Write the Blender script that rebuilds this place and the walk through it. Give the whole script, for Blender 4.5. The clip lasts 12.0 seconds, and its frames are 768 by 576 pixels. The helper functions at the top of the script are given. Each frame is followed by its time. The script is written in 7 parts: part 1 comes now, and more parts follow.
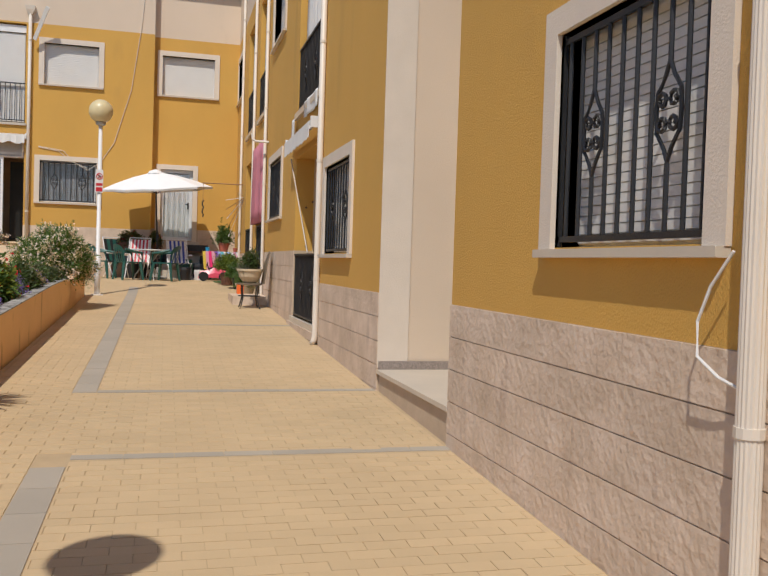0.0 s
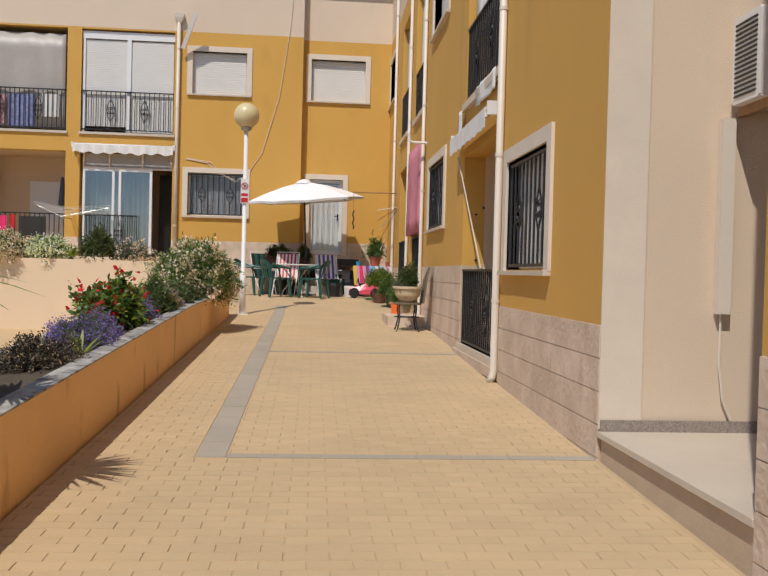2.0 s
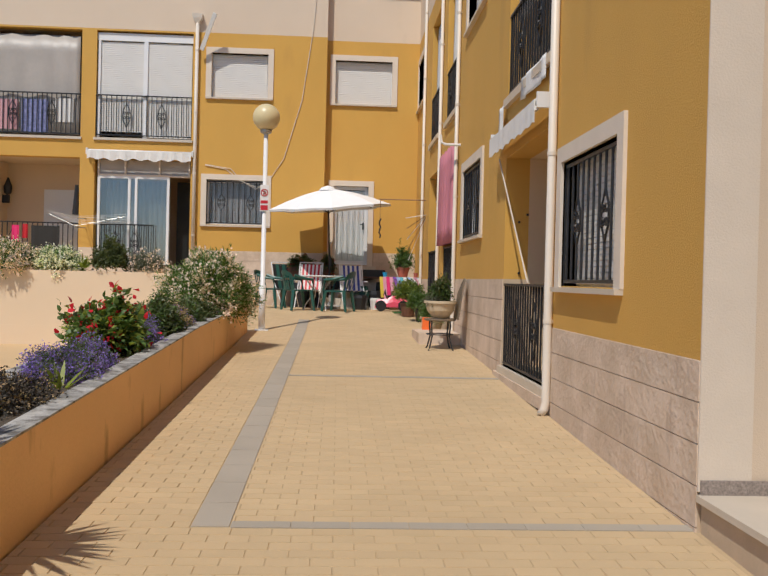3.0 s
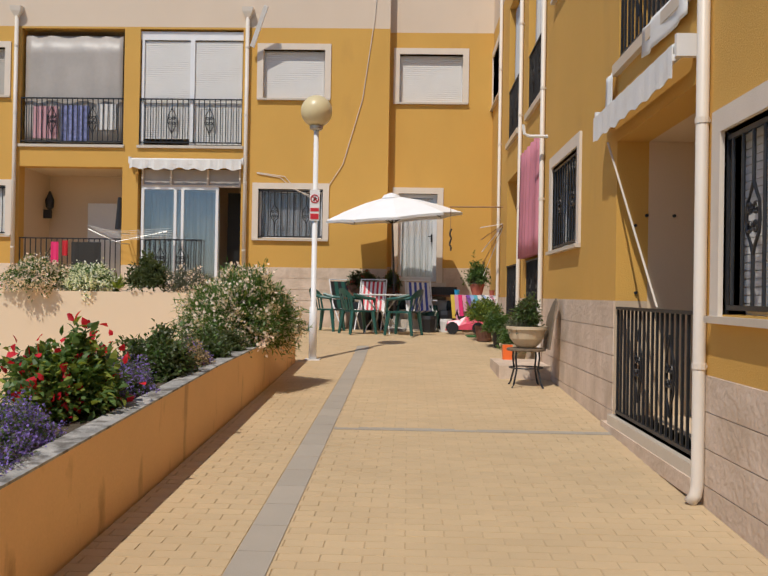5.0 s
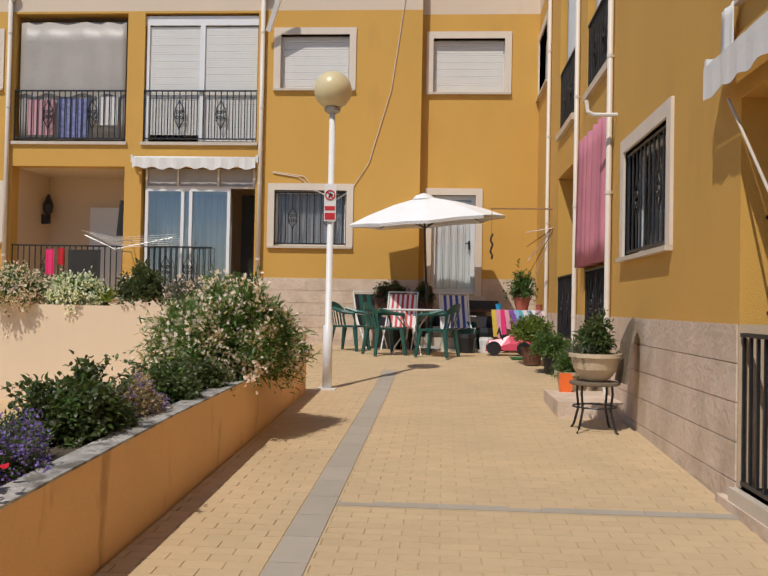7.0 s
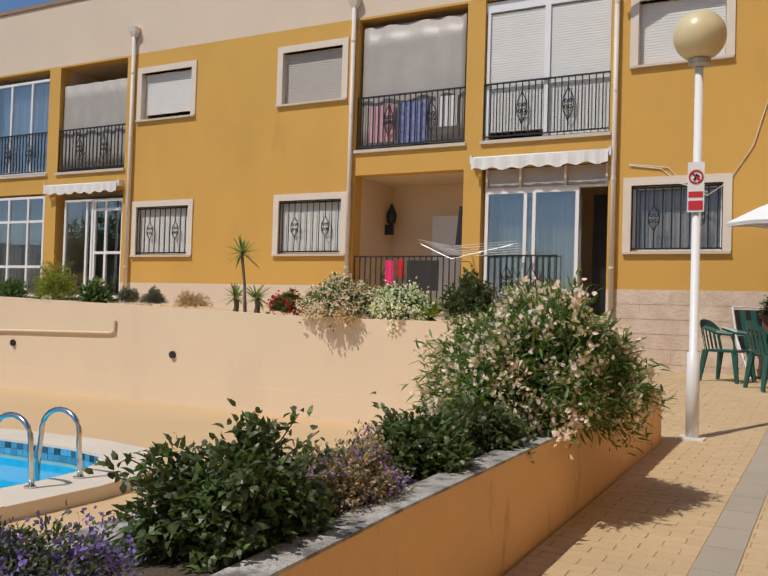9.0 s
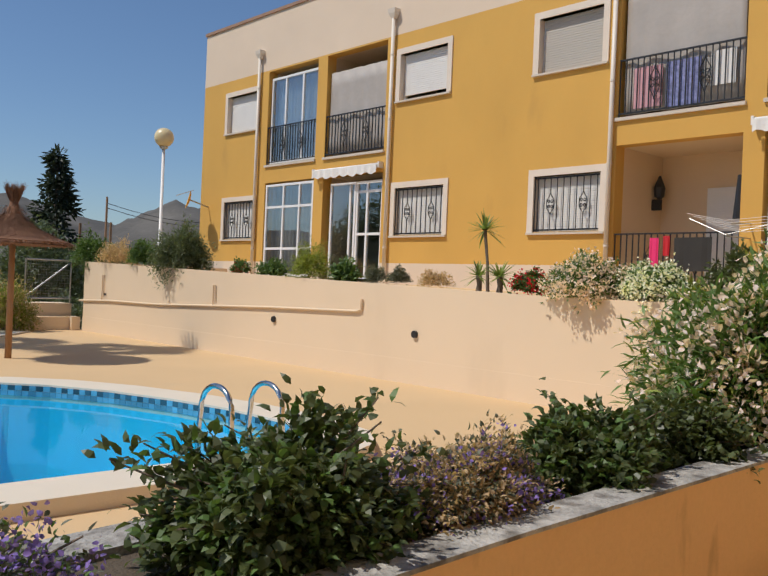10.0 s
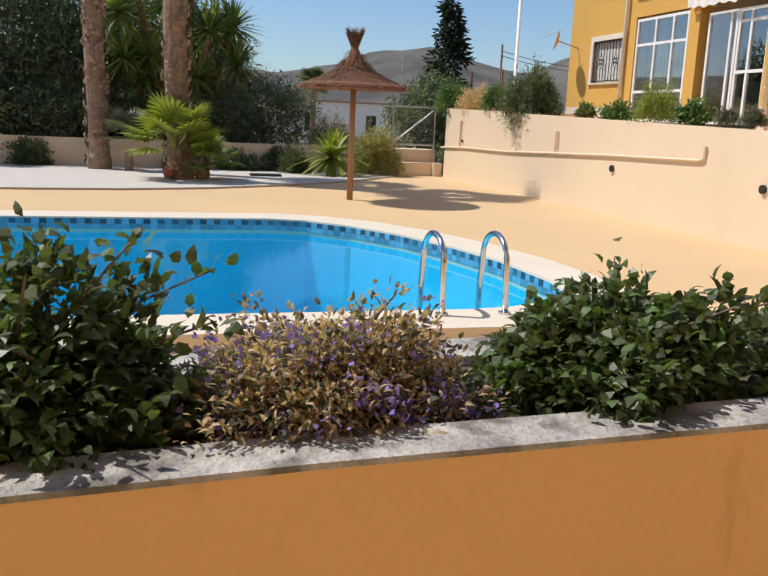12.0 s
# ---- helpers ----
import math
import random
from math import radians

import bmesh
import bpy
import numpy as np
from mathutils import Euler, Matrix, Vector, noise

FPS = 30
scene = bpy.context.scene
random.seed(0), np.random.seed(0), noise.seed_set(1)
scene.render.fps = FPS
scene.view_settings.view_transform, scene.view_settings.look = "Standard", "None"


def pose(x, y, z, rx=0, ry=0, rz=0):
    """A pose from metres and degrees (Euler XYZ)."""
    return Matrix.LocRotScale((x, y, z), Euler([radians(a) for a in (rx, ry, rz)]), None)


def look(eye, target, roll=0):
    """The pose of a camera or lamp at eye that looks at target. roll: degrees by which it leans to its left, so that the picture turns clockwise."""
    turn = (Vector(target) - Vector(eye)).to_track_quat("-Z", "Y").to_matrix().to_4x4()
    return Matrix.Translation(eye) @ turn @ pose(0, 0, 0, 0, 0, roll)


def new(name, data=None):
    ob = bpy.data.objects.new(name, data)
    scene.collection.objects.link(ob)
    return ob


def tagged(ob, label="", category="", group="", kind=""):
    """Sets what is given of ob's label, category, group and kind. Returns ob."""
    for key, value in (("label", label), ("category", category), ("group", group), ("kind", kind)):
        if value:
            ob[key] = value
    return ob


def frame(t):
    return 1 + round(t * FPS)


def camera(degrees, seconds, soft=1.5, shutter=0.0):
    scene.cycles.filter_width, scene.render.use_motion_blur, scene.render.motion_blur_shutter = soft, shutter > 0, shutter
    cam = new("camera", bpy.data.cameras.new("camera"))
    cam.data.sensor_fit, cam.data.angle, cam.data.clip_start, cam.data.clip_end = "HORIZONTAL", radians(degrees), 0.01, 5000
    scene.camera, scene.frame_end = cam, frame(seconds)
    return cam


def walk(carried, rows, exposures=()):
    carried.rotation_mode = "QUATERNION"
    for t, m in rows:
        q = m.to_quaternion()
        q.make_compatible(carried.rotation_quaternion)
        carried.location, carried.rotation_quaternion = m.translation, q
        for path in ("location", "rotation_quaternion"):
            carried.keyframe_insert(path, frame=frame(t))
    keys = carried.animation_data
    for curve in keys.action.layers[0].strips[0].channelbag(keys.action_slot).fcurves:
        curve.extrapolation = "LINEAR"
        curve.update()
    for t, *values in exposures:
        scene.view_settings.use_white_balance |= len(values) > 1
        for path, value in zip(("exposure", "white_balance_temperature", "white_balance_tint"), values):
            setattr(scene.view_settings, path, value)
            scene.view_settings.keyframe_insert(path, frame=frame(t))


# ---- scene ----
cam = camera(48.8, 12.0)
PATH = [
    (0, (0.1, 0.305, 1.54), (0.603, 2.24, 1.485), 1.8),
    (0.5, (0.128, 0.762, 1.547), (0.478, 2.73, 1.494), 1.7),
    (1, (0.154, 1.247, 1.569), (0.408, 3.23, 1.519), 1.7),
    (1.5, (0.131, 1.771, 1.576), (0.329, 3.761, 1.532), 1.6),
    (2, (0.1, 2.29, 1.591), (0.267, 4.283, 1.555), 1.5),
    (2.5, (0.126, 2.857, 1.624), (0.268, 4.852, 1.597), 1.4),
    (3, (0.092, 3.379, 1.661), (0.202, 5.376, 1.643), 1.4),
    (3.5, (0.12, 3.919, 1.695), (0.171, 5.918, 1.683), 1.3),
    (5.5, (0.204, 6.098, 1.754), (0.133, 8.097, 1.777), 0.9),
    (6, (0.21, 6.615, 1.775), (0.129, 8.614, 1.806), 0.9),
    (6.5, (0.222, 7.117, 1.775), (0.121, 9.115, 1.813), 0.9),
    (8.3, (0.036, 9.075, 1.825), (-0.509, 10.998, 1.88), 1.4),
    (8.5, (0.028, 9.281, 1.818), (-0.639, 11.165, 1.872), 1.3),
    (9, (0.012, 9.779, 1.824), (-0.947, 11.534, 1.876), 1.7),
    (9.5, (-0.004, 10.257, 1.804), (-1.241, 11.827, 1.852), 1.9),
    (10, (0.004, 10.709, 1.753), (-1.472, 12.059, 1.748), 2.4),
    (10.5, (-0.045, 11.14, 1.69), (-1.712, 12.24, 1.576), 3.0),
    (11, (0.004, 11.474, 1.667), (-1.782, 12.331, 1.392), 2.6),
    (11.5, (-0.037, 11.846, 1.662), (-1.896, 12.492, 1.304), 2.8),
    (12, (-0.037, 12.228, 1.7), (-1.925, 12.76, 1.31), 2.5),
]
EXPOSURES = [(0.0, 0.0, 6500, 10), (1.0, 0.0, 6500, 10), (1.2, 0.0, 6000, 10), (1.5, 0.0, 4700, 0), (1.7, 0.0, 4700, 0), (1.9, 0.0, 6500, 10), (9.0, -0.05, 6500, 10), (10.0, 0.08, 6500, 10), (10.8, 0.28, 6500, 10), (12.0, 0.46, 6500, 10)]
walk(cam, [(t, look(eye, target, roll)) for t, eye, target, roll in PATH], EXPOSURES)

# ---- light ----
LIGHT_WAY = Vector((0.32, 0.62, -1.0)).normalized()
sun = new("sun", bpy.data.lights.new("sun", "SUN"))
sun.data.energy, sun.data.angle, sun.data.color = 3.05, radians(0.55), (1.0, 0.95, 0.87)
sun.rotation_euler = LIGHT_WAY.to_track_quat("-Z", "Y").to_euler()
tagged(sun, kind="structure")
world = bpy.data.worlds.new("sky")
scene.world = world
world.use_nodes = True
wn = world.node_tree
sky = wn.nodes.new("ShaderNodeTexSky")
sky.sky_type, sky.sun_disc = "NISHITA", False
sky.sun_elevation = math.asin(-LIGHT_WAY.z)
sky.sun_rotation = math.atan2(-LIGHT_WAY.x, -LIGHT_WAY.y)
sky.air_density, sky.dust_density, sky.ozone_density = 1.0, 0.5, 7.0
wn.links.new(sky.outputs[0], wn.nodes["Background"].inputs[0])
wn.nodes["Background"].inputs[1].default_value = 0.09


# ---- materials ----
def material(name, colour, rough=0.7, vary=0.12, scale=3.0, fine=40.0, bump=0.1, metal=0.0, hue=None, stretch=(1, 1, 1), island=0.0, obj=0.0, stain_or_shade=None, spec=0.5):
    m = bpy.data.materials.new(name)
    m.use_nodes = True
    n, l = m.node_tree.nodes, m.node_tree.links
    b = n["Principled BSDF"]
    b.inputs["Roughness"].default_value = rough
    b.inputs["Metallic"].default_value = metal
    b.inputs["Specular IOR Level"].default_value = spec
    geo = n.new("ShaderNodeNewGeometry")
    mp = n.new("ShaderNodeMapping")
    mp.inputs["Scale"].default_value = stretch
    l.new(geo.outputs["Position"], mp.inputs[0])
    big, small = n.new("ShaderNodeTexNoise"), n.new("ShaderNodeTexNoise")
    big.inputs["Scale"].default_value, big.inputs["Detail"].default_value = scale, 5
    small.inputs["Scale"].default_value, small.inputs["Detail"].default_value = fine, 3
    l.new(mp.outputs[0], big.inputs[0])
    l.new(mp.outputs[0], small.inputs[0])
    dark = tuple(c * (1 - vary) for c in colour)
    light = tuple(min(0.95, c * (1 + vary)) for c in (hue or colour))
    ramp = n.new("ShaderNodeMix")
    ramp.data_type = "RGBA"
    ramp.inputs[6].default_value, ramp.inputs[7].default_value = (*dark, 1), (*light, 1)
    add = n.new("ShaderNodeMath")
    add.operation = "MULTIPLY_ADD"
    add.inputs[1].default_value, add.inputs[2].default_value = 0.5, 0.0
    l.new(small.outputs[0], add.inputs[0])
    add2 = n.new("ShaderNodeMath")
    add2.operation = "MULTIPLY_ADD"
    add2.inputs[1].default_value = 1.6
    l.new(big.outputs[0], add2.inputs[0])
    l.new(add.outputs[0], add2.inputs[2])
    shift = n.new("ShaderNodeMath")
    shift.operation, shift.use_clamp = "SUBTRACT", True
    shift.inputs[1].default_value = 0.55
    l.new(add2.outputs[0], shift.inputs[0])
    l.new(shift.outputs[0], ramp.inputs[0])
    out = ramp.outputs[2]
    if island or obj:
        hs = n.new("ShaderNodeHueSaturation")
        mr = n.new("ShaderNodeMapRange")
        k = island or obj
        mr.inputs[3].default_value, mr.inputs[4].default_value = 1 - k, 1 + k
        if island:
            l.new(geo.outputs["Random Per Island"], mr.inputs[0])
        else:
            oi = n.new("ShaderNodeObjectInfo")
            l.new(oi.outputs["Random"], mr.inputs[0])
        l.new(mr.outputs[0], hs.inputs["Value"])
        l.new(out, hs.inputs["Color"])
        out = hs.outputs[0]
    # noise blotches: stains, and on the cement dappled shade as well
    if stain_or_shade:
        st = n.new("ShaderNodeTexNoise")
        st.inputs["Scale"].default_value, st.inputs["Detail"].default_value = stain_or_shade[3], 6
        smp = n.new("ShaderNodeMapping")
        smp.inputs["Scale"].default_value = (1, 1, 0.35)
        l.new(geo.outputs["Position"], smp.inputs[0])
        l.new(smp.outputs[0], st.inputs[0])
        cr = n.new("ShaderNodeMapRange")
        cr.inputs[1].default_value, cr.inputs[2].default_value = stain_or_shade[4], stain_or_shade[4] + 0.12
        cr.inputs[4].default_value = stain_or_shade[5]
        l.new(st.outputs[0], cr.inputs[0])
        mx = n.new("ShaderNodeMix")
        mx.data_type = "RGBA"
        mx.inputs[7].default_value = (*stain_or_shade[:3], 1)
        l.new(cr.outputs[0], mx.inputs[0])
        l.new(out, mx.inputs[6])
        out = mx.outputs[2]
    l.new(out, b.inputs["Base Color"])
    if bump:
        bp = n.new("ShaderNodeBump")
        bp.inputs["Strength"].default_value = min(1.0, bump * 3)
        bp.inputs["Distance"].default_value = 0.01
        l.new(small.outputs[0], bp.inputs["Height"])
        l.new(bp.outputs[0], b.inputs["Normal"])
    return m


OCHRE = material("ochre_render", (0.655, 0.372, 0.082), 0.85, 0.07, 0.8, 130, 0.16, stretch=(1, 1, 0.6), stain_or_shade=(0.42, 0.24, 0.07, 1.3, 0.62, 0.25))
CREAM = material("cream_render", (0.72, 0.58, 0.44), 0.85, 0.05, 0.7, 120, 0.1, stain_or_shade=(0.5, 0.4, 0.3, 1.6, 0.66, 0.2))
NICHE = material("beige_render", (0.70, 0.54, 0.36), 0.9, 0.05, 0.8, 110, 0.08)
SURROUND = material("off_white_surround", (0.74, 0.64, 0.53), 0.8, 0.05, 4, 90, 0.08)
STONE = material("stamped_stone", (0.64, 0.485, 0.345), 0.8, 0.15, 3.5, 22, 0.34, hue=(0.68, 0.545, 0.43), obj=0.05, stain_or_shade=(0.38, 0.27, 0.20, 5.0, 0.6, 0.35))
JOINT = material("stone_joint", (0.56, 0.43, 0.30), 0.9, 0.1, 6, 60, 0.1)
PAVER = material("yellow_paver", (0.575, 0.42, 0.243), 0.85, 0.08, 1.2, 150, 0.12, obj=0.035, stain_or_shade=(0.45, 0.33, 0.2, 1.0, 0.62, 0.25))
PAVER_JOINED = material("yellow_paver_far", (0.575, 0.42, 0.243), 0.85, 0.08, 1.2, 150, 0.12, island=0.035, stain_or_shade=(0.45, 0.33, 0.2, 1.0, 0.62, 0.25))
GREY_PAVER = material("grey_paver", (0.41, 0.355, 0.285), 0.85, 0.08, 2, 150, 0.12, obj=0.05)
SAND = material("joint_sand", (0.50, 0.365, 0.215), 0.95, 0.1, 8, 200, 0.1)
DECK = material("sand_coloured_deck", (0.66, 0.46, 0.25), 0.85, 0.05, 0.5, 90, 0.1, stain_or_shade=(0.55, 0.42, 0.28, 0.6, 0.6, 0.3))
RETAIN = material("cream_wall_paint", (0.76, 0.60, 0.42), 0.85, 0.04, 0.6, 100, 0.06, stain_or_shade=(0.60, 0.46, 0.31, 0.9, 0.6, 0.3))
PLANTER = material("orange_wall_paint", (0.84, 0.51, 0.22), 0.8, 0.10, 0.9, 60, 0.12, stain_or_shade=(0.40, 0.19, 0.07, 5.0, 0.61, 0.6))
# blotches hold dirt and the planter cap's dappled plant shade in the colour
CEMENT = material("grey_cement", (0.25, 0.235, 0.21), 0.9, 0.35, 9, 70, 0.6, hue=(0.46, 0.44, 0.41), stain_or_shade=(0.10, 0.085, 0.07, 9.0, 0.52, 0.75))
SOIL = material("dry_soil", (0.10, 0.075, 0.05), 0.95, 0.35, 9, 80, 0.4)
GRAVEL = material("white_gravel", (0.62, 0.57, 0.52), 0.9, 0.2, 20, 120, 0.5)
EARTH = material("dry_earth", (0.30, 0.22, 0.14), 0.95, 0.2, 0.3, 8, 0.3, hue=(0.34, 0.28, 0.16))
COPING = material("pool_coping", (0.72, 0.64, 0.52), 0.75, 0.05, 2, 80, 0.06)
POOL_BLUE = material("pool_blue", (0.036, 0.60, 0.87), 0.4, 0.15, 0.7, 14, 0.02)
TILE_DARK = material("pool_tile_dark", (0.03, 0.11, 0.16), 0.25, 0.2, 9, 60, 0.0, obj=0.4)
TILE_LIGHT = material("pool_tile_light", (0.09, 0.34, 0.50), 0.25, 0.15, 9, 60, 0.0, obj=0.3)
IRON = material("black_iron", (0.018, 0.018, 0.02), 0.45, 0.2, 10, 80, 0.05)
PVC = material("cream_pvc", (0.74, 0.66, 0.56), 0.45, 0.04, 3, 60, 0.02)
WHITE = material("white_paint", (0.80, 0.78, 0.75), 0.4, 0.04, 3, 60, 0.03)
SHUTTER = material("shutter_white", (0.78, 0.76, 0.72), 0.4, 0.03, 3, 60, 0.02)
SHUTTER_GREY = material("shutter_grey", (0.50, 0.46, 0.40), 0.5, 0.03, 3, 60, 0.02)
ALU = material("white_aluminium", (0.82, 0.82, 0.82), 0.35, 0.03, 3, 60, 0.0)
STEEL = material("stainless_steel", (0.62, 0.62, 0.60), 0.18, 0.04, 5, 60, 0.0, metal=1.0)
GALV = material("galvanised_steel", (0.45, 0.45, 0.43), 0.4, 0.1, 8, 60, 0.05, metal=0.8)
SHEET = material("grey_plastic_sheet", (0.42, 0.38, 0.34), 0.45, 0.12, 1.6, 12, 0.1)
CANVAS = material("off_white_canvas", (0.80, 0.78, 0.74), 0.85, 0.06, 4, 90, 0.1)
CURTAIN = material("white_curtain", (0.66, 0.68, 0.70), 0.9, 0.05, 4, 90, 0.1)
DIM_CURTAIN = material("grey_curtain", (0.30, 0.28, 0.27), 0.9, 0.08, 4, 90, 0.1)
PINK = material("pink_curtain_cloth", (0.60, 0.22, 0.27), 0.85, 0.12, 3, 80, 0.1)
# near-black: paints the shade of unlit rooms, also colours dark boxes and cloth
DARK = material("room_shade_and_dark_goods", (0.03, 0.028, 0.025), 0.8, 0.2, 3, 30, 0.0)
GRANITE = material("speckled_granite", (0.30, 0.25, 0.22), 0.5, 0.5, 90, 220, 0.03)
MARBLE = material("cream_marble", (0.62, 0.54, 0.44), 0.35, 0.08, 2.5, 30, 0.02)
GREEN_PLASTIC = material("green_plastic", (0.022, 0.105, 0.085), 0.35, 0.1, 5, 60, 0.02)
BROWN_WOOD = material("brown_wood", (0.16, 0.07, 0.04), 0.6, 0.2, 8, 60, 0.1, stretch=(1, 1, 8))
WOOD_POLE = material("weathered_pole_wood", (0.36, 0.20, 0.10), 0.75, 0.2, 6, 60, 0.15, stretch=(1, 1, 0.15))
TERRACOTTA = material("terracotta", (0.40, 0.10, 0.06), 0.7, 0.1, 6, 60, 0.1)
THATCH = material("heather_thatch", (0.20, 0.095, 0.05), 0.9, 0.4, 12, 90, 0.6, hue=(0.30, 0.15, 0.085), stretch=(6, 6, 1))
RATTAN = material("woven_rattan", (0.20, 0.15, 0.10), 0.7, 0.3, 30, 120, 0.5)
STONE_POT = material("cream_stone_pot", (0.62, 0.50, 0.34), 0.7, 0.1, 5, 60, 0.15)
PINK_CAR = material("pink_toy_plastic", (0.80, 0.10, 0.17), 0.3, 0.05, 3, 40, 0.0)
BLACK_PLASTIC = material("black_plastic", (0.02, 0.02, 0.022), 0.45, 0.1, 5, 60, 0.02)
BLUE_PLASTIC = material("blue_plastic", (0.02, 0.30, 0.55), 0.4, 0.05, 5, 60, 0.0)
ORANGE_PLASTIC = material("orange_plastic", (0.85, 0.16, 0.03), 0.4, 0.05, 5, 60, 0.0)
RED = material("red_print", (0.55, 0.02, 0.03), 0.5, 0.05, 5, 60, 0.0)
MAGENTA = material("magenta_cloth", (0.75, 0.03, 0.16), 0.8, 0.05, 5, 60, 0.05)
BLUE_CLOTH = material("blue_cloth", (0.06, 0.09, 0.35), 0.85, 0.05, 5, 60, 0.05)
WHITE_CLOTH = material("white_cloth", (0.75, 0.73, 0.70), 0.85, 0.05, 5, 60, 0.05)
YELLOW_CLOTH = material("yellow_cloth", (0.75, 0.55, 0.08), 0.85, 0.05, 5, 60, 0.05)
PURPLE_CLOTH = material("purple_cloth", (0.22, 0.08, 0.40), 0.85, 0.05, 5, 60, 0.05)
CYAN_CLOTH = material("cyan_cloth", (0.12, 0.45, 0.55), 0.85, 0.05, 5, 60, 0.05)
TURF = material("artificial_turf", (0.04, 0.16, 0.04), 0.9, 0.3, 30, 200, 0.5)
GLOBE = material("cream_globe", (0.70, 0.58, 0.33), 0.35, 0.06, 2, 40, 0.0, stretch=(1, 1, 2))
ROOF = material("brown_roof_tiles", (0.40, 0.20, 0.13), 0.85, 0.2, 6, 50, 0.3)
HILL = material("hill_scrub", (0.075, 0.070, 0.062), 0.95, 0.45, 0.03, 0.4, 0.0, hue=(0.115, 0.105, 0.09))
BARK = material("palm_bark", (0.30, 0.20, 0.13), 0.9, 0.4, 10, 40, 0.5)
BARK2 = material("grey_bark", (0.17, 0.13, 0.10), 0.9, 0.3, 10, 40, 0.4)


def leafy(name, colour, rough=0.5, island=0.35):
    m = material(name, colour, rough, 0.15, 4, 30, 0.0, island=island)
    b = m.node_tree.nodes["Principled BSDF"]
    b.inputs["Transmission Weight"].default_value = 0.0
    b.inputs["Subsurface Weight"].default_value = 0.0
    n, l = m.node_tree.nodes, m.node_tree.links
    tr, mx = n.new("ShaderNodeBsdfTranslucent"), n.new("ShaderNodeMixShader")
    tr.inputs[0].default_value = (colour[0] * 1.8 + 0.01, colour[1] * 1.9, colour[2], 1)
    mx.inputs[0].default_value = 0.3
    l.new(b.outputs[0], mx.inputs[1])
    l.new(tr.outputs[0], mx.inputs[2])
    l.new(mx.outputs[0], n["Material Output"].inputs[0])
    return m


LEAF_DARK = leafy("leaf_rose", (0.082, 0.105, 0.038), 0.42)
LEAF_OLEANDER = leafy("leaf_oleander", (0.105, 0.18, 0.045))
LEAF_MID = leafy("leaf_mid", (0.09, 0.155, 0.04))
LEAF_YELLOW = leafy("leaf_yellow", (0.22, 0.26, 0.045))
LEAF_GREY = leafy("leaf_grey", (0.12, 0.13, 0.09))
LEAF_YUCCA = leafy("leaf_yucca", (0.20, 0.26, 0.08))
LEAF_PALM = leafy("leaf_palm", (0.15, 0.21, 0.035))
LEAF_TREE = leafy("leaf_tree", (0.115, 0.145, 0.075))
LEAF_CYPRESS = leafy("leaf_conifer", (0.022, 0.036, 0.022))
TWIG = leafy("dry_twig", (0.50, 0.36, 0.22), 0.8)
PETAL_PINK = leafy("petal_pink", (0.90, 0.70, 0.65), 0.7, 0.15)
PETAL_WHITE = leafy("petal_white", (0.85, 0.82, 0.72), 0.7, 0.1)
PETAL_RED = leafy("petal_red", (0.60, 0.015, 0.03), 0.6, 0.2)
PETAL_VIOLET = leafy("petal_violet", (0.26, 0.18, 0.56), 0.7, 0.3)


def glass(name, tint, rough, low, high, power, gloss=(1, 1, 1)):
    """Clear where looked through squarely, mirror-like at a flat angle."""
    m = bpy.data.materials.new(name)
    m.use_nodes = True
    n, l = m.node_tree.nodes, m.node_tree.links
    gl, tp, mx, lw = n.new("ShaderNodeBsdfGlossy"), n.new("ShaderNodeBsdfTransparent"), n.new("ShaderNodeMixShader"), n.new("ShaderNodeLayerWeight")
    gl.inputs["Roughness"].default_value = rough
    gl.inputs["Color"].default_value = (*gloss, 1)
    tp.inputs[0].default_value = (*tint, 1)
    pw, mr = n.new("ShaderNodeMath"), n.new("ShaderNodeMapRange")
    pw.operation = "POWER"
    pw.inputs[1].default_value = power
    mr.inputs[3].default_value, mr.inputs[4].default_value = low, high
    l.new(lw.outputs["Facing"], pw.inputs[0])
    l.new(pw.outputs[0], mr.inputs[0])
    l.new(mr.outputs[0], mx.inputs[0])
    l.new(tp.outputs[0], mx.inputs[1])
    l.new(gl.outputs[0], mx.inputs[2])
    l.new(mx.outputs[0], n["Material Output"].inputs[0])
    return m


GLASS = glass("window_glass", (0.80, 0.84, 0.86), 0.01, 0.16, 0.9, 3.5)
CLEAR = glass("clear_door_glass", (0.95, 0.96, 0.97), 0.01, 0.05, 0.6, 4.0)
WATER = glass("pool_water", (0.74, 0.96, 1.0), 0.03, 0.02, 0.55, 6.0)
nw = WATER.node_tree
wtex, wb = nw.nodes.new("ShaderNodeTexNoise"), nw.nodes.new("ShaderNodeBump")
wtex.inputs["Scale"].default_value = 1.6
wb.inputs["Strength"].default_value, wb.inputs["Distance"].default_value = 0.12, 0.05
wg = nw.nodes.new("ShaderNodeNewGeometry")
nw.links.new(wg.outputs["Position"], wtex.inputs[0])
nw.links.new(wtex.outputs[0], wb.inputs["Height"])
for nd in nw.nodes:
    if nd.bl_idname in ("ShaderNodeBsdfGlossy", "ShaderNodeLayerWeight"):
        nw.links.new(wb.outputs[0], nd.inputs["Normal"])

# ---- mesh helpers ----
ORIGIN = {}


def thing(name, at, label="", category="", group="", kind=""):
    ob = new(name)
    ob.location = at
    ob.empty_display_size = 0.1
    ORIGIN[ob] = Vector(at)
    return tagged(ob, label, category, group, kind)


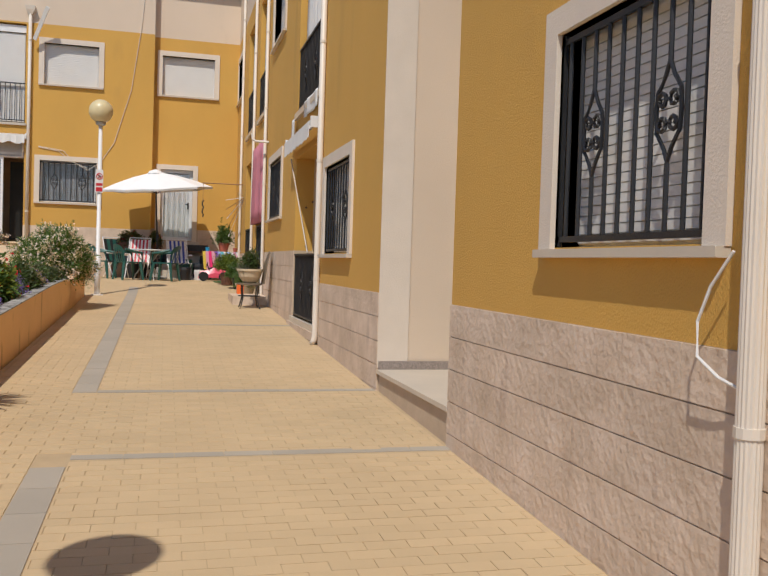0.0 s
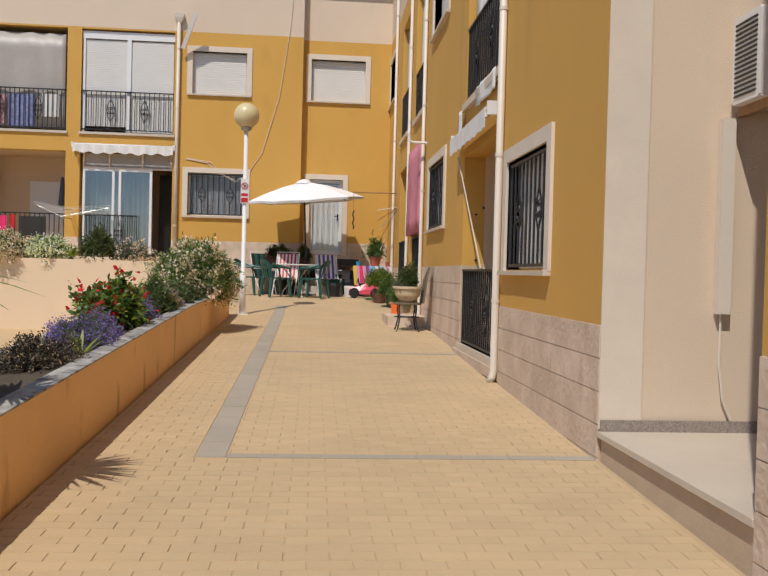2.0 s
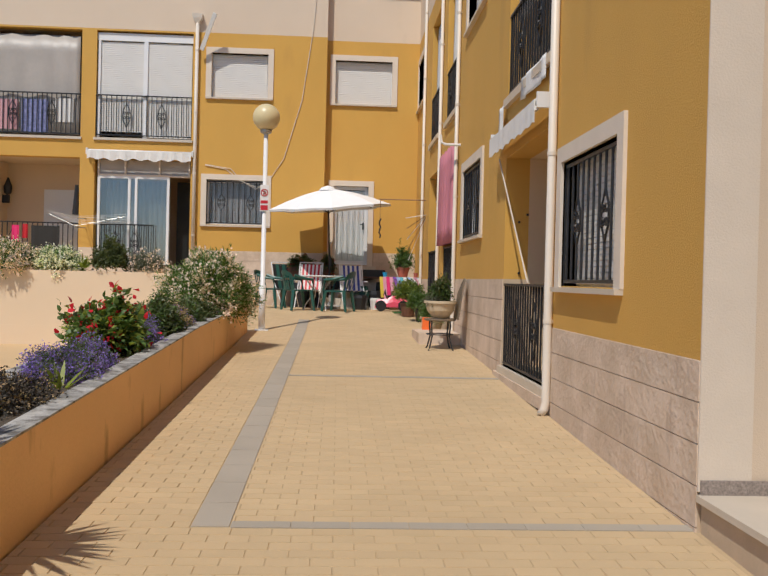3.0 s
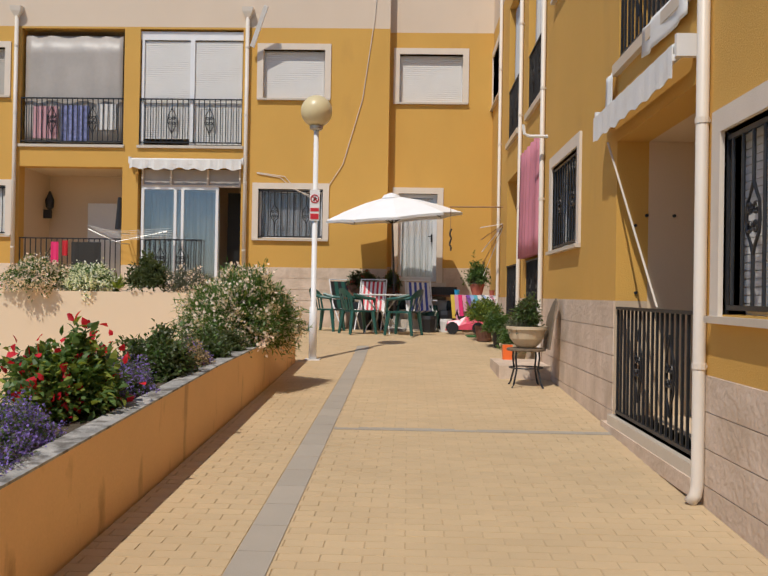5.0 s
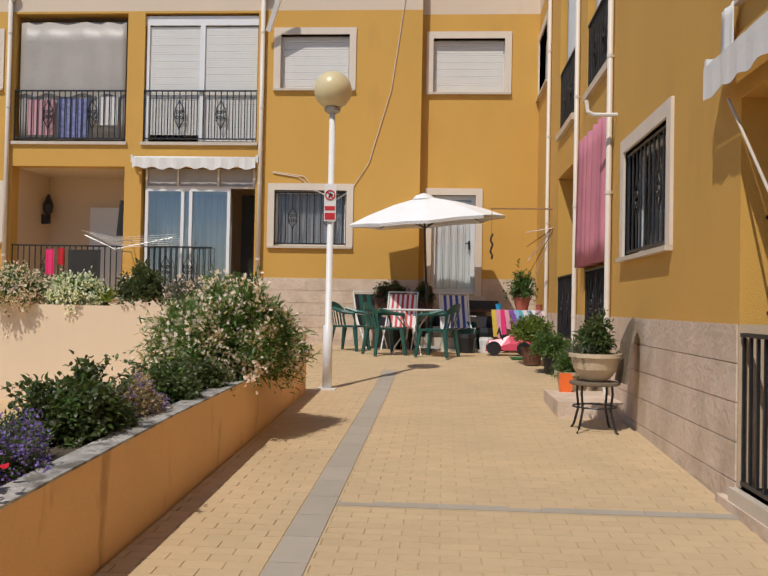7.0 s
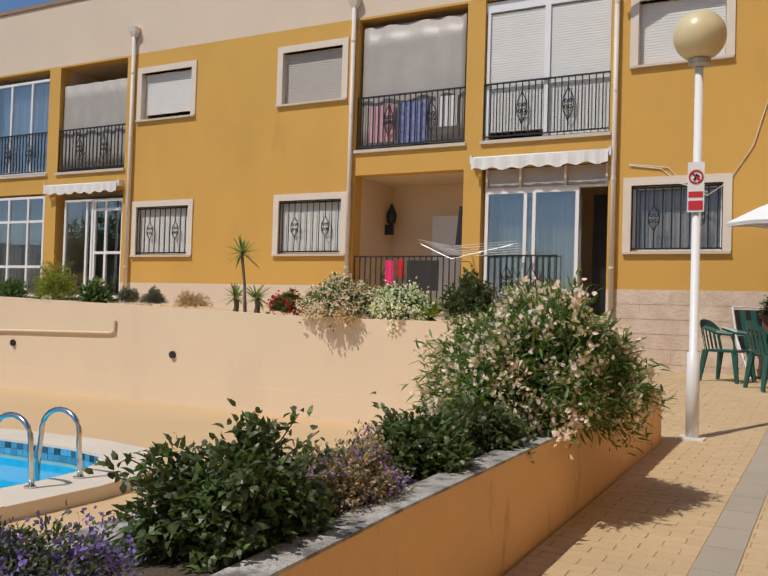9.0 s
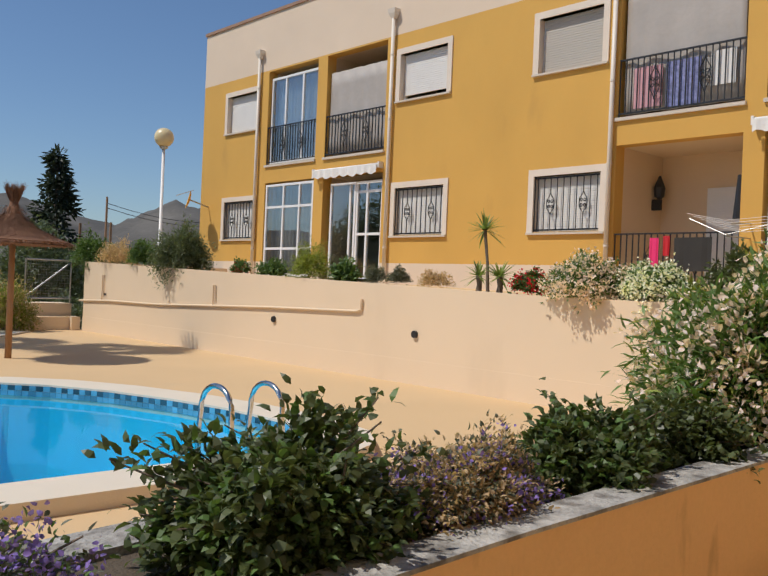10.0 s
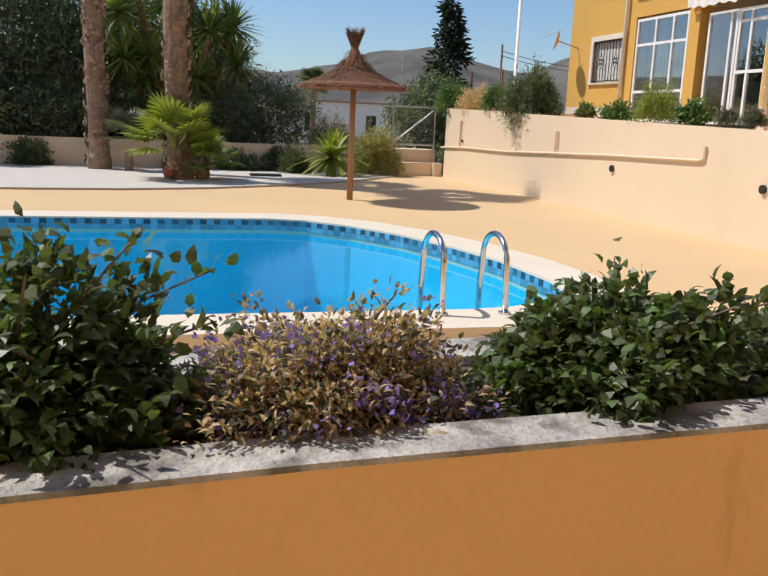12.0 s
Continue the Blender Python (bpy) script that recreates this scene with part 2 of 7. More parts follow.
def finish(bm, smooth):
    bmesh.ops.recalc_face_normals(bm, faces=bm.faces[:])
    if smooth:
        for f in bm.faces:
            f.smooth = True


def part(name, bm, mat, parent, label="", smooth=False, kind=""):
    """One mesh in world coordinates, hung under its parent."""
    finish(bm, smooth)
    me = bpy.data.meshes.new(name)
    o = ORIGIN.get(parent, Vector((0, 0, 0)))
    bmesh.ops.translate(bm, verts=bm.verts[:], vec=-o)
    bm.to_mesh(me)
    bm.free()
    for m in mat if isinstance(mat, (list, tuple)) else (mat,):
        me.materials.append(m)
    ob = new(name, me)
    if parent is not None:
        ob.parent = parent
        ORIGIN[ob] = o
    return tagged(ob, label, kind=kind)


def solid(name, bm, mat, label="", category="", kind="structure", smooth=False, at=None):
    """A top-level mesh."""
    finish(bm, smooth)
    me = bpy.data.meshes.new(name)
    if at is None:
        at = Vector((0, 0, 0))
    bmesh.ops.translate(bm, verts=bm.verts[:], vec=-Vector(at))
    bm.to_mesh(me)
    bm.free()
    for m in mat if isinstance(mat, (list, tuple)) else (mat,):
        me.materials.append(m)
    ob = new(name, me)
    ob.location = at
    ORIGIN[ob] = Vector(at)
    return tagged(ob, label, category, kind=kind)


def box(bm, x0, x1, y0, y1, z0, z1, mi=0):
    v = [bm.verts.new((x, y, z)) for z in (z0, z1) for y in (y0, y1) for x in (x0, x1)]
    for a in ((0, 1, 3, 2), (4, 6, 7, 5), (0, 4, 5, 1), (2, 3, 7, 6), (0, 2, 6, 4), (1, 5, 7, 3)):
        bm.faces.new([v[i] for i in a]).material_index = mi
    return v


def boxbm(*a):
    bm = bmesh.new()
    box(bm, *a)
    return bm


def tube(bm, pts, r, seg=8, caps=True, mi=0):
    """A tube along points; r is one radius or one per point."""
    pts = [Vector(p) for p in pts]
    rs = r if isinstance(r, (list, tuple)) else [r] * len(pts)
    rings = []
    for i, p in enumerate(pts):
        d = (pts[min(i + 1, len(pts) - 1)] - pts[max(i - 1, 0)]).normalized()
        a = Vector((0, 0, 1)) if abs(d.z) < 0.9 else Vector((0, 1, 0))
        u = d.cross(a).normalized()
        w = d.cross(u)
        rings.append([bm.verts.new(p + (u * math.cos(k * 2 * math.pi / seg) + w * math.sin(k * 2 * math.pi / seg)) * rs[i]) for k in range(seg)])
    for a, b in zip(rings, rings[1:]):
        for k in range(seg):
            bm.faces.new((a[k], a[(k + 1) % seg], b[(k + 1) % seg], b[k])).material_index = mi
    if caps:
        bm.faces.new(rings[0]).material_index = mi
        bm.faces.new(rings[-1]).material_index = mi


def lathe(bm, profile, at, seg=24):
    """Turns (radius, z) pairs round an upright axis."""
    rings = []
    for r, z in profile:
        rings.append([bm.verts.new((at[0] + r * math.cos(k * 2 * math.pi / seg), at[1] + r * math.sin(k * 2 * math.pi / seg), at[2] + z)) for k in range(seg)])
    for a, b in zip(rings, rings[1:]):
        for k in range(seg):
            bm.faces.new((a[k], a[(k + 1) % seg], b[(k + 1) % seg], b[k]))
    bm.faces.new(rings[0])
    bm.faces.new(rings[-1])


def prism(bm, outline, z0, z1):
    """Upright prism over a plan outline; z1 may be a function of (x, y)."""
    top = z1 if callable(z1) else (lambda x, y: z1)
    bot = z0 if callable(z0) else (lambda x, y: z0)
    a = [bm.verts.new((x, y, bot(x, y))) for x, y in outline]
    b = [bm.verts.new((x, y, top(x, y))) for x, y in outline]
    bm.faces.new(a)
    bm.faces.new(b)
    for i in range(len(a)):
        j = (i + 1) % len(a)
        bm.faces.new((a[i], a[j], b[j], b[i]))


def remap(bm, f):
    for v in bm.verts:
        v.co = Vector(f(*v.co))


# a facade is drawn in (u along it, v out of it, z up)
SIDES = {
    "back": lambda u, v, z: (u, 23.66 - v, z),
    "recess": lambda u, v, z: (u, 23.93 - v, z),
    "right": lambda u, v, z: (1.96 - v, u, z),
}


def on(side, bm):
    remap(bm, SIDES[side])
    return bm


def at(side, u, v, z):
    return SIDES[side](u, v, z)


def pierced(us, zs, holes, depth):
    """A slab over the given range with rectangular holes (u0, u1, z0, z1), front at v = 0."""
    us = sorted({*us, *[h[k] for h in holes for k in (0, 1) if us[0] < h[k] < us[1]]})
    zs = sorted({*zs, *[h[k] for h in holes for k in (2, 3) if zs[0] < h[k] < zs[1]]})
    bm = bmesh.new()
    vs = {}

    def v(i, j, k):
        if (i, j, k) not in vs:
            vs[i, j, k] = bm.verts.new((us[i], -depth * k, zs[j]))
        return vs[i, j, k]

    def full(i, j):
        if not (0 <= i < len(us) - 1 and 0 <= j < len(zs) - 1):
            return False
        cu, cz = (us[i] + us[i + 1]) / 2, (zs[j] + zs[j + 1]) / 2
        return not any(h[0] < cu < h[1] and h[2] < cz < h[3] for h in holes)

    for i in range(len(us) - 1):
        for j in range(len(zs) - 1):
            if not full(i, j):
                continue
            for k in (0, 1):
                bm.faces.new((v(i, j, k), v(i + 1, j, k), v(i + 1, j + 1, k), v(i, j + 1, k)))
            if not full(i - 1, j):
                bm.faces.new((v(i, j, 0), v(i, j + 1, 0), v(i, j + 1, 1), v(i, j, 1)))
            if not full(i + 1, j):
                bm.faces.new((v(i + 1, j, 0), v(i + 1, j + 1, 0), v(i + 1, j + 1, 1), v(i + 1, j, 1)))
            if not full(i, j - 1):
                bm.faces.new((v(i, j, 0), v(i + 1, j, 0), v(i + 1, j, 1), v(i, j, 1)))
            if not full(i, j + 1):
                bm.faces.new((v(i, j + 1, 0), v(i + 1, j + 1, 0), v(i + 1, j + 1, 1), v(i, j + 1, 1)))
    return bm


def floor_z(y):
    return 0.13 + 0.037 * y if y < 17.6 else min(0.7812 + 0.0684 * (y - 17.6), 1.0)


def floor_slope(y):
    return 0.037 if y < 17.6 else 0.0684 if y < 20.8 else 0.0


# ---- the ground ----
DECK_Z, RY = 0.30, 19.60
bm = bmesh.new()
prism(bm, [(-1500, -1500), (1500, -1500), (1500, 1500), (-1500, 1500)], -3.0, -1.9)
solid("ground", bm, EARTH, "dry earth reaching to the hills")
POOL_OUT = [(-4.87, 6.0), (-4.87, 14.3), (-4.96, 14.85), (-5.22, 15.38), (-5.7, 15.74), (-6.5, 15.88), (-7.4, 15.83), (-8.4, 15.65), (-9.4, 15.3), (-10.2, 14.85), (-10.75, 14.3), (-11.0, 13.7), (-11.0, 6.0)]
POOL_IN = [(-5.375, 6.4), (-5.375, 14.2), (-5.43, 14.55), (-5.58, 14.92), (-5.87, 15.24), (-6.4, 15.34), (-7.4, 15.3), (-8.2, 15.13), (-9.1, 14.82), (-9.8, 14.42), (-10.3, 13.95), (-10.45, 13.5), (-10.45, 6.4)]


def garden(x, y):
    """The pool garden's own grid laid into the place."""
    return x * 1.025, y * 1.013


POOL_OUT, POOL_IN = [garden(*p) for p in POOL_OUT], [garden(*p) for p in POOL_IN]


def ring(bm, outer, inner, z0, z1):
    """A flat band between two outlines with as many corners."""
    n = len(outer)
    for z in (z0, z1):
        o, i = [bm.verts.new((x, y, z)) for x, y in outer], [bm.verts.new((x, y, z)) for x, y in inner]
        for k in range(n):
            j = (k + 1) % n
            bm.faces.new((o[k], o[j], i[j], i[k]))
    bm.verts.ensure_lookup_table()
    m = 2 * n
    base = len(bm.verts) - 2 * m
    for off in (0, n):
        for k in range(n):
            j = (k + 1) % n
            bm.faces.new([bm.verts[base + off + k], bm.verts[base + off + j], bm.verts[base + m + off + j], bm.verts[base + m + off + k]])


bm = bmesh.new()
big = [(-1.5, -14), (-1.5, 16.5), (-1.5, 19.6), (-1.6, 19.8), (-2.5, 19.8), (-4, 19.8), (-7, 19.8), (-12, 19.8), (-16, 19.8), (-24, 19.8), (-24, 18), (-24, 15), (-24, -14)]
ring(bm, big, POOL_OUT, -1.95, DECK_Z)
solid("pavement", bm, DECK, "smooth sand coloured concrete pool deck")
bm = bmesh.new()
ring(bm, POOL_OUT, POOL_IN, 0.22, 0.41)
coping = solid("pool_coping", bm, COPING, "cream concrete coping round the pool")
bm = bmesh.new()
prism(bm, [(x, y) for x, y in POOL_IN], -1.2, 0.22)
for f in list(bm.faces):
    if all(abs(v.co.z - 0.22) < 1e-5 for v in f.verts):
        bm.faces.remove(f)
ring(bm, POOL_OUT, POOL_IN, -1.5, -1.2)
pool = solid("pool_basin", bm, POOL_BLUE, "blue painted pool basin")
bm = bmesh.new()
bm.faces.new([bm.verts.new((x, y, 0.27)) for x, y in POOL_IN])
wt = solid("water", bm, WATER, "still blue pool water", kind="structure")
if wt.data.polygons[0].normal.z < 0:
    wt.data.flip_normals()

# paved walk
bm = bmesh.new()
ys = [-6, 0, 4, 8, 12, 16, 17.6, 20.8, 24.4]
for a, b in zip(ys, ys[1:]):
    x0 = -1.3 if b <= 16 else -2.2
    prism(bm, [(x0, a), (8.0, a), (8.0, b), (x0, b)], -1.9, lambda x, y: floor_z(y) - 0.004)
prism(bm, [(-3.5, RY + 0.2), (-2.2, RY + 0.2), (-2.2, 24.4), (-3.5, 24.4)], -1.0, lambda x, y: floor_z(y) - 0.006)
solid("paved_floor", bm, SAND, "sand bed under the pavers of the walk")

# planter wall, its end and the edge of the upper walk
def planter_x(y):
    return -1.36


def planter_top(y):
    return 0.915 + 0.0415 * (y - 7.5) if y < 12.5 else 1.1225 + 0.023 * (y - 12.5)


def along(bm, o0, o1, lo, hi, end=17.3):
    """A strip of the planter, between two distances behind its front, over its whole length."""
    ys_ = [-6, 2, 7.5, 12.5, end]
    for a, b in zip(ys_, ys_[1:]):
        prism(bm, [(planter_x(a) - o0, a), (planter_x(b) - o0, b), (planter_x(b) - o1, b), (planter_x(a) - o1, a)], lo, hi)


bm = bmesh.new()
along(bm, 0.0, 0.13, -0.5, lambda x, y: planter_top(y) - 0.008)
along(bm, 0.74, 0.86, -0.5, lambda x, y: planter_top(y) - 0.07, 17.14)
prism(bm, [(-1.45, 17.3), (-1.45, 17.14), (-2.22, 17.14), (-2.22, 17.3)], -0.5, lambda x, y: planter_top(17.3) - 0.02)
planter = solid("planter_wall", bm, PLANTER, "low rendered garden wall painted orange")
bm = bmesh.new()
along(bm, -0.003, 0.135, lambda x, y: planter_top(y) - 0.008, lambda x, y: planter_top(y) + 0.004, 17.303)
along(bm, 0.70, 0.88, lambda x, y: planter_top(y) - 0.07, lambda x, y: planter_top(y) - 0.04, 17.12)
solid("planter_cap", bm, CEMENT, "rough grey cement cap on the garden wall", kind="structure")
bm = bmesh.new()
along(bm, 0.13, 0.75, -0.4, lambda x, y: planter_top(y) - 0.02 - 0.05 * (-x > 1.9), 17.2)
solid("planting_bed", bm, SOIL, "dry dark soil in the long planter", kind="structure")

# ---- retaining wall and terrace ----


def ret_top(x):
    return 1.70 + max(0.0, -x - 6.5) * 0.0245


bm = bmesh.new()
xs = [-21.0, -17, -13, -9, -6.5, -2.22]
for a, b in zip(xs, xs[1:]):
    prism(bm, [(a, RY), (b, RY), (b, RY + 0.22), (a, RY + 0.22)], -0.5, lambda x, y: ret_top(x))
prism(bm, [(-21.0, RY + 0.22), (-20.8, RY + 0.22), (-20.8, 24), (-21.0, 24)], -0.5, lambda x, y: ret_top(-21))
prism(bm, [(-2.22, 17.3), (-2.22, RY), (-2.38, RY), (-2.38, 17.14)], -0.5, lambda x, y: 1.30)
prism(bm, [(-3.4, RY + 0.22), (-3.4, 23.66), (-3.6, 23.66), (-3.6, RY + 0.22)], -0.5, lambda x, y: 1.78)
solid("wall_terrace", bm, RETAIN, "cream painted retaining wall")
bm = bmesh.new()
for a, b in zip(xs, xs[1:]):
    b = min(b, -3.5)
    prism(bm, [(a, RY + 0.2), (b, RY + 0.2), (b, 24.2), (a, 24.2)], -0.5, lambda x, y: min(ret_top(x) - 0.04, 1.80))
solid("terrace_floor", bm, DECK, "terrace in front of the ground floor flats")
bm = boxbm(-21.0, -2.3, RY - 0.008, RY, DECK_Z - 0.05, 0.66)
solid("wall_foot", bm, RETAIN, "rough rendered foot of the retaining wall", kind="structure")

# ---- back building ----
GT, GB, UT, UB = 4.08, 2.84, 7.08, 5.86
back_windows = [
    ("UL", -3.13, -1.54, UB, UT, "shutter"), ("GL", -3.19, -1.54, GB, GT, "curtain"),
    ("MR", -10.17, -8.50, UB, UT, "grey"), ("MRg", -10.16, -8.43, GB, GT, "shutter"),
    ("ML", -14.02, -12.31, UB, UT, "shutter"), ("MLg", -14.04, -12.28, GB, GT, "shutter"),
    ("FL", -21.20, -19.47, UB, UT, "shutter"), ("FLg", -21.20, -19.46, GB, GT, "shutter"),
]
bays = [(-8.28, -6.02), (-5.68, -3.44), (-16.55, -14.36), (-19.08, -16.93)]
holes = [(u0 + 0.12, u1 - 0.12, z0 + 0.05, z1 - 0.13) for _, u0, u1, z0, z1, _ in back_windows]
for a, b in bays:
    holes += [(a, b, 4.83, 7.38), (a, b, 1.80, 4.38)]
B0, B1 = -22.42, -0.28
solid("wall_back_ochre", on("back", pierced((B0, B1), (2.27, 7.42), holes, 0.27)), OCHRE, "ochre rendered facade of the flats")
solid("wall_back_cream", on("back", pierced((B0, B1), (7.42, 8.95), holes, 0.27)), CREAM, "cream rendered band under the roof")
solid("wall_back_foot", on("back", pierced((B0, B1), (-1.9, 2.27), holes, 0.27)), CREAM, "pale stone coloured foot of the facade")
holes_r = [(-0.07, 1.31, UB + 0.05, UT - 0.13), (-0.05, 0.79, 2.02, 3.92)]
solid("wall_recess_ochre", on("recess", pierced((B1 - 0.3, 2.3), (2.32, 7.42), holes_r, 0.27)), OCHRE, "ochre rendered facade of the corner bay")
solid("wall_recess_cream", on("recess", pierced((B1 - 0.3, 2.3), (7.42, 8.95), [], 0.27)), CREAM, "cream rendered band above the corner bay")
solid("wall_recess_foot", on("recess", pierced((B1 - 0.3, 2.3), (-1.9, 2.32), holes_r, 0.27)), JOINT, "stone clad foot of the corner bay")
bm = boxbm(B0 - 0.04, 2.4, 23.62, 34.0, 8.95, 9.03)
solid("roof_edge", bm, material("roof_edge_brown", (0.33, 0.20, 0.13), 0.8), "thin brown coping on the parapet", kind="structure")
bm = boxbm(B0, 2.2, 33.5, 34.0, -1.9, 8.9)
box(bm, B0, B0 + 0.27, 23.93, 33.5, -1.9, 8.9)
solid("wall_far", bm, OCHRE, "outer walls of the building")
bm = boxbm(B0 + 0.27, 2.2, 24.2, 33.5, 7.45, 7.6)
solid("ceiling", bm, CREAM, "roof slab")


def room(side, u0, u1, z0, z1, depth, mat, name, label):
    """The lining of a loggia: back, sides, ceiling and floor, open to the front."""
    d0, d1, t = -0.27, -depth, 0.08
    lining = thing(name, at(side, (u0 + u1) / 2, d0, z0), label, kind="structure")
    for k, b in (("wall", (u0 - t, u1 + t, d1 - t, d1, z0 - t, z1 + t)), ("wall", (u0 - t, u0, d1, d0, z0 - t, z1 + t)), ("wall", (u1, u1 + t, d1, d0, z0 - t, z1 + t)), ("ceiling", (u0, u1, d1, d0, z1, z1 + t)), ("floor", (u0, u1, d1, d0, z0 - t, z0))):
        part(k, on(side, boxbm(*b)), mat, lining)
    return lining


def shutter_mesh(w, h=0.045):
    bm = bmesh.new()
    box(bm, 0, w, -0.008, 0.004, 0.003, h - 0.003)
    me = bpy.data.meshes.new("slat")
    bmesh.ops.bevel(bm, geom=[e for e in bm.edges if abs(e.verts[0].co.x - e.verts[1].co.x) > 0.01], offset=0.0035, segments=1)
    finish(bm, False)
    bm.to_mesh(me)
    bm.free()
    return me


SLATS = []


def shutter(side, u0, u1, z0, z1, v, parent, mat=None, pitch=0.045, name="shutter"):
    """A lowered roller shutter: backing, and slats that are hung in at the end."""
    m = mat or SHUTTER
    sh = part(name, on(side, boxbm(u0, u1, v - 0.03, v - 0.012, z0, z1)), m, parent, "lowered roller shutter")
    SLATS.append((side, u0, u1, z0, z1, v, sh, m, pitch))
    return sh


def ornament(bm, u, z, v, w=0.16, h=0.62, r=0.009):
    """A scrolled iron ornament: lozenge ends and a ring of curls."""
    for s in (-1, 1):
        tube(bm, [(u, v, z + h / 2), (u + s * w * 0.16, v, z + h * 0.36), (u + s * w * 0.46, v, z + h * 0.20), (u + s * w * 0.5, v, z), (u + s * w * 0.46, v, z - h * 0.20), (u + s * w * 0.16, v, z - h * 0.36), (u, v, z - h / 2)], r, 5)
        for t in (-1, 1):
            c = (u + s * w * 0.23, z + t * w * 0.26)
            tube(bm, [(c[0] + s * math.cos(k * math.pi / 4) * w * (0.21 - 0.014 * k), v + 0.004, c[1] + t * math.sin(k * math.pi / 4) * w * (0.21 - 0.014 * k)) for k in range(10)], r, 5)


def grille(side, u0, u1, z0, z1, v, parent, n=10, name="window_grille", ornaments=True, r=0.0105):
    g = part(name, on(side, grille_frame(u0, u1, z0, z1, v)), IRON, parent, "black wrought iron frame")
    skip = []
    if ornaments:
        skip = [2, n - 3]
    for i in range(n):
        u = u0 + (u1 - u0) * (i + 0.5) / n
        bm = bmesh.new()
        if i in skip:
            zc = (z0 + z1) / 2
            h = (z1 - z0) * 0.40
            tube(bm, [(u, v, z0 + 0.02), (u, v, zc - h / 2)], r, 6)
            tube(bm, [(u, v, zc + h / 2), (u, v, z1 - 0.02)], r, 6)
            ornament(bm, u, zc, v, min(0.17, (u1 - u0) / n * 1.45), h, 0.0095)
        else:
            tube(bm, [(u, v, z0 + 0.02), (u, v, z1 - 0.02)], r, 6)
        part("bar", on(side, bm), IRON, g)
    return g


def grille_frame(u0, u1, z0, z1, v):
    bm = bmesh.new()
    for a, b in (((u0, v, z0 + 0.02), (u1, v, z0 + 0.02)), ((u0, v, z1 - 0.02), (u1, v, z1 - 0.02)), ((u0, v, z0), (u0, v, z1)), ((u1, v, z0), (u1, v, z1))):
        p, q = Vector(a), Vector(b)
        lo, hi = Vector(map(min, p, q)), Vector(map(max, p, q))
        box(bm, lo.x - 0.009, hi.x + 0.009, v - 0.009, v + 0.009, lo.z - 0.014, hi.z + 0.014)
    return bm


COUNT = {"window": 0}


def window(side, u0, u1, z0, z1, fill, bars=False, label=""):
    """u0..z1 are the outside of the painted surround."""
    COUNT["window"] += 1
    f, vo = 0.13, 0.028
    w = thing("window_%d" % COUNT["window"], at(side, (u0 + u1) / 2, 0, z0), label or "window with an off-white surround", "window", kind="structure")
    bm = bmesh.new()
    box(bm, u0, u0 + f, -0.20, vo, z0 + 0.04, z1)
    box(bm, u1 - f, u1, -0.20, vo, z0 + 0.04, z1)
    box(bm, u0 + f, u1 - f, -0.20, vo, z1 - f, z1)
    part("surround", on(side, bm), SURROUND, w)
    bm = boxbm(u0 + 0.005, u1 - 0.005, -0.20, 0.062, z0, z0 + 0.04)
    bmesh.ops.bevel(bm, geom=bm.edges[:], offset=0.005, segments=1)
    part("window_sill", on(side, bm), MARBLE, w, "pale marble sill")
    a, b, c, d = u0 + f, u1 - f, z0 + 0.04, z1 - f
    bm = bmesh.new()
    for q in ((a, a + 0.05, c, d), (b - 0.05, b, c, d), (a + 0.05, b - 0.05, d - 0.05, d), (a + 0.05, b - 0.05, c, c + 0.05)):
        box(bm, q[0], q[1], -0.19, -0.13, q[2], q[3])
    part("window_frame", on(side, bm), ALU, w)
    if fill in ("shutter", "grey", "gap"):
        lo = c + (0.13 if fill == "gap" else 0.03)
        shutter(side, a + 0.03, b - 0.03, lo, d - 0.02, -0.11, w, SHUTTER_GREY if fill == "grey" else SHUTTER)
    else:
        part("pane", on(side, boxbm(a + 0.05, b - 0.05, -0.155, -0.15, c + 0.05, d - 0.05)), CLEAR, w)
        part("curtain", on(side, pleats(a + 0.03, b - 0.03, -0.235, c, d, 0.012, 16)), DIM_CURTAIN, w, "grey curtain behind the panes")
    if bars:
        grille(side, a + 0.01, b - 0.01, c + 0.03, d - 0.02, -0.02, w, 10)
    return w


def pleats(u0, u1, v, z0, z1, amp=0.03, n=14, thick=0.004, hem=None):
    """A hanging cloth with soft folds."""
    bm = bmesh.new()
    m, rows = n * 4, 6
    g = []
    for layer in (0, 1):
        s = []
        for j in range(rows + 1):
            t = j / rows
            for i in range(m + 1):
                k = i / m
                zz = z0 + (z1 - z0) * t
                if hem:
                    zz = z0 + (z1 - z0) * t + (hem(k) * (1 - t))
                s.append(bm.verts.new((u0 + (u1 - u0) * k, v + amp * math.sin(k * n * 2 * math.pi + 1.3 * math.sin(7 * k)) * (1.2 - 0.5 * t) - layer * thick, zz)))
        g.append(s)
    w = m + 1
    for s in g:
        for j in range(rows):
            for i in range(m):
                bm.faces.new((s[j * w + i], s[j * w + i + 1], s[(j + 1) * w + i + 1], s[(j + 1) * w + i]))
    a, b = g
    for i in range(m):
        bm.faces.new((a[i], a[i + 1], b[i + 1], b[i]))
        t = rows * w
        bm.faces.new((a[t + i], a[t + i + 1], b[t + i + 1], b[t + i]))
    for j in range(rows):
        for i in (0, m):
            bm.faces.new((a[j * w + i], a[(j + 1) * w + i], b[(j + 1) * w + i], b[j * w + i]))
    return bm


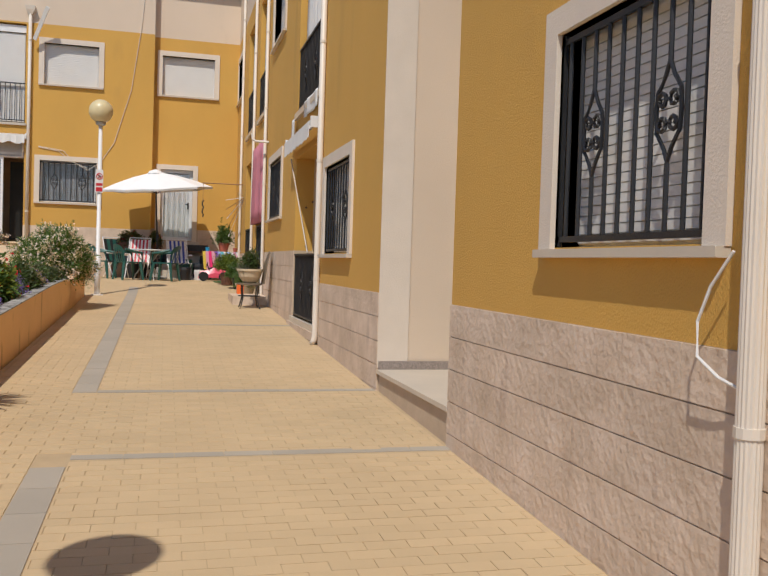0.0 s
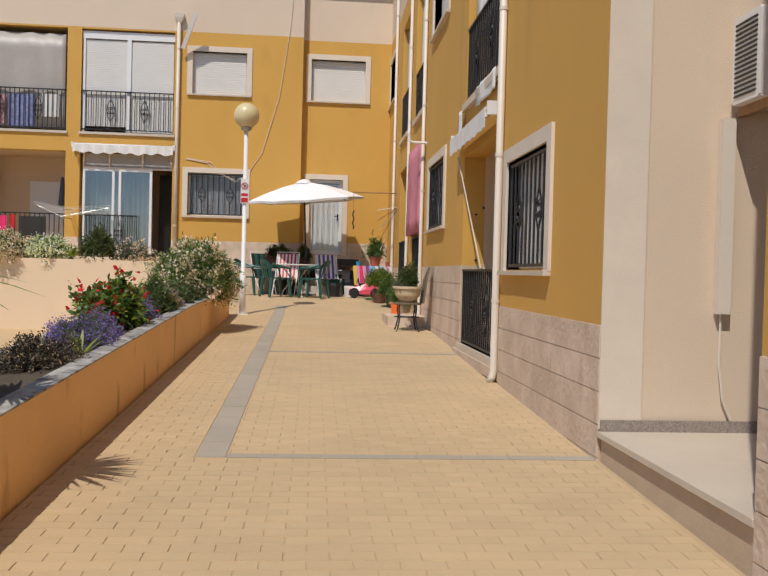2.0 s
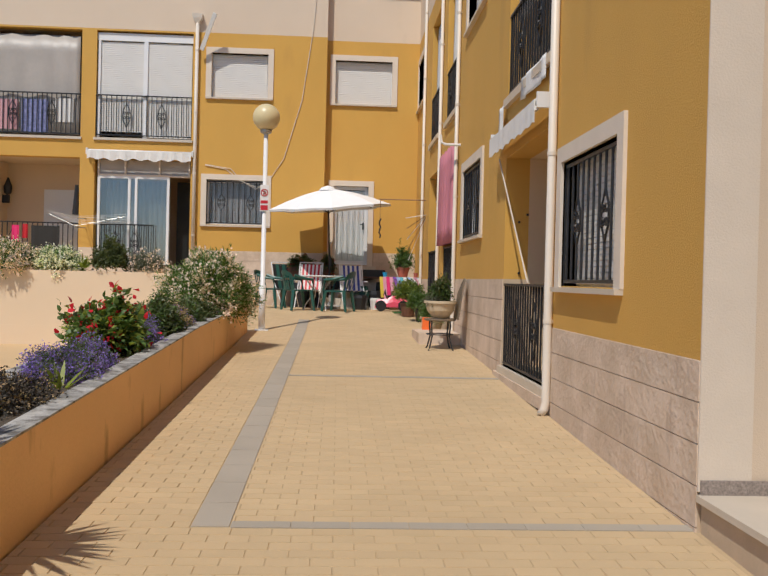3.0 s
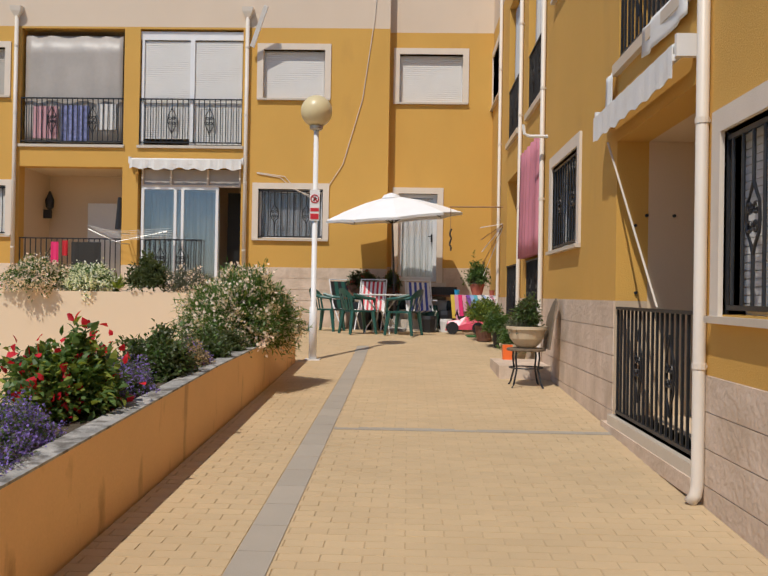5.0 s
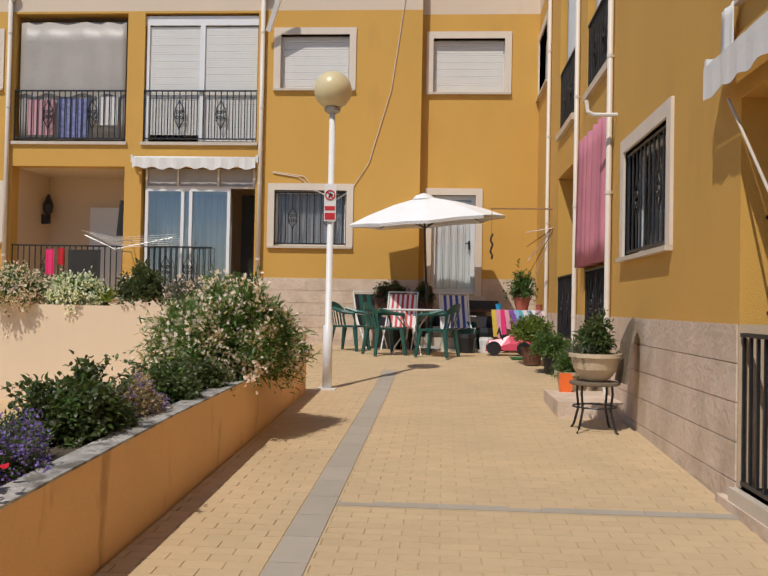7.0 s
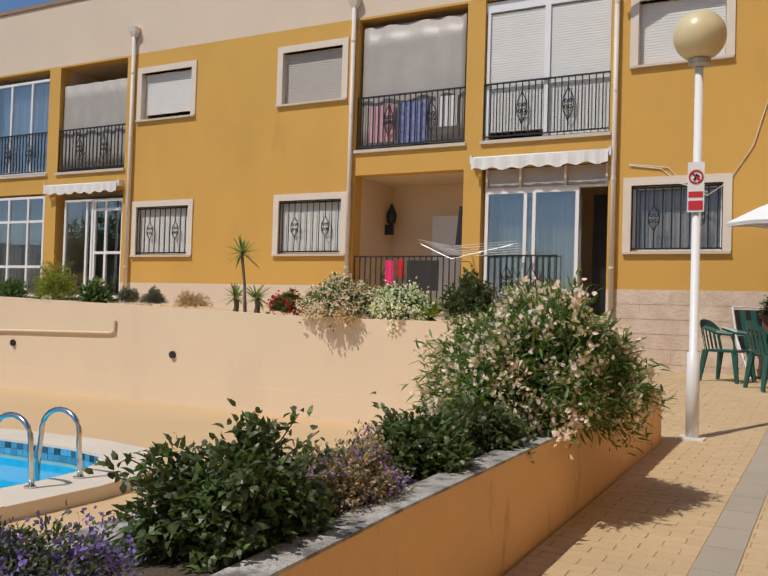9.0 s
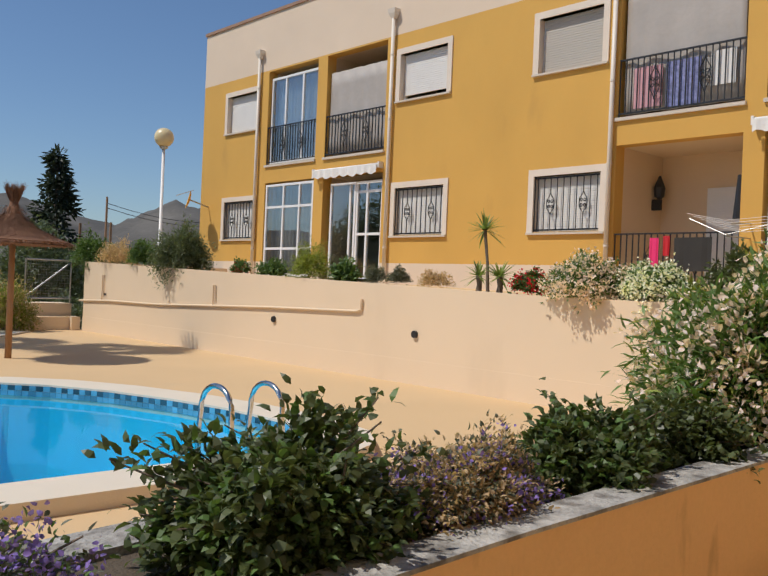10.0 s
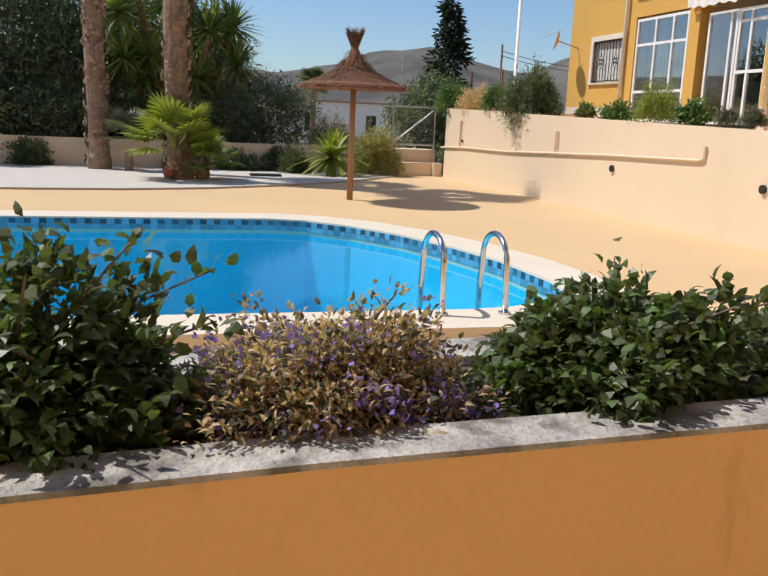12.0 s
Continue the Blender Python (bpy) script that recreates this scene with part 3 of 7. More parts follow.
def railing(side, u0, u1, z0, z1, v, label, n=None, ledge=True, name="balcony_railing"):
    r = thing(name, at(side, (u0 + u1) / 2, v, z0), label, "railing")
    part("top_rail", on(side, boxbm(u0, u1, v - 0.02, v + 0.02, z1 - 0.025, z1)), IRON, r)
    part("bottom_rail", on(side, boxbm(u0, u1, v - 0.012, v + 0.012, z0 + 0.06, z0 + 0.085)), IRON, r)
    n = n or max(6, round((u1 - u0) / 0.115))
    orn = {round(n * 0.3), round(n * 0.68)}
    for i in range(n + 1):
        u = u0 + 0.012 + (u1 - u0 - 0.024) * i / n
        bm = bmesh.new()
        end = i in (0, n)
        box(bm, u - 0.009, u + 0.009, v - 0.009, v + 0.009, z0 if end else z0 + 0.06, z1 - 0.02)
        if i in orn:
            ornament(bm, u, (z0 + z1) / 2 + 0.03, v + 0.012, 0.18, (z1 - z0) * 0.58, 0.009)
        part("bar", on(side, bm), IRON, r)
    return r


def ledge(side, u0, u1, z0, z1, out=0.05, deep=0.26, mat=None, label="pale marble ledge under the railing"):
    bm = boxbm(u0, u1, -deep, out, z0, z1)
    bmesh.ops.bevel(bm, geom=bm.edges[:], offset=0.006, segments=1)
    return solid("ledge", on(side, bm), mat or MARBLE, label, kind="structure")


def downpipe(side, u, z0, z1, hopper=False, elbow=True, r=0.042, v=0.075, fluted=False):
    p = thing("downpipe", at(side, u, 0, z0), "cream painted rain downpipe on the facade", "downpipe", kind="structure")
    bm = bmesh.new()
    pts = [(u, v, z0 + 0.12), (u, v, z1)]
    if elbow:
        pts = [(u + 0.01, v + 0.04, z0 + 0.01), (u, v + 0.01, z0 + 0.06)] + pts
    tube(bm, pts, r, 36 if fluted else 12)
    if fluted:
        bm.verts.ensure_lookup_table()
        for k in range(len(pts)):
            ring_ = [bm.verts[k * 36 + q] for q in range(36)]
            c = sum((q.co for q in ring_), Vector()) / 36
            for q in ring_[::2]:
                q.co = c + (q.co - c) * 0.93
    part("pipe", on(side, bm), PVC, p, smooth=not fluted)
    k = z0 + 0.8
    while k < z1 - 0.3:
        bm = bmesh.new()
        tube(bm, [(u, v, k), (u, v, k + 0.035)], r + 0.005, 12)
        box(bm, u - 0.012, u + 0.012, 0.0, 0.04, k + 0.008, k + 0.026)
        part("bracket", on(side, bm), PVC, p)
        k += 1.45
    if hopper:
        bm = bmesh.new()
        a = [(-0.12, 0.0), (0.12, 0.0), (0.12, 0.17), (-0.12, 0.17)]
        lo = [bm.verts.new((u + x * 0.35, 0.075 - 0.05 + y * 0.5, z1 - 0.02)) for x, y in a]
        mid = [bm.verts.new((u + x * 0.9, y * 0.9, z1 + 0.10)) for x, y in a]
        hi = [bm.verts.new((u + x, y, z1 + 0.20)) for x, y in a]
        for p0, p1 in ((lo, mid), (mid, hi)):
            for i in range(4):
                bm.faces.new((p0[i], p0[(i + 1) % 4], p1[(i + 1) % 4], p1[i]))
        bm.faces.new(lo)
        bm.faces.new(hi)
        part("hopper", on(side, bm), PVC, p, "rain hopper head")
    return p


def awning(side, u0, u1, z, label, out=0.16, drop=0.24, folds=0.012, ragged=1.0):
    a = thing("awning", at(side, (u0 + u1) / 2, 0, z), label, "awning")
    bm = bmesh.new()
    tube(bm, [(u0, 0.09, z - 0.05), (u1, 0.09, z - 0.05)], 0.05, 12)
    part("roller", on(side, bm), CANVAS, a, smooth=True)
    for e in (u0 + 0.01, u1 - 0.01):
        part("bracket", on(side, boxbm(e - 0.02, e + 0.02, 0.0, 0.14, z - 0.12, z + 0.02)), WHITE, a)
    bm = bmesh.new()
    box(bm, u0 + 0.03, u1 - 0.03, out - 0.012, out + 0.012, z - 0.14, z - 0.10)
    part("front_bar", on(side, bm), WHITE, a)
    part("canvas", on(side, pleats(u0 + 0.03, u1 - 0.03, out + 0.016, z - drop, z - 0.04, folds, 9, hem=lambda k: ragged * (0.025 * math.sin(k * 46) + 0.012 * math.sin(k * 17)))), CANVAS, a, "off-white scalloped canvas valance")
    return a


def framed_glass(side, u0, u1, z0, z1, v, name, label, splits, bars=(), panel=None, curtain=False, group=""):
    """A glazed front: stiles at the given places, cross bars at heights."""
    g = thing(name, at(side, (u0 + u1) / 2, v, z0), label, "glazed door", kind="structure")
    bm = bmesh.new()
    t = 0.03
    box(bm, u0, u1, v - 0.03, v + 0.03, z1 - 0.06, z1)
    box(bm, u0, u1, v - 0.03, v + 0.03, z0, z0 + 0.07)
    for s in (u0 + t, *splits, u1 - t):
        box(bm, s - t, s + t, v - 0.03, v + 0.03, z0 + 0.07, z1 - 0.06)
    edges = [u0 + t, *splits, u1 - t]
    for z in bars:
        for a, b in zip(edges, edges[1:]):
            box(bm, a + t, b - t, v - 0.028, v + 0.028, z - t, z + t)
    part("frame", on(side, bm), ALU, g)
    zs = [z0 + 0.05, *bars, z1 - 0.05]
    for a, b in zip(edges, edges[1:]):
        for c, d in zip(zs, zs[1:]):
            part("pane", on(side, boxbm(a + t - 0.005, b - t + 0.005, v - 0.004, v + 0.004, c, d)), GLASS, g)
    return g


for tag, u0, u1, z0, z1, fill in back_windows:
    window("back", u0, u1, z0, z1, "gap" if tag == "ML" else fill, tag.endswith("g") or tag == "GL", {
        "shutter": "window with white roller shutter down", "grey": "window with grey insect screen", "curtain": "barred window with curtains behind"}[fill])
window("recess", -0.20, 1.43, UB, UT, "shutter", False, "window with white roller shutter down")

for i, (a, b) in enumerate(bays):
    room("back", a, b, 4.85, 7.38, 1.5, NICHE, "loggia_upper", "rendered walls of an upper loggia")
    room("back", a, b, 1.84, 4.38, 1.6, NICHE, "loggia_lower", "rendered walls of a ground floor loggia")
    ledge("back", a - 0.03, b + 0.03, 4.80, 4.86)
    railing("back", a, b, 4.86, 5.88, -0.03, "black iron balcony railing with scroll ornaments")
ledge("back", -8.28, -6.02, 1.80, 1.88)
railing("back", -8.27, -6.03, 1.88, 2.84, -0.05, "black iron terrace railing")
railing("back", -5.60, -4.26, 1.88, 2.84, 0.03, "black iron railing in front of the glass door")
awning("back", -5.84, -3.38, 4.57, "rolled-up off-white awning over the terrace door")
awning("back", -16.82, -14.37, 4.56, "rolled-up off-white awning over the glass door")
downpipe("back", -3.34, 1.8, 7.62, True, False)
downpipe("back", -8.36, 1.8, 7.62, True, False)
downpipe("back", -14.12, 1.8, 7.80, True, False)
downpipe("back", -19.45, 1.8, 7.80, True, False)

# shutters over the full height of one upper loggia
sh = thing("loggia_shutter", at("back", -4.56, -0.12, 4.9), "white roller shutters closing the loggia", "shutter", kind="structure")
shutter("back", -5.60, -4.60, 5.02, 7.14, -0.10, sh)
shutter("back", -4.50, -3.47, 4.90, 7.14, -0.10, sh)
bm = boxbm(-4.60, -4.50, -0.13, -0.06, 4.86, 7.16)
box(bm, -5.66, -5.60, -0.13, -0.06, 4.86, 7.16)
box(bm, -5.68, -3.44, -0.16, -0.06, 7.16, 7.34)
part("shutter_frame", on("back", bm), ALU, sh)

# plastic sheet and laundry in the next loggia
sheet = solid("plastic_sheet", on("back", pleats(-8.22, -6.08, -0.10, 4.92, 7.24, 0.022, 4)), SHEET, "grey translucent sheet hung inside the balcony", "sheet", "thing", smooth=True)
sheet["kind"] = ""
for u, w, z0, z1, m, l in ((-7.75, 0.55, 5.0, 5.70, material("pale_pink_cloth", (0.60, 0.33, 0.36), 0.9), "pale pink towel"), (-7.10, 0.62, 4.95, 5.72, material("patterned_blue_cloth", (0.22, 0.24, 0.44), 0.9, 0.5, 14, 30), "blue patterned sheet"), (-6.42, 0.42, 5.2, 5.76, WHITE_CLOTH, "white shirt")):
    t = solid("laundry", on("back", pleats(u - w / 2, u + w / 2, -0.065, z0, z1, 0.008, 3)), m, l + " hung behind the railing", "laundry", "")
    t["kind"] = ""

# glazing
framed_glass("back", -5.62, -3.94, 1.90, 3.98, -0.10, "door_1", "white sliding terrace door standing half open", (-4.88, -4.72))
bm = boxbm(-5.62, -3.46, -0.14, -0.06, 3.98, 4.02)
for u in (-5.62, -5.0, -4.2, -3.5):
    box(bm, u, u + 0.04, -0.14, -0.06, 4.02, 4.36)
solid("transom", on("back", bm), SURROUND, "transom above the terrace door", kind="structure")
solid("transom_panel", on("back", boxbm(-5.6, -3.47, -0.13, -0.11, 4.02, 4.36)), SHEET, "grey panels above the terrace door", kind="structure")
# thin near-black panel, puts the room's shade into colour
solid("room_behind_door", on("back", boxbm(-3.9, -3.47, -0.9, -0.85, 1.9, 3.95)), DARK, "near-black panel painted as the shade behind the open door", kind="structure")
solid("curtain_inside", on("back", pleats(-5.5, -3.98, -0.42, 1.92, 3.9, 0.03, 12)), SHEET, "dim curtain behind the sliding door", "curtain", "")
framed_glass("back", -16.3, -15.34, 1.90, 4.20, -0.08, "door_2", "white glazed terrace door with dark blue glass", (-15.55,))
framed_glass("back", -15.34, -14.40, 1.90, 4.20, -0.10, "door_2_screen", "white framed screen beside the terrace door", (-14.95,), (2.95, 3.95))
# another near-black panel painting the shade behind this glass
solid("room_behind_door", on("back", boxbm(-16.3, -14.4, -0.8, -0.75, 1.9, 4.3)), DARK, "near-black panel painted as the shade behind the glass", kind="structure")
framed_glass("back", -19.05, -16.96, 1.90, 4.33, -0.05, "window_glazing", "white glazed veranda front with low panels", (-18.25, -17.55), (2.62, 3.72))
solid("curtain_inside", on("back", pleats(-19.0, -17.0, -0.35, 1.92, 4.3, 0.02, 12)), SHEET, "dim blind behind the veranda glass", "curtain", "")
framed_glass("back", -19.05, -16.96, 4.90, 7.20, -0.12, "window_glazing", "white glazed upper veranda", (-18.4, -17.65))
solid("curtain_inside", on("back", pleats(-19.0, -17.0, -0.30, 4.95, 7.15, 0.035, 14)), CURTAIN, "white curtains behind the veranda glass", "curtain", "")
solid("plastic_sheet", on("back", pleats(-16.5, -14.4, -0.10, 4.95, 6.95, 0.02, 5)), SHEET, "clear plastic sheet hung inside the balcony", "sheet", "", smooth=True)

# corner door
d = thing("door_3", at("recess", 0.37, 0, 2.02), "white glazed door with curtain strips", "door", kind="structure")
bm = bmesh.new()
box(bm, -0.18, -0.05, -0.2, 0.028, 1.98, 4.05)
box(bm, 0.79, 0.92, -0.2, 0.028, 1.98, 4.05)
box(bm, -0.05, 0.79, -0.2, 0.028, 3.92, 4.05)
part("surround", on("recess", bm), SURROUND, d)
bm = bmesh.new()
for q in ((-0.05, 0.03, 2.02, 3.92), (0.71, 0.79, 2.02, 3.92), (0.03, 0.71, 3.84, 3.92), (0.03, 0.71, 2.02, 2.12)):
    box(bm, q[0], q[1], -0.16, -0.09, q[2], q[3])
part("door_frame", on("recess", bm), ALU, d)
part("pane", on("recess", boxbm(0.03, 0.71, -0.13, -0.12, 2.12, 3.84)), CLEAR, d)
for u in (0.04, 0.18, 0.32, 0.46, 0.58):
    part("curtain_strip", on("recess", pleats(u, u + 0.13, -0.165, 2.12, 3.82, 0.01, 2)), WHITE_CLOTH, d, "white curtain strip")
bm = boxbm(0.66, 0.70, -0.09, -0.06, 2.88, 3.05)
box(bm, 0.60, 0.70, -0.07, -0.055, 2.99, 3.01)
part("door_handle", on("recess", bm), IRON, d)
# no room is built here, a grey panel gives its dimness by colour
solid("dark_room", on("recess", boxbm(-0.1, 0.85, -0.6, -0.55, 1.9, 4.0)), SHEET, "grey panel painted as the dimness behind the corner door", kind="structure")
# steps up to it
bm = bmesh.new()
for i in range(6):
    box(bm, -0.28, 1.0, 0.0 if i == 5 else 0.0, 1.55 - 0.27 * i, 0.85 + 0.19 * i, 0.85 + 0.19 * (i + 1))
solid("stairs", on("recess", bm), MARBLE, "short marble stair up to the corner door", "stairs", "structure")

# ---- right building ----
right_windows = [("A", 2.79, 4.27, 1.60, 2.82), ("B", 8.82, 10.50, 1.60, 2.81), ("C", 14.33, 16.20, 2.25, 3.45), ("D", 22.4, 24.0, 5.72, 7.0), ("E", 14.35, 16.1, 5.35, 6.62)]
rholes = [(a + 0.13, b - 0.13, c + 0.05, d - 0.13) for _, a, b, c, d in right_windows]
loggias = [(10.74, 12.84, 0.74, 3.07), (16.87, 18.44, 1.30, 3.80), (19.40, 20.97, 1.30, 3.80), (10.80, 12.84, 3.72, 6.2), (16.87, 18.44, 4.48, 6.95), (19.40, 20.97, 4.48, 6.95)]
rholes += loggias
NICHE_Y = (5.65, 7.61)
rholes.append((NICHE_Y[0], NICHE_Y[1], -1.9, 9.0))
for name, a, b, dado in (("front", -6, 10.66, 1.29), ("middle", 10.66, 24.2, 1.71)):
    solid("wall_right_%s_ochre" % name, on("right", pierced((a, b), (dado, 7.42 if name == "middle" else 6.8), rholes, 0.27)), OCHRE, "ochre rendered facade beside the walk")
    solid("wall_right_%s_foot" % name, on("right", pierced((a, b), (-1.9, dado), rholes, 0.27)), JOINT, "bed of the stone cladding beside the walk")
    solid("wall_right_%s_cream" % name, on("right", pierced((a, b), (7.42 if name == "middle" else 6.8, 8.95), rholes, 0.27)), CREAM, "cream band under the roof")
for tag, a, b, c, d in right_windows:
    window("right", a, b, c, d, "shutter" if tag != "C" else "curtain", tag in "ABC", {"A": "barred window with white roller shutter down"}.get(tag, "barred window" if tag in "BC" else "upper window with white shutter"))
for i, (a, b, c, d) in enumerate(loggias):
    room("right", a, b, c, d, 1.7, NICHE, "loggia", "rendered walls of a loggia")
    ledge("right", a - 0.02, b + 0.02, c - 0.09, c)
for a, b, c, d, l in ((10.76, 12.82, 0.70, 1.66, "black iron gate railing on the terrace ledge"), (16.88, 18.42, 1.30, 2.27, "black iron railing of the second terrace"), (19.42, 20.95, 1.30, 2.27, "black iron railing of the third terrace"),
                      (10.82, 12.83, 3.72, 4.66, "black iron balcony railing with scroll ornaments"), (16.88, 18.42, 4.48, 5.36, "black iron balcony railing"), (19.42, 20.95, 4.48, 5.42, "black iron balcony railing")):
    railing("right", a, b, c, d, -0.02, l)
bm = boxbm(10.70, 13.06, -0.2, 0.06, 0.55, 0.66)
solid("ledge", on("right", bm), STONE, "stone kerb under the terrace gate", kind="structure")
awning("right", 10.82, 13.10, 3.35, "worn off-white awning rolled up above the terrace", 0.14, 0.25, 0.003, 0.5)
for u, z0 in ((10.61, floor_z(10.6)), (16.70, floor_z(16.7)), (18.95, 0.87), (22.0, 0.95)):
    downpipe("right", u, z0, 8.6, r=0.038 if u < 12 else 0.031, v=0.045)
downpipe("right", 2.60, floor_z(2.60), 7.0, r=0.045, v=0.05, fluted=True)

# entrance niche
for b in ((2.23, 6.0, NICHE_Y[1], NICHE_Y[1] + 0.2), (2.23, 6.0, NICHE_Y[0] - 0.2, NICHE_Y[0]), (5.6, 5.8, NICHE_Y[0], NICHE_Y[1])):
    solid("wall_niche", boxbm(*b, -1.0, 8.9), CREAM, "smooth cream walls of the entrance niche")
bm = bmesh.new()
box(bm, 1.955, 2.235, NICHE_Y[1] - 0.012, NICHE_Y[1], 0.62, 8.9)
solid("trim", bm, SURROUND, "pale corner band of the niche", kind="structure")
bm = boxbm(1.945, 5.6, NICHE_Y[0] + 0.002, NICHE_Y[1] - 0.014, 0.57, 0.605)
bmesh.ops.bevel(bm, geom=bm.edges[:], offset=0.005, segments=1)
solid("threshold", bm, MARBLE, "cream marble slab at the entrance", kind="structure")
solid("threshold_base", boxbm(1.975, 5.6, NICHE_Y[0] + 0.002, NICHE_Y[1] - 0.014, -0.5, 0.57), JOINT, "rendered base under the entrance slab", kind="structure")
solid("baseboard", boxbm(1.965, 5.6, NICHE_Y[1] - 0.026, NICHE_Y[1] - 0.013, 0.605, 0.68), GRANITE, "speckled granite skirting")
box_back = boxbm(8.0, 8.3, -6, 34, -1.9, 8.95)
solid("wall_outer", box_back, OCHRE, "outer wall of the right building")
solid("roof_right", boxbm(1.9, 8.3, -6.1, 34, 8.95, 9.05), CEMENT, "roof of the right building", kind="structure")


# ---- plants ----
def leaf_mesh(name, pos, way, up, length, width, mat, parent, label="", fold=0.25, rnd=None, kind="stuff"):
    """Many small curved leaves in one mesh."""
    o = np.array(ORIGIN.get(parent, Vector((0, 0, 0))))
    way = way / (np.linalg.norm(way, axis=1, keepdims=True) + 1e-9)
    side = np.cross(way, up)
    side /= np.linalg.norm(side, axis=1, keepdims=True) + 1e-9
    nrm = np.cross(side, way)
    n = len(pos)
    ln = (length * (0.7 + 0.6 * rnd.random(n)))[:, None]
    wd = (width * (0.7 + 0.6 * rnd.random(n)))[:, None]
    v = np.empty((n, 6, 3))
    v[:, 0], v[:, 3] = pos, pos + way * ln - nrm * ln * 0.14
    lift, m1, m2 = nrm * wd * fold, pos + way * ln * 0.30, pos + way * ln * 0.68 - nrm * ln * 0.05
    v[:, 1], v[:, 5] = m1 + side * wd * 0.5 + lift, m1 - side * wd * 0.5 + lift
    v[:, 2], v[:, 4] = m2 + side * wd * 0.36 + lift, m2 - side * wd * 0.36 + lift
    i = (np.arange(n) * 6)[:, None]
    f = (i + [0, 1, 5]).tolist() + (i + [1, 2, 4, 5]).tolist() + (i + [2, 3, 4]).tolist()
    me = bpy.data.meshes.new(name)
    me.from_pydata((v.reshape(-1, 3) - o).tolist(), [], f)
    me.materials.append(mat)
    ob = new(name, me)
    ob.parent = parent
    ORIGIN[ob] = Vector(o)
    return tagged(ob, label, kind=kind)


def shrub(label, base, size, shoots, per, leaf, mat, seed, flower=None, bloom=0.3, petals=5, petal=0.02, category="shrub", name="shrub", spread=1.0, hang=0.0, lift=0.0, stems=True, second=None, group="", whips=0):
    """A bush: shoots that fan out from the foot, leaves along them, flowers at their ends. size: reach along x, y and height."""
    rnd = np.random.default_rng(seed)
    b = np.array(base, float)
    t = thing(name, base, label, category, group)
    d = rnd.normal(size=(shoots, 3))
    d[:, 2] = np.abs(d[:, 2]) * 0.9 + 0.05 - hang * rnd.random(shoots)
    d /= np.linalg.norm(d, axis=1, keepdims=True)
    lump = 0.72 + 0.22 * np.sin(d[:, 0] * 5 + seed) * np.sin(d[:, 1] * 4 + seed * 2) + 0.26 * rnd.random(shoots)
    reach = d * np.array(size) * lump[:, None] * (0.55 + 0.45 * rnd.random(shoots) ** 0.4)[:, None]
    start = b + rnd.normal(size=(shoots, 3)) * np.array([size[0], size[1], 0]) * 0.22
    if whips:
        d[:whips, 2] = 0.55 + 0.5 * rnd.random(whips)
        reach[:whips] = d[:whips] * np.array(size) * (0.95 + 0.35 * rnd.random((whips, 1)))
    end = b + reach + np.array([0, 0, lift])
    k = rnd.random((shoots, per)) ** 0.6 * 0.85 + 0.18
    bend = np.array([0, 0, 0.18 * size[2]])
    p = start[:, None] * (1 - k[..., None]) + end[:, None] * k[..., None] + bend * (4 * k * (1 - k))[..., None]
    p = p.reshape(-1, 3) + rnd.normal(size=(shoots * per, 3)) * leaf[0] * 0.45
    way = np.repeat(d, per, axis=0) * spread + rnd.normal(size=(shoots * per, 3)) * 0.75
    up = rnd.normal(size=(shoots * per, 3)) * 0.5 + np.array([0, 0, 1])
    # second colour is scattered at random; on the roses it paints sunlit leaves
    if second:
        pick = rnd.random(len(p)) < second[1]
        leaf_mesh("leaves", p[pick], way[pick], up[pick], leaf[0], leaf[1], second[0], t, "scattered leaves in the second colour", rnd=rnd)
        p, way, up = p[~pick], way[~pick], up[~pick]
    leaf_mesh("leaves", p, way, up, leaf[0], leaf[1], mat, t, rnd=rnd)
    if stems:
        bm = bmesh.new()
        for i in [*range(whips), *range(whips, shoots, max(1, shoots // 60))]:
            m = (start[i] + end[i]) / 2 + bend
            tube(bm, [start[i], m, end[i]], [0.006, 0.004, 0.002], 4, False)
        part("stems", bm, BARK2, t, "thin woody stems", kind="stuff")
    if flower:
        who = rnd.random(shoots) < bloom
        c = end[who]
        cc = np.repeat(c, petals * 3, axis=0) + rnd.normal(size=(len(c) * petals * 3, 3)) * petal * 1.1
        w = rnd.normal(size=cc.shape)
        w[:, 2] += 0.6
        leaf_mesh("blossom", cc, w, rnd.normal(size=cc.shape), petal, petal * 0.9, flower, t, "small open blossom", 0.1, rnd)
    return t


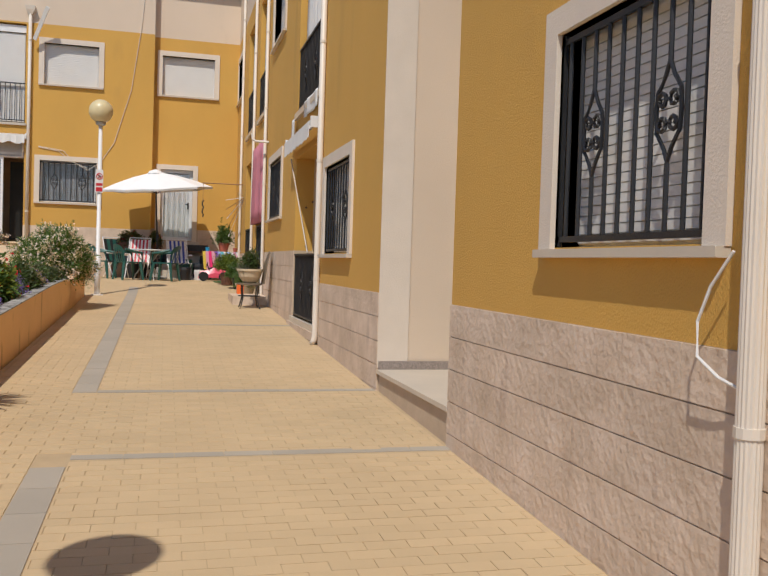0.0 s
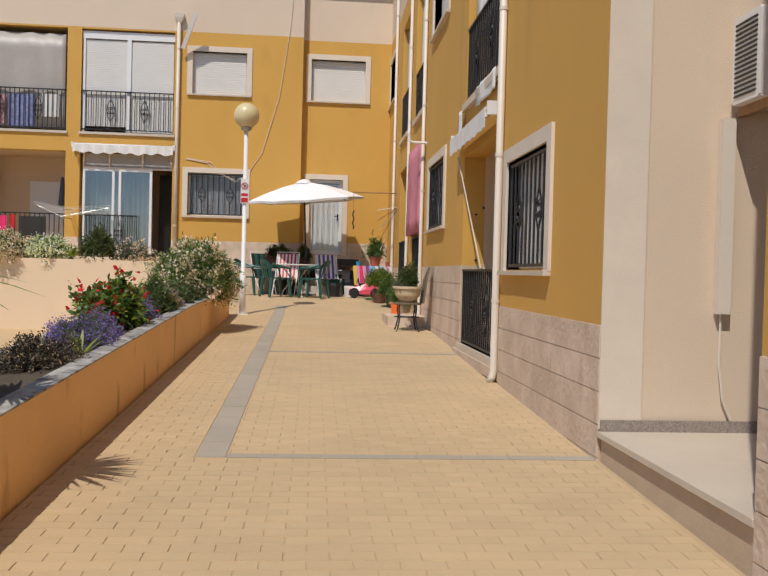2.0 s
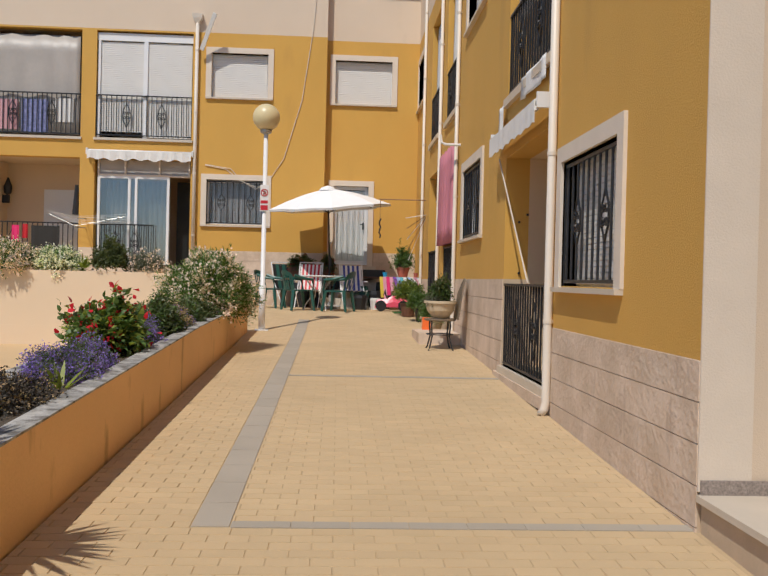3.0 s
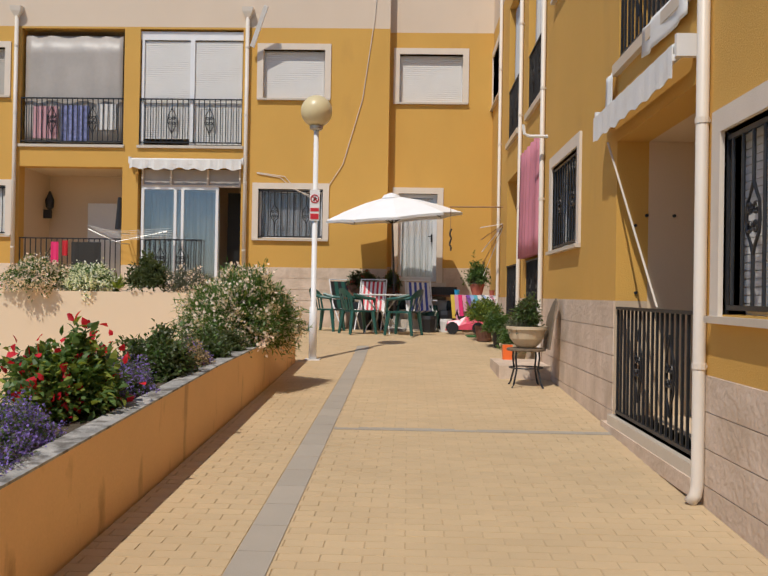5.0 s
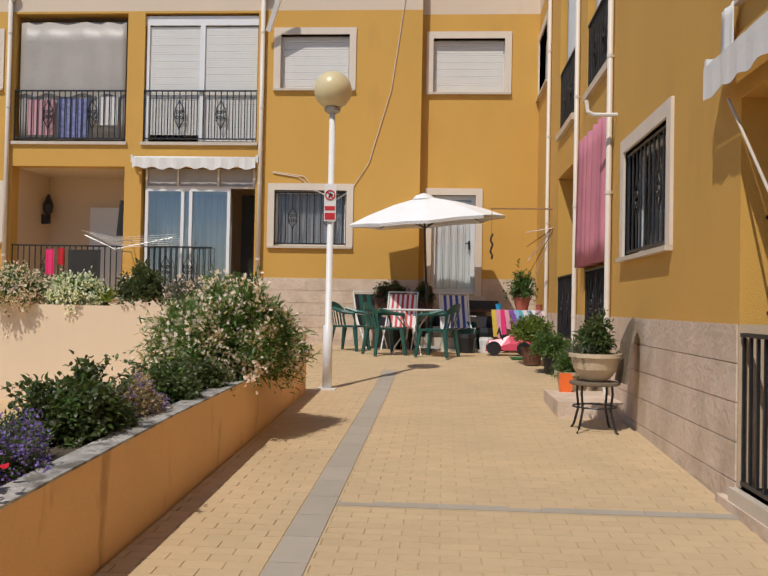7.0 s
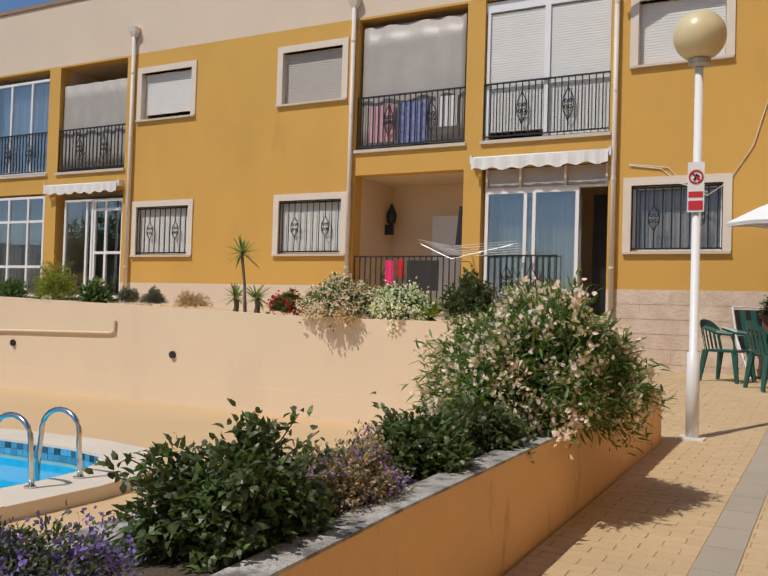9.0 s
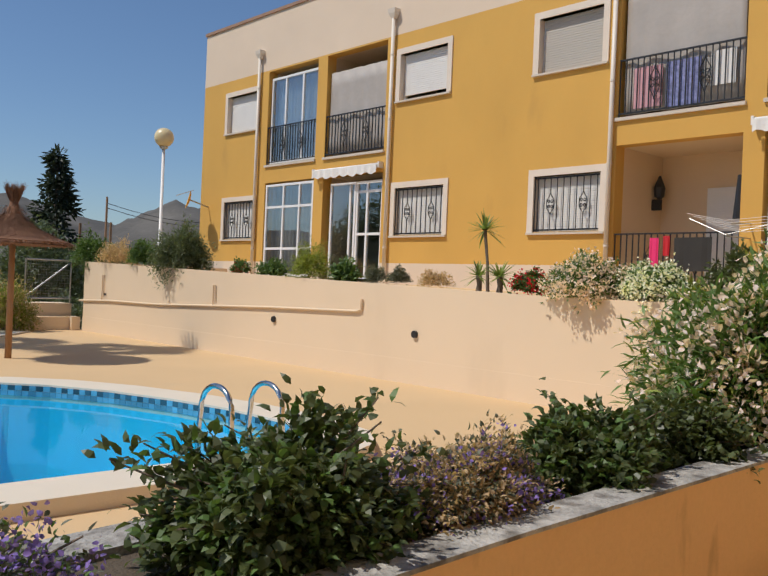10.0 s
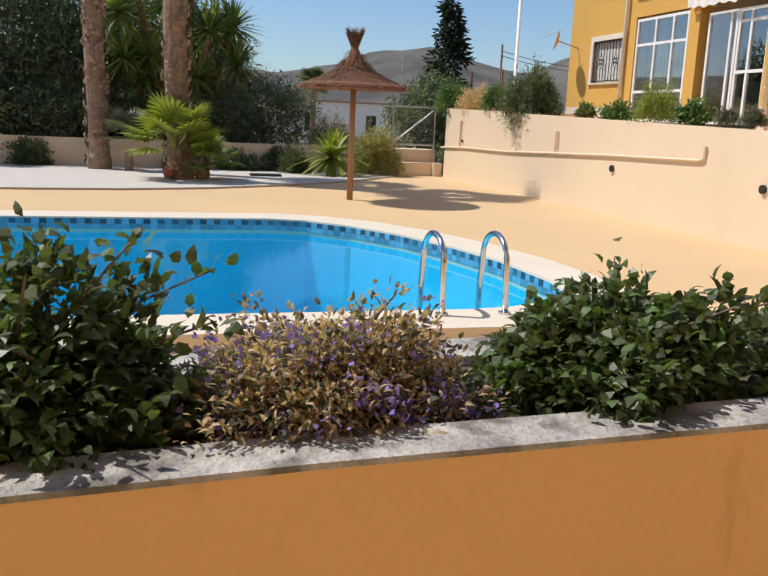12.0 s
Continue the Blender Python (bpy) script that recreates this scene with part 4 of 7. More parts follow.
def rosette(t, at_, n, length, width, mat, seed, droop=0.4, up=0.2, name="leaves", label=""):
    """Stiff strap leaves out of one point (yucca, agave, cycad)."""
    rnd = np.random.default_rng(seed)
    verts, faces = [], []
    for i in range(n):
        a = rnd.random() * 2 * math.pi
        e = math.asin(min(1, up + (1 - up) * rnd.random() ** 0.8) if rnd.random() > 0.35 else rnd.random() * 0.9 - 0.55)
        way = np.array([math.cos(a) * math.cos(e), math.sin(a) * math.cos(e), math.sin(e)])
        side = np.array([-math.sin(a), math.cos(a), 0])
        ln = length * (0.75 + 0.35 * rnd.random())
        k0 = len(verts)
        for s in (0.0, 0.35, 0.7, 1.0):
            c = np.array(at_) + way * ln * s - np.array([0, 0, droop * ln * s * s * 0.5])
            w = width * (0.7, 1.0, 0.7, 0.06)[(0.0, 0.35, 0.7, 1.0).index(s)] / 2
            verts += [c - side * w, c + side * w]
        for j in range(3):
            q = k0 + 2 * j
            faces.append((q, q + 1, q + 3, q + 2))
    me = bpy.data.meshes.new(name)
    o = ORIGIN.get(t, Vector((0, 0, 0)))
    me.from_pydata([tuple(Vector(v) - o) for v in verts], [], faces)
    me.materials.append(mat)
    ob = new(name, me)
    ob.parent = t
    return tagged(ob, label, kind="stuff")


def fan_leaf(verts, faces, stalk0, way, side, r, rnd, n=16):
    """A pleated palm fan on its stalk."""
    way, side = np.array(way) / np.linalg.norm(way), np.array(side)
    for i in range(n):
        a = (i / (n - 1) - 0.5) * 3.6
        d = way * math.cos(a) + side * math.sin(a)
        q = np.cross(d, np.cross(way, side))
        q /= np.linalg.norm(q) + 1e-9
        ln = r * (0.8 + 0.2 * math.cos(a)) * (0.9 + 0.15 * rnd.random())
        k = len(verts)
        w = r * 0.055
        for s, ww in ((0.05, 0.3), (0.6, 1.0), (1.0, 0.08)):
            c = stalk0 + d * ln * s - np.array([0, 0, 0.22 * ln * s * s])
            verts += [c - q * w * ww, c + q * w * ww]
        faces += [(k, k + 1, k + 3, k + 2), (k + 2, k + 3, k + 5, k + 4)]


def fan_palm(t, c, n, r, stalk, mat, seed, low=-0.2, name="fronds", label=""):
    rnd = np.random.default_rng(seed)
    verts, faces = [], []
    for i in range(n):
        a, e = rnd.random() * 2 * math.pi, low + (1.35 - low) * rnd.random()
        way = np.array([math.cos(a) * math.cos(e), math.sin(a) * math.cos(e), math.sin(e)])
        side = np.cross(way, [0, 0, 1])
        side /= np.linalg.norm(side) + 1e-9
        p = np.array(c) + way * stalk * (0.7 + 0.5 * rnd.random())
        k = len(verts)
        verts += [np.array(c) - side * 0.012, np.array(c) + side * 0.012, p + side * 0.012, p - side * 0.012]
        faces.append((k, k + 1, k + 2, k + 3))
        fan_leaf(verts, faces, p, way, side, r, rnd)
    me = bpy.data.meshes.new(name)
    o = ORIGIN[t]
    me.from_pydata([tuple(Vector(v) - o) for v in verts], [], faces)
    me.materials.append(mat)
    ob = new(name, me)
    ob.parent = t
    return tagged(ob, label, kind="stuff")


def bed(y):
    return planter_top(y) - 0.06


shrub("tall oleander bush full of pale pink blossom in the planter", (-1.60, 14.72, bed(14.7)), (0.63, 0.76, 0.74), 1300, 32, (0.080, 0.015), LEAF_OLEANDER, 3, PETAL_PINK, 0.44, 6, 0.032, hang=0.35, lift=0.16, second=(LEAF_YELLOW, 0.07))
shrub("smaller dark shrub at the foot of the oleander", (-1.66, 13.85, bed(13.8)), (0.30, 0.30, 0.22), 220, 18, (0.04, 0.024), LEAF_DARK, 4, hang=0.4, lift=0.05)
# both roses: paler second leaves carry sunlight in their colour
shrub("dark green rose bush with loose tall shoots in the planter", (-1.70, 11.98, bed(12.0)), (0.29, 0.40, 0.37), 330, 27, (0.041, 0.022), LEAF_DARK, 5, hang=0.28, lift=0.03, second=(LEAF_MID, 0.25), whips=9)
shrub("dark green rose bush beside the dry lavender", (-1.70, 13.24, bed(13.3)), (0.29, 0.36, 0.27), 310, 27, (0.040, 0.022), LEAF_DARK, 6, hang=0.22, lift=0.02, second=(LEAF_MID, 0.25), whips=6)


def lavender(label, base, size, seed, shoots=700, dry=0.6, bloom=0.35):
    t = shrub(label, base, size, shoots, 12, (0.022, 0.009), TWIG if dry > 0.5 else LEAF_GREY, seed, PETAL_VIOLET, bloom, 3, 0.014, hang=0.25, lift=0.02, second=(LEAF_GREY if dry > 0.5 else LEAF_MID, 0.35), name="lavender_bush")
    return t


lavender("dry lavender bush with few violet flowers", (-1.65, 12.58, bed(12.6)), (0.25, 0.40, 0.27), 11, 1150, 0.7, 0.15)
lavender("lavender bush with violet flowers", (-1.76, 11.12, bed(11.1)), (0.30, 0.40, 0.30), 12, 900, 0.4, 0.5)
lavender("wide lavender bush in full violet flower", (-1.72, 9.35, bed(9.3)), (0.32, 0.72, 0.27), 13, 1100, 0.2, 0.75)
shrub("dark brownish heather bush in the planter", (-1.74, 8.15, bed(8.15)), (0.34, 0.45, 0.27), 600, 14, (0.024, 0.010), material("leaf_heather", (0.06, 0.05, 0.038), 0.8, island=0.3), 14, hang=0.3, second=(TWIG, 0.15))
shrub("hibiscus bush with red flowers in the planter", (-1.78, 10.45, bed(10.4)), (0.34, 0.50, 0.46), 170, 22, (0.075, 0.036), LEAF_MID, 15, PETAL_RED, 0.14, 4, 0.06, hang=0.3, second=(LEAF_YELLOW, 0.3), lift=0.06)
ag = thing("spiky_plant", (-1.62, 8.75, bed(8.7)), "small yellow-striped spiky plant in the planter", "plant")
rosette(ag, (-1.62, 8.75, bed(8.7)), 22, 0.26, 0.035, LEAF_YELLOW, 21, 0.2, 0.5)


def yucca(label, foot, height, r, seed, n=70, lean=(0, 0), width=0.035, mat=None, name="yucca", stem=1.0):
    t = thing(name, foot, label, "yucca")
    top = (foot[0] + lean[0], foot[1] + lean[1], foot[2] + height)
    bm = bmesh.new()
    mid = [(a + b) / 2 for a, b in zip(foot, top)]
    tube(bm, [foot, (mid[0] + 0.02, mid[1], mid[2]), top], [0.05 * stem, 0.038 * stem, 0.045 * stem], 8)
    part("trunk", bm, BARK2, t, "ringed grey trunk")
    rosette(t, top, n, r, width, mat or LEAF_YUCCA, seed, 0.35, 0.05)
    return t


yucca("spiky yucca on a thin trunk in the planter", (-1.75, 6.6, bed(6.6)), 0.72, 0.52, 31, 110, width=0.045)
yucca("yucca on a thin trunk above the retaining wall", (-7.76, 19.75, 1.7), 0.92, 0.36, 32, 80, (-0.10, 0), 0.03, stem=0.55)
yucca("small yucca above the retaining wall", (-7.50, 19.68, 1.7), 0.24, 0.34, 33, 50)
yucca("small yucca above the retaining wall", (-7.98, 19.8, 1.7), 0.25, 0.30, 34, 50)

WALL_TOP = 1.72
for lab, x, z, sz, n, leaf, mat, fl, bl, pt, sd, hg in [
    ("shrub with pale pink flowers spilling over the wall", -5.95, 1.78, (0.60, 0.50, 0.50), 620, (0.05, 0.02), LEAF_OLEANDER, PETAL_PINK, 0.55, 0.034, 41, 0.7),
    ("shrub with dense white flowers on the wall", -5.12, 1.75, (0.48, 0.40, 0.42), 480, (0.05, 0.022), LEAF_OLEANDER, PETAL_WHITE, 0.62, 0.036, 42, 0.4),
    ("dark green shrub on the terrace edge", -4.15, 1.75, (0.42, 0.40, 0.62), 260, (0.06, 0.034), LEAF_DARK, None, 0, 0.03, 43, 0.2),
    ("reddish shrub with small flowers on the terrace edge", -3.5, 1.72, (0.45, 0.4, 0.45), 240, (0.04, 0.018), LEAF_GREY, PETAL_PINK, 0.3, 0.03, 44, 0.4),
    ("red geranium in flower on the wall", -6.93, 1.75, (0.30, 0.24, 0.28), 130, (0.05, 0.045), LEAF_MID, PETAL_RED, 0.4, 0.035, 45, 0.2),
    ("brownish low bush on the wall", -8.70, 1.78, (0.42, 0.22, 0.24), 200, (0.03, 0.015), TWIG, None, 0, 0.03, 46, 0.3),
    ("grey-green rounded bush on the wall", -9.50, 1.80, (0.22, 0.2, 0.28), 200, (0.035, 0.012), LEAF_GREY, None, 0, 0.03, 47, 0.2),
    ("grey-green rounded bush on the wall", -10.05, 1.81, (0.25, 0.2, 0.28), 200, (0.035, 0.012), LEAF_GREY, None, 0, 0.03, 48, 0.2),
    ("broad-leaved plant on the wall", -10.78, 1.83, (0.24, 0.2, 0.30), 60, (0.09, 0.06), LEAF_MID, None, 0, 0.03, 49, 0.3),
    ("tall thin-leaved bush on the wall", -11.75, 1.85, (0.52, 0.4, 0.68), 320, (0.07, 0.014), LEAF_YELLOW, None, 0, 0.03, 50, 0.4),
    ("low leafy plant on the wall", -12.85, 1.88, (0.42, 0.25, 0.28), 150, (0.06, 0.03), LEAF_MID, None, 0, 0.03, 51, 0.4),
    ("small plant with orange flowers on the wall", -13.95, 1.90, (0.28, 0.2, 0.26), 110, (0.05, 0.03), LEAF_MID, PETAL_RED, 0.2, 0.02, 52, 0.3),
    ("large dense oleander bush hanging over the wall", -16.2, 2.00, (0.78, 0.70, 0.98), 800, (0.10, 0.02), LEAF_TREE, None, 0, 0.03, 53, 0.8),
    ("bright green bush on the wall", -17.9, 2.02, (0.55, 0.5, 0.62), 280, (0.06, 0.03), LEAF_MID, None, 0, 0.03, 54, 0.3),
    ("dry brown hedge on the wall", -19.3, 2.02, (0.75, 0.5, 0.62), 320, (0.05, 0.02), TWIG, None, 0, 0.03, 55, 0.3),
    ("leafy climbing shrub at the end of the wall", -20.8, 2.02, (0.8, 0.6, 0.80), 360, (0.09, 0.03), LEAF_MID, None, 0, 0.03, 56, 0.6)]:
    shrub(lab, (x, 19.50 if "spilling" in lab else 19.66, z), sz, n, 14, leaf, mat, sd, fl, bl, 4, pt, hang=hg, lift=0.02, stems=False)
ag = thing("agave", (-4.66, 19.6, 1.74), "small yellowish agave on the wall", "agave")
rosette(ag, (-4.66, 19.6, 1.74), 40, 0.30, 0.06, LEAF_YELLOW, 61, 0.1, 0.4)

# pool garden behind the gravel
BED_EDGE = [(-14.6, -10), (-14.85, 8.0), (-14.93, 9.95), (-15.15, 11.6), (-15.66, 13.05), (-16.6, 14.6), (-17.9, 16.2), (-20.0, 17.9)]
bm = bmesh.new()
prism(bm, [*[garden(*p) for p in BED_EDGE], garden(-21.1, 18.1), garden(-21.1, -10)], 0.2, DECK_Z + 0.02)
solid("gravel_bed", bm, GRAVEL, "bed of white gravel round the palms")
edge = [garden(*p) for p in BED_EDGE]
bm = bmesh.new()
for (a, b), (c, d) in zip(edge, edge[1:]):
    prism(bm, [(a, b), (c, d), (c + 0.06, d - 0.03), (a + 0.06, b)], 0.2, DECK_Z + 0.035)
solid("kerb", bm, GREY_PAVER, "thin edging of the gravel bed", kind="structure")
bm = boxbm(-21.83, -21.62, -12, 18.23, -1.9, 0.97)
solid("wall_garden", bm, RETAIN, "low cream garden wall behind the gravel")

for i in range(2):
    bm = boxbm(-22.0 - 0.46 * i, -21.27 - 0.41 * i, 18.28, 19.58, 0.1, 0.30 + 0.33 * (i + 1))
    solid("step", bm, RETAIN, "cream painted garden step", kind="structure")
bm = boxbm(-21.5, -21.13, 19.37, 19.59, 0.2, 0.64)
solid("pier", bm, RETAIN, "low pier beside the garden steps", kind="structure")
g = thing("gate", (-21.2, 18.7, 1.05), "galvanised mesh gate at the top of the steps", "gate")
for q in (((-21.2, 18.15, 1.05), (-21.2, 18.15, 2.08)), ((-21.2, 19.3, 0.7), (-21.2, 19.3, 2.12)), ((-21.2, 18.15, 2.06), (-21.2, 19.3, 2.06)), ((-21.2, 18.15, 1.08), (-21.2, 19.3, 1.08)), ((-21.2, 18.15, 1.10), (-21.2, 19.28, 2.0))):
    bm = bmesh.new()
    tube(bm, q, 0.022, 8)
    part("gate_bar", bm, GALV, g)
bm = bmesh.new()
for i in range(16):
    y = 18.20 + i * 0.068
    tube(bm, [(-21.2, y, 1.1), (-21.2, y, 2.06)], 0.002, 3, False)
for i in range(14):
    z = 1.13 + i * 0.068
    tube(bm, [(-21.2, 18.17, z), (-21.2, 19.28, z)], 0.002, 3, False)
part("wire_mesh", bm, GALV, g, kind="stuff")


def trunk(name, foot, height, r, mat, parent, rough=True, seed=0, seg=14):
    """A palm stem with the stubs of old leaves."""
    rnd = np.random.default_rng(seed)
    bm = bmesh.new()
    rings = int(height / 0.12)
    pts = [(foot[0] + 0.04 * math.sin(i * 0.13 + seed), foot[1] + 0.04 * math.cos(i * 0.11), foot[2] + i * 0.12) for i in range(rings + 1)]
    tube(bm, pts, [r * (1.25 if i < 3 else 1.0) for i in range(rings + 1)], seg)
    part(name, bm, mat, parent, "rough palm stem")
    if rough:
        n = int(height * 70)
        a, z = rnd.random(n) * 2 * math.pi, rnd.random(n) * height
        pos = np.stack([foot[0] + np.cos(a) * r * 0.96, foot[1] + np.sin(a) * r * 0.96, foot[2] + z], 1)
        way = np.stack([np.cos(a) * 0.55, np.sin(a) * 0.55, np.full(n, 0.9)], 1)
        up = np.stack([np.cos(a), np.sin(a), np.full(n, 0.3)], 1)
        leaf_mesh("leaf_stubs", pos, way, up, 0.16, 0.11, mat, parent, "stubs of old leaves", 0.35, rnd)


for lab, x, y, r, h, sd in (("tall fan palm with rough stem", -17.86, 12.63, 0.235, 8.4, 71), ("tall fan palm with darker stem", -20.2, 10.95, 0.22, 8.8, 72)):
    t = thing("palm_tree", (x, y, DECK_Z), lab, "palm tree")
    trunk("trunk", (x, y, DECK_Z), h, r, BARK, t, True, sd)
    fan_palm(t, (x, y, DECK_Z + h), 42, 0.75, 0.8, LEAF_PALM, sd, -0.6)
t = thing("fan_palm", (-17.6, 12.5, DECK_Z), "young bright green fan palm at the foot of the tall one", "palm")
trunk("trunk", (-17.5, 12.55, DECK_Z), 0.55, 0.13, BARK, t, True, 73)
fan_palm(t, (-17.5, 12.6, DECK_Z + 0.65), 38, 0.62, 0.65, LEAF_YELLOW, 74, -0.1)
t = thing("fan_palm", (-17.8, 13.1, DECK_Z), "small dull green fan palm in the gravel", "palm")
trunk("trunk", (-17.8, 13.1, DECK_Z), 0.35, 0.12, BARK, t, True, 75)
fan_palm(t, (-17.8, 13.2, DECK_Z + 0.35), 20, 0.42, 0.45, LEAF_PALM, 76, -0.1)
t = thing("fan_palm", (-19.9, 11.6, DECK_Z), "small grey-green fan palm by the wall", "palm")
trunk("trunk", (-19.9, 11.6, DECK_Z), 0.5, 0.08, BARK, t, False, 77)
fan_palm(t, (-19.9, 11.6, DECK_Z + 0.75), 16, 0.42, 0.4, LEAF_GREY, 78, 0.0)
t = thing("cycad", (-19.9, 16.3, DECK_Z), "yellow-green cycad spreading over the gravel", "cycad")
rosette(t, (-19.9, 16.3, DECK_Z + 0.45), 90, 1.15, 0.12, LEAF_YELLOW, 79, 0.7, 0.15, "fronds")
bm = bmesh.new()
tube(bm, [(-17.4, 12.4, DECK_Z + 0.1), (-17.4, 12.46, DECK_Z + 0.16), (-17.4, 12.52, DECK_Z + 0.1)], [0.10, 0.14, 0.10], 14)
solid("terracotta_pot", bm, TERRACOTTA, "small round terracotta pot on the gravel", "pot", "", smooth=True, at=(-17.4, 12.4, DECK_Z))
bm = boxbm(-19.2, -18.9, 14.25, 14.95, DECK_Z + 0.02, DECK_Z + 0.07)
solid("drain_cover", bm, BLACK_PLASTIC, "black plastic mat on the gravel", "mat", "", at=(-19.05, 14.6, DECK_Z))


def crown(t, centre, size, clumps, per, leaf, mat, seed, name="crown"):
    """A tree's crown: clumps of leaves on an uneven body with gaps."""
    rnd = np.random.default_rng(seed)
    d = rnd.normal(size=(clumps, 3))
    d /= np.linalg.norm(d, axis=1, keepdims=True)
    c = np.array(centre) + d * np.array(size) * (0.45 + 0.6 * rnd.random((clumps, 1)))
    p = np.repeat(c, per, axis=0) + rnd.normal(size=(clumps * per, 3)) * np.array(size) * 0.13
    w = np.repeat(d, per, axis=0) * 0.4 + rnd.normal(size=p.shape)
    leaf_mesh(name, p, w, rnd.normal(size=p.shape) * 0.6 + np.array([0, 0, 1]), leaf[0], leaf[1], mat, t, "", 0.2, rnd)


def tree(label, foot, height, centre_z, size, clumps, per, leaf, mat, seed, r=0.09, name="tree", limbs=7):
    t = thing(name, foot, label, "tree")
    rnd = np.random.default_rng(seed)
    bm = bmesh.new()
    f = Vector(foot)
    top = f + Vector((0.1, 0.05, height))
    tube(bm, [f, f.lerp(top, 0.5) + Vector((0.05, 0.08, 0)), top], [r, r * 0.8, r * 0.6], 10)
    for i in range(limbs):
        a = rnd.random() * 6.28
        e = top + Vector((math.cos(a) * size[0] * 0.7, math.sin(a) * size[1] * 0.7, size[2] * (0.1 + 0.9 * rnd.random())))
        s = f.lerp(top, 0.6 + 0.4 * rnd.random())
        tube(bm, [s, s.lerp(e, 0.5) + Vector((0, 0, 0.15)), e], [r * 0.5, r * 0.3, r * 0.12], 6, False)
    part("trunk", bm, BARK2, t, "branched grey trunk")
    crown(t, (foot[0], foot[1], centre_z), size, clumps, per, leaf, mat, seed)
    return t


tree("dense dark tree behind the garden wall", (-24.0, 8.6, -1.2), 3.4, 3.4, (2.4, 2.4, 2.9), 620, 50, (0.20, 0.05), LEAF_TREE, 81, 0.14)
tree("dense grey-green tree behind the garden wall", (-25.5, 4.6, -1.2), 3.4, 3.6, (2.6, 3.0, 3.0), 620, 50, (0.20, 0.05), LEAF_TREE, 82, 0.14)
tree("round dark tree behind the yuccas", (-26.0, 12.4, -1.2), 2.8, 2.8, (2.2, 2.4, 2.5), 480, 50, (0.18, 0.07), LEAF_TREE, 83, 0.12)
tree("olive-like tree behind the garden wall", (-22.3, 14.9, -0.5), 2.1, 1.75, (1.0, 1.5, 0.95), 420, 44, (0.075, 0.028), LEAF_TREE, 84, 0.06)
tree("low dark bush behind the garden wall", (-22.2, 10.3, -0.5), 1.5, 1.3, (0.9, 2.6, 1.0), 420, 40, (0.12, 0.05), LEAF_TREE, 85, 0.06)
tree("low dark bush behind the garden wall", (-22.2, 6.3, -0.5), 1.5, 1.3, (0.9, 2.6, 1.1), 420, 40, (0.12, 0.05), LEAF_TREE, 85, 0.06)
tree("low dark hedge behind the garden wall", (-22.0, 13.0, -0.5), 1.4, 1.2, (0.8, 1.8, 0.9), 320, 40, (0.10, 0.045), LEAF_TREE, 93, 0.05)
shrub("yellowish shrub with dry tips by the gate", (-20.6, 17.6, DECK_Z), (0.7, 0.85, 1.45), 700, 20, (0.07, 0.018), LEAF_YELLOW, 86, hang=0.2, second=(TWIG, 0.35))
shrub("pale feathery shrub beside the gate", (-21.6, 16.6, 0.9), (0.7, 0.8, 1.0), 500, 18, (0.05, 0.016), LEAF_GREY, 87, hang=0.2, second=(TWIG, 0.3))
shrub("low leafy plant at the garden wall", (-20.5, 15.5, DECK_Z), (0.6, 0.5, 0.7), 200, 14, (0.08, 0.03), LEAF_DARK, 88, hang=0.3)

for x, y, h, m, sd in ((-20.95, 15.2, 0.62, LEAF_TREE, 301), (-20.9, 14.2, 0.5, LEAF_TREE, 302), (-20.95, 12.9, 0.9, LEAF_GREY, 303), (-20.95, 9.4, 0.7, LEAF_TREE, 304)):
    shrub("low dark shrub at the foot of the garden wall", (x, y, DECK_Z), (0.4, 0.6, h), 220, 18, (0.09, 0.035), m, sd, hang=0.3, stems=False)
# the great yucca with several heads
t = thing("yucca", (-22.6, 12.9, -0.5), "old yucca with many spiky heads on thick stems", "yucca")
heads = [(-22.3, 11.4, 4.0, 0.9), (-22.3, 12.1, 3.0, 0.9), (-22.8, 12.6, 4.4, 1.0), (-22.2, 12.0, 2.4, 0.8), (-22.5, 13.6, 3.7, 1.0), (-22.6, 14.3, 2.9, 0.95), (-22.2, 11.5, 2.9, 0.8), (-23.0, 14.2, 3.9, 0.9), (-22.4, 13.3, 2.5, 0.8), (-22.9, 13.2, 5.2, 1.0), (-22.7, 11.7, 5.0, 0.9)]
for x, y, z, r in heads:
    bm = bmesh.new()
    tube(bm, [(-22.6, 12.9, -0.5), (-22.6 + (x + 22.6) * 0.4, 12.9 + (y - 12.9) * 0.4, z * 0.4), (x, y, z)], [0.22, 0.12, 0.07], 8)
    part("stem", bm, BARK, t, "thick forked stem")
for i, (x, y, z, r) in enumerate(heads):
    rosette(t, (x, y, z), 190, r * 1.15, 0.075, LEAF_YUCCA, 90 + i, 0.4, -0.1, "leaf_head")
t = thing("yucca", (-20.6, 8.2, DECK_Z), "yucca with a low spiky head", "yucca")
rosette(t, (-20.8, 8.4, DECK_Z + 1.3), 130, 0.9, 0.05, LEAF_YUCCA, 110, 0.4, 0.0, "leaf_head")
bm = bmesh.new()
tube(bm, [(-20.6, 8.2, DECK_Z), (-20.8, 8.4, DECK_Z + 1.3)], [0.12, 0.07], 8)
part("trunk", bm, BARK, t)

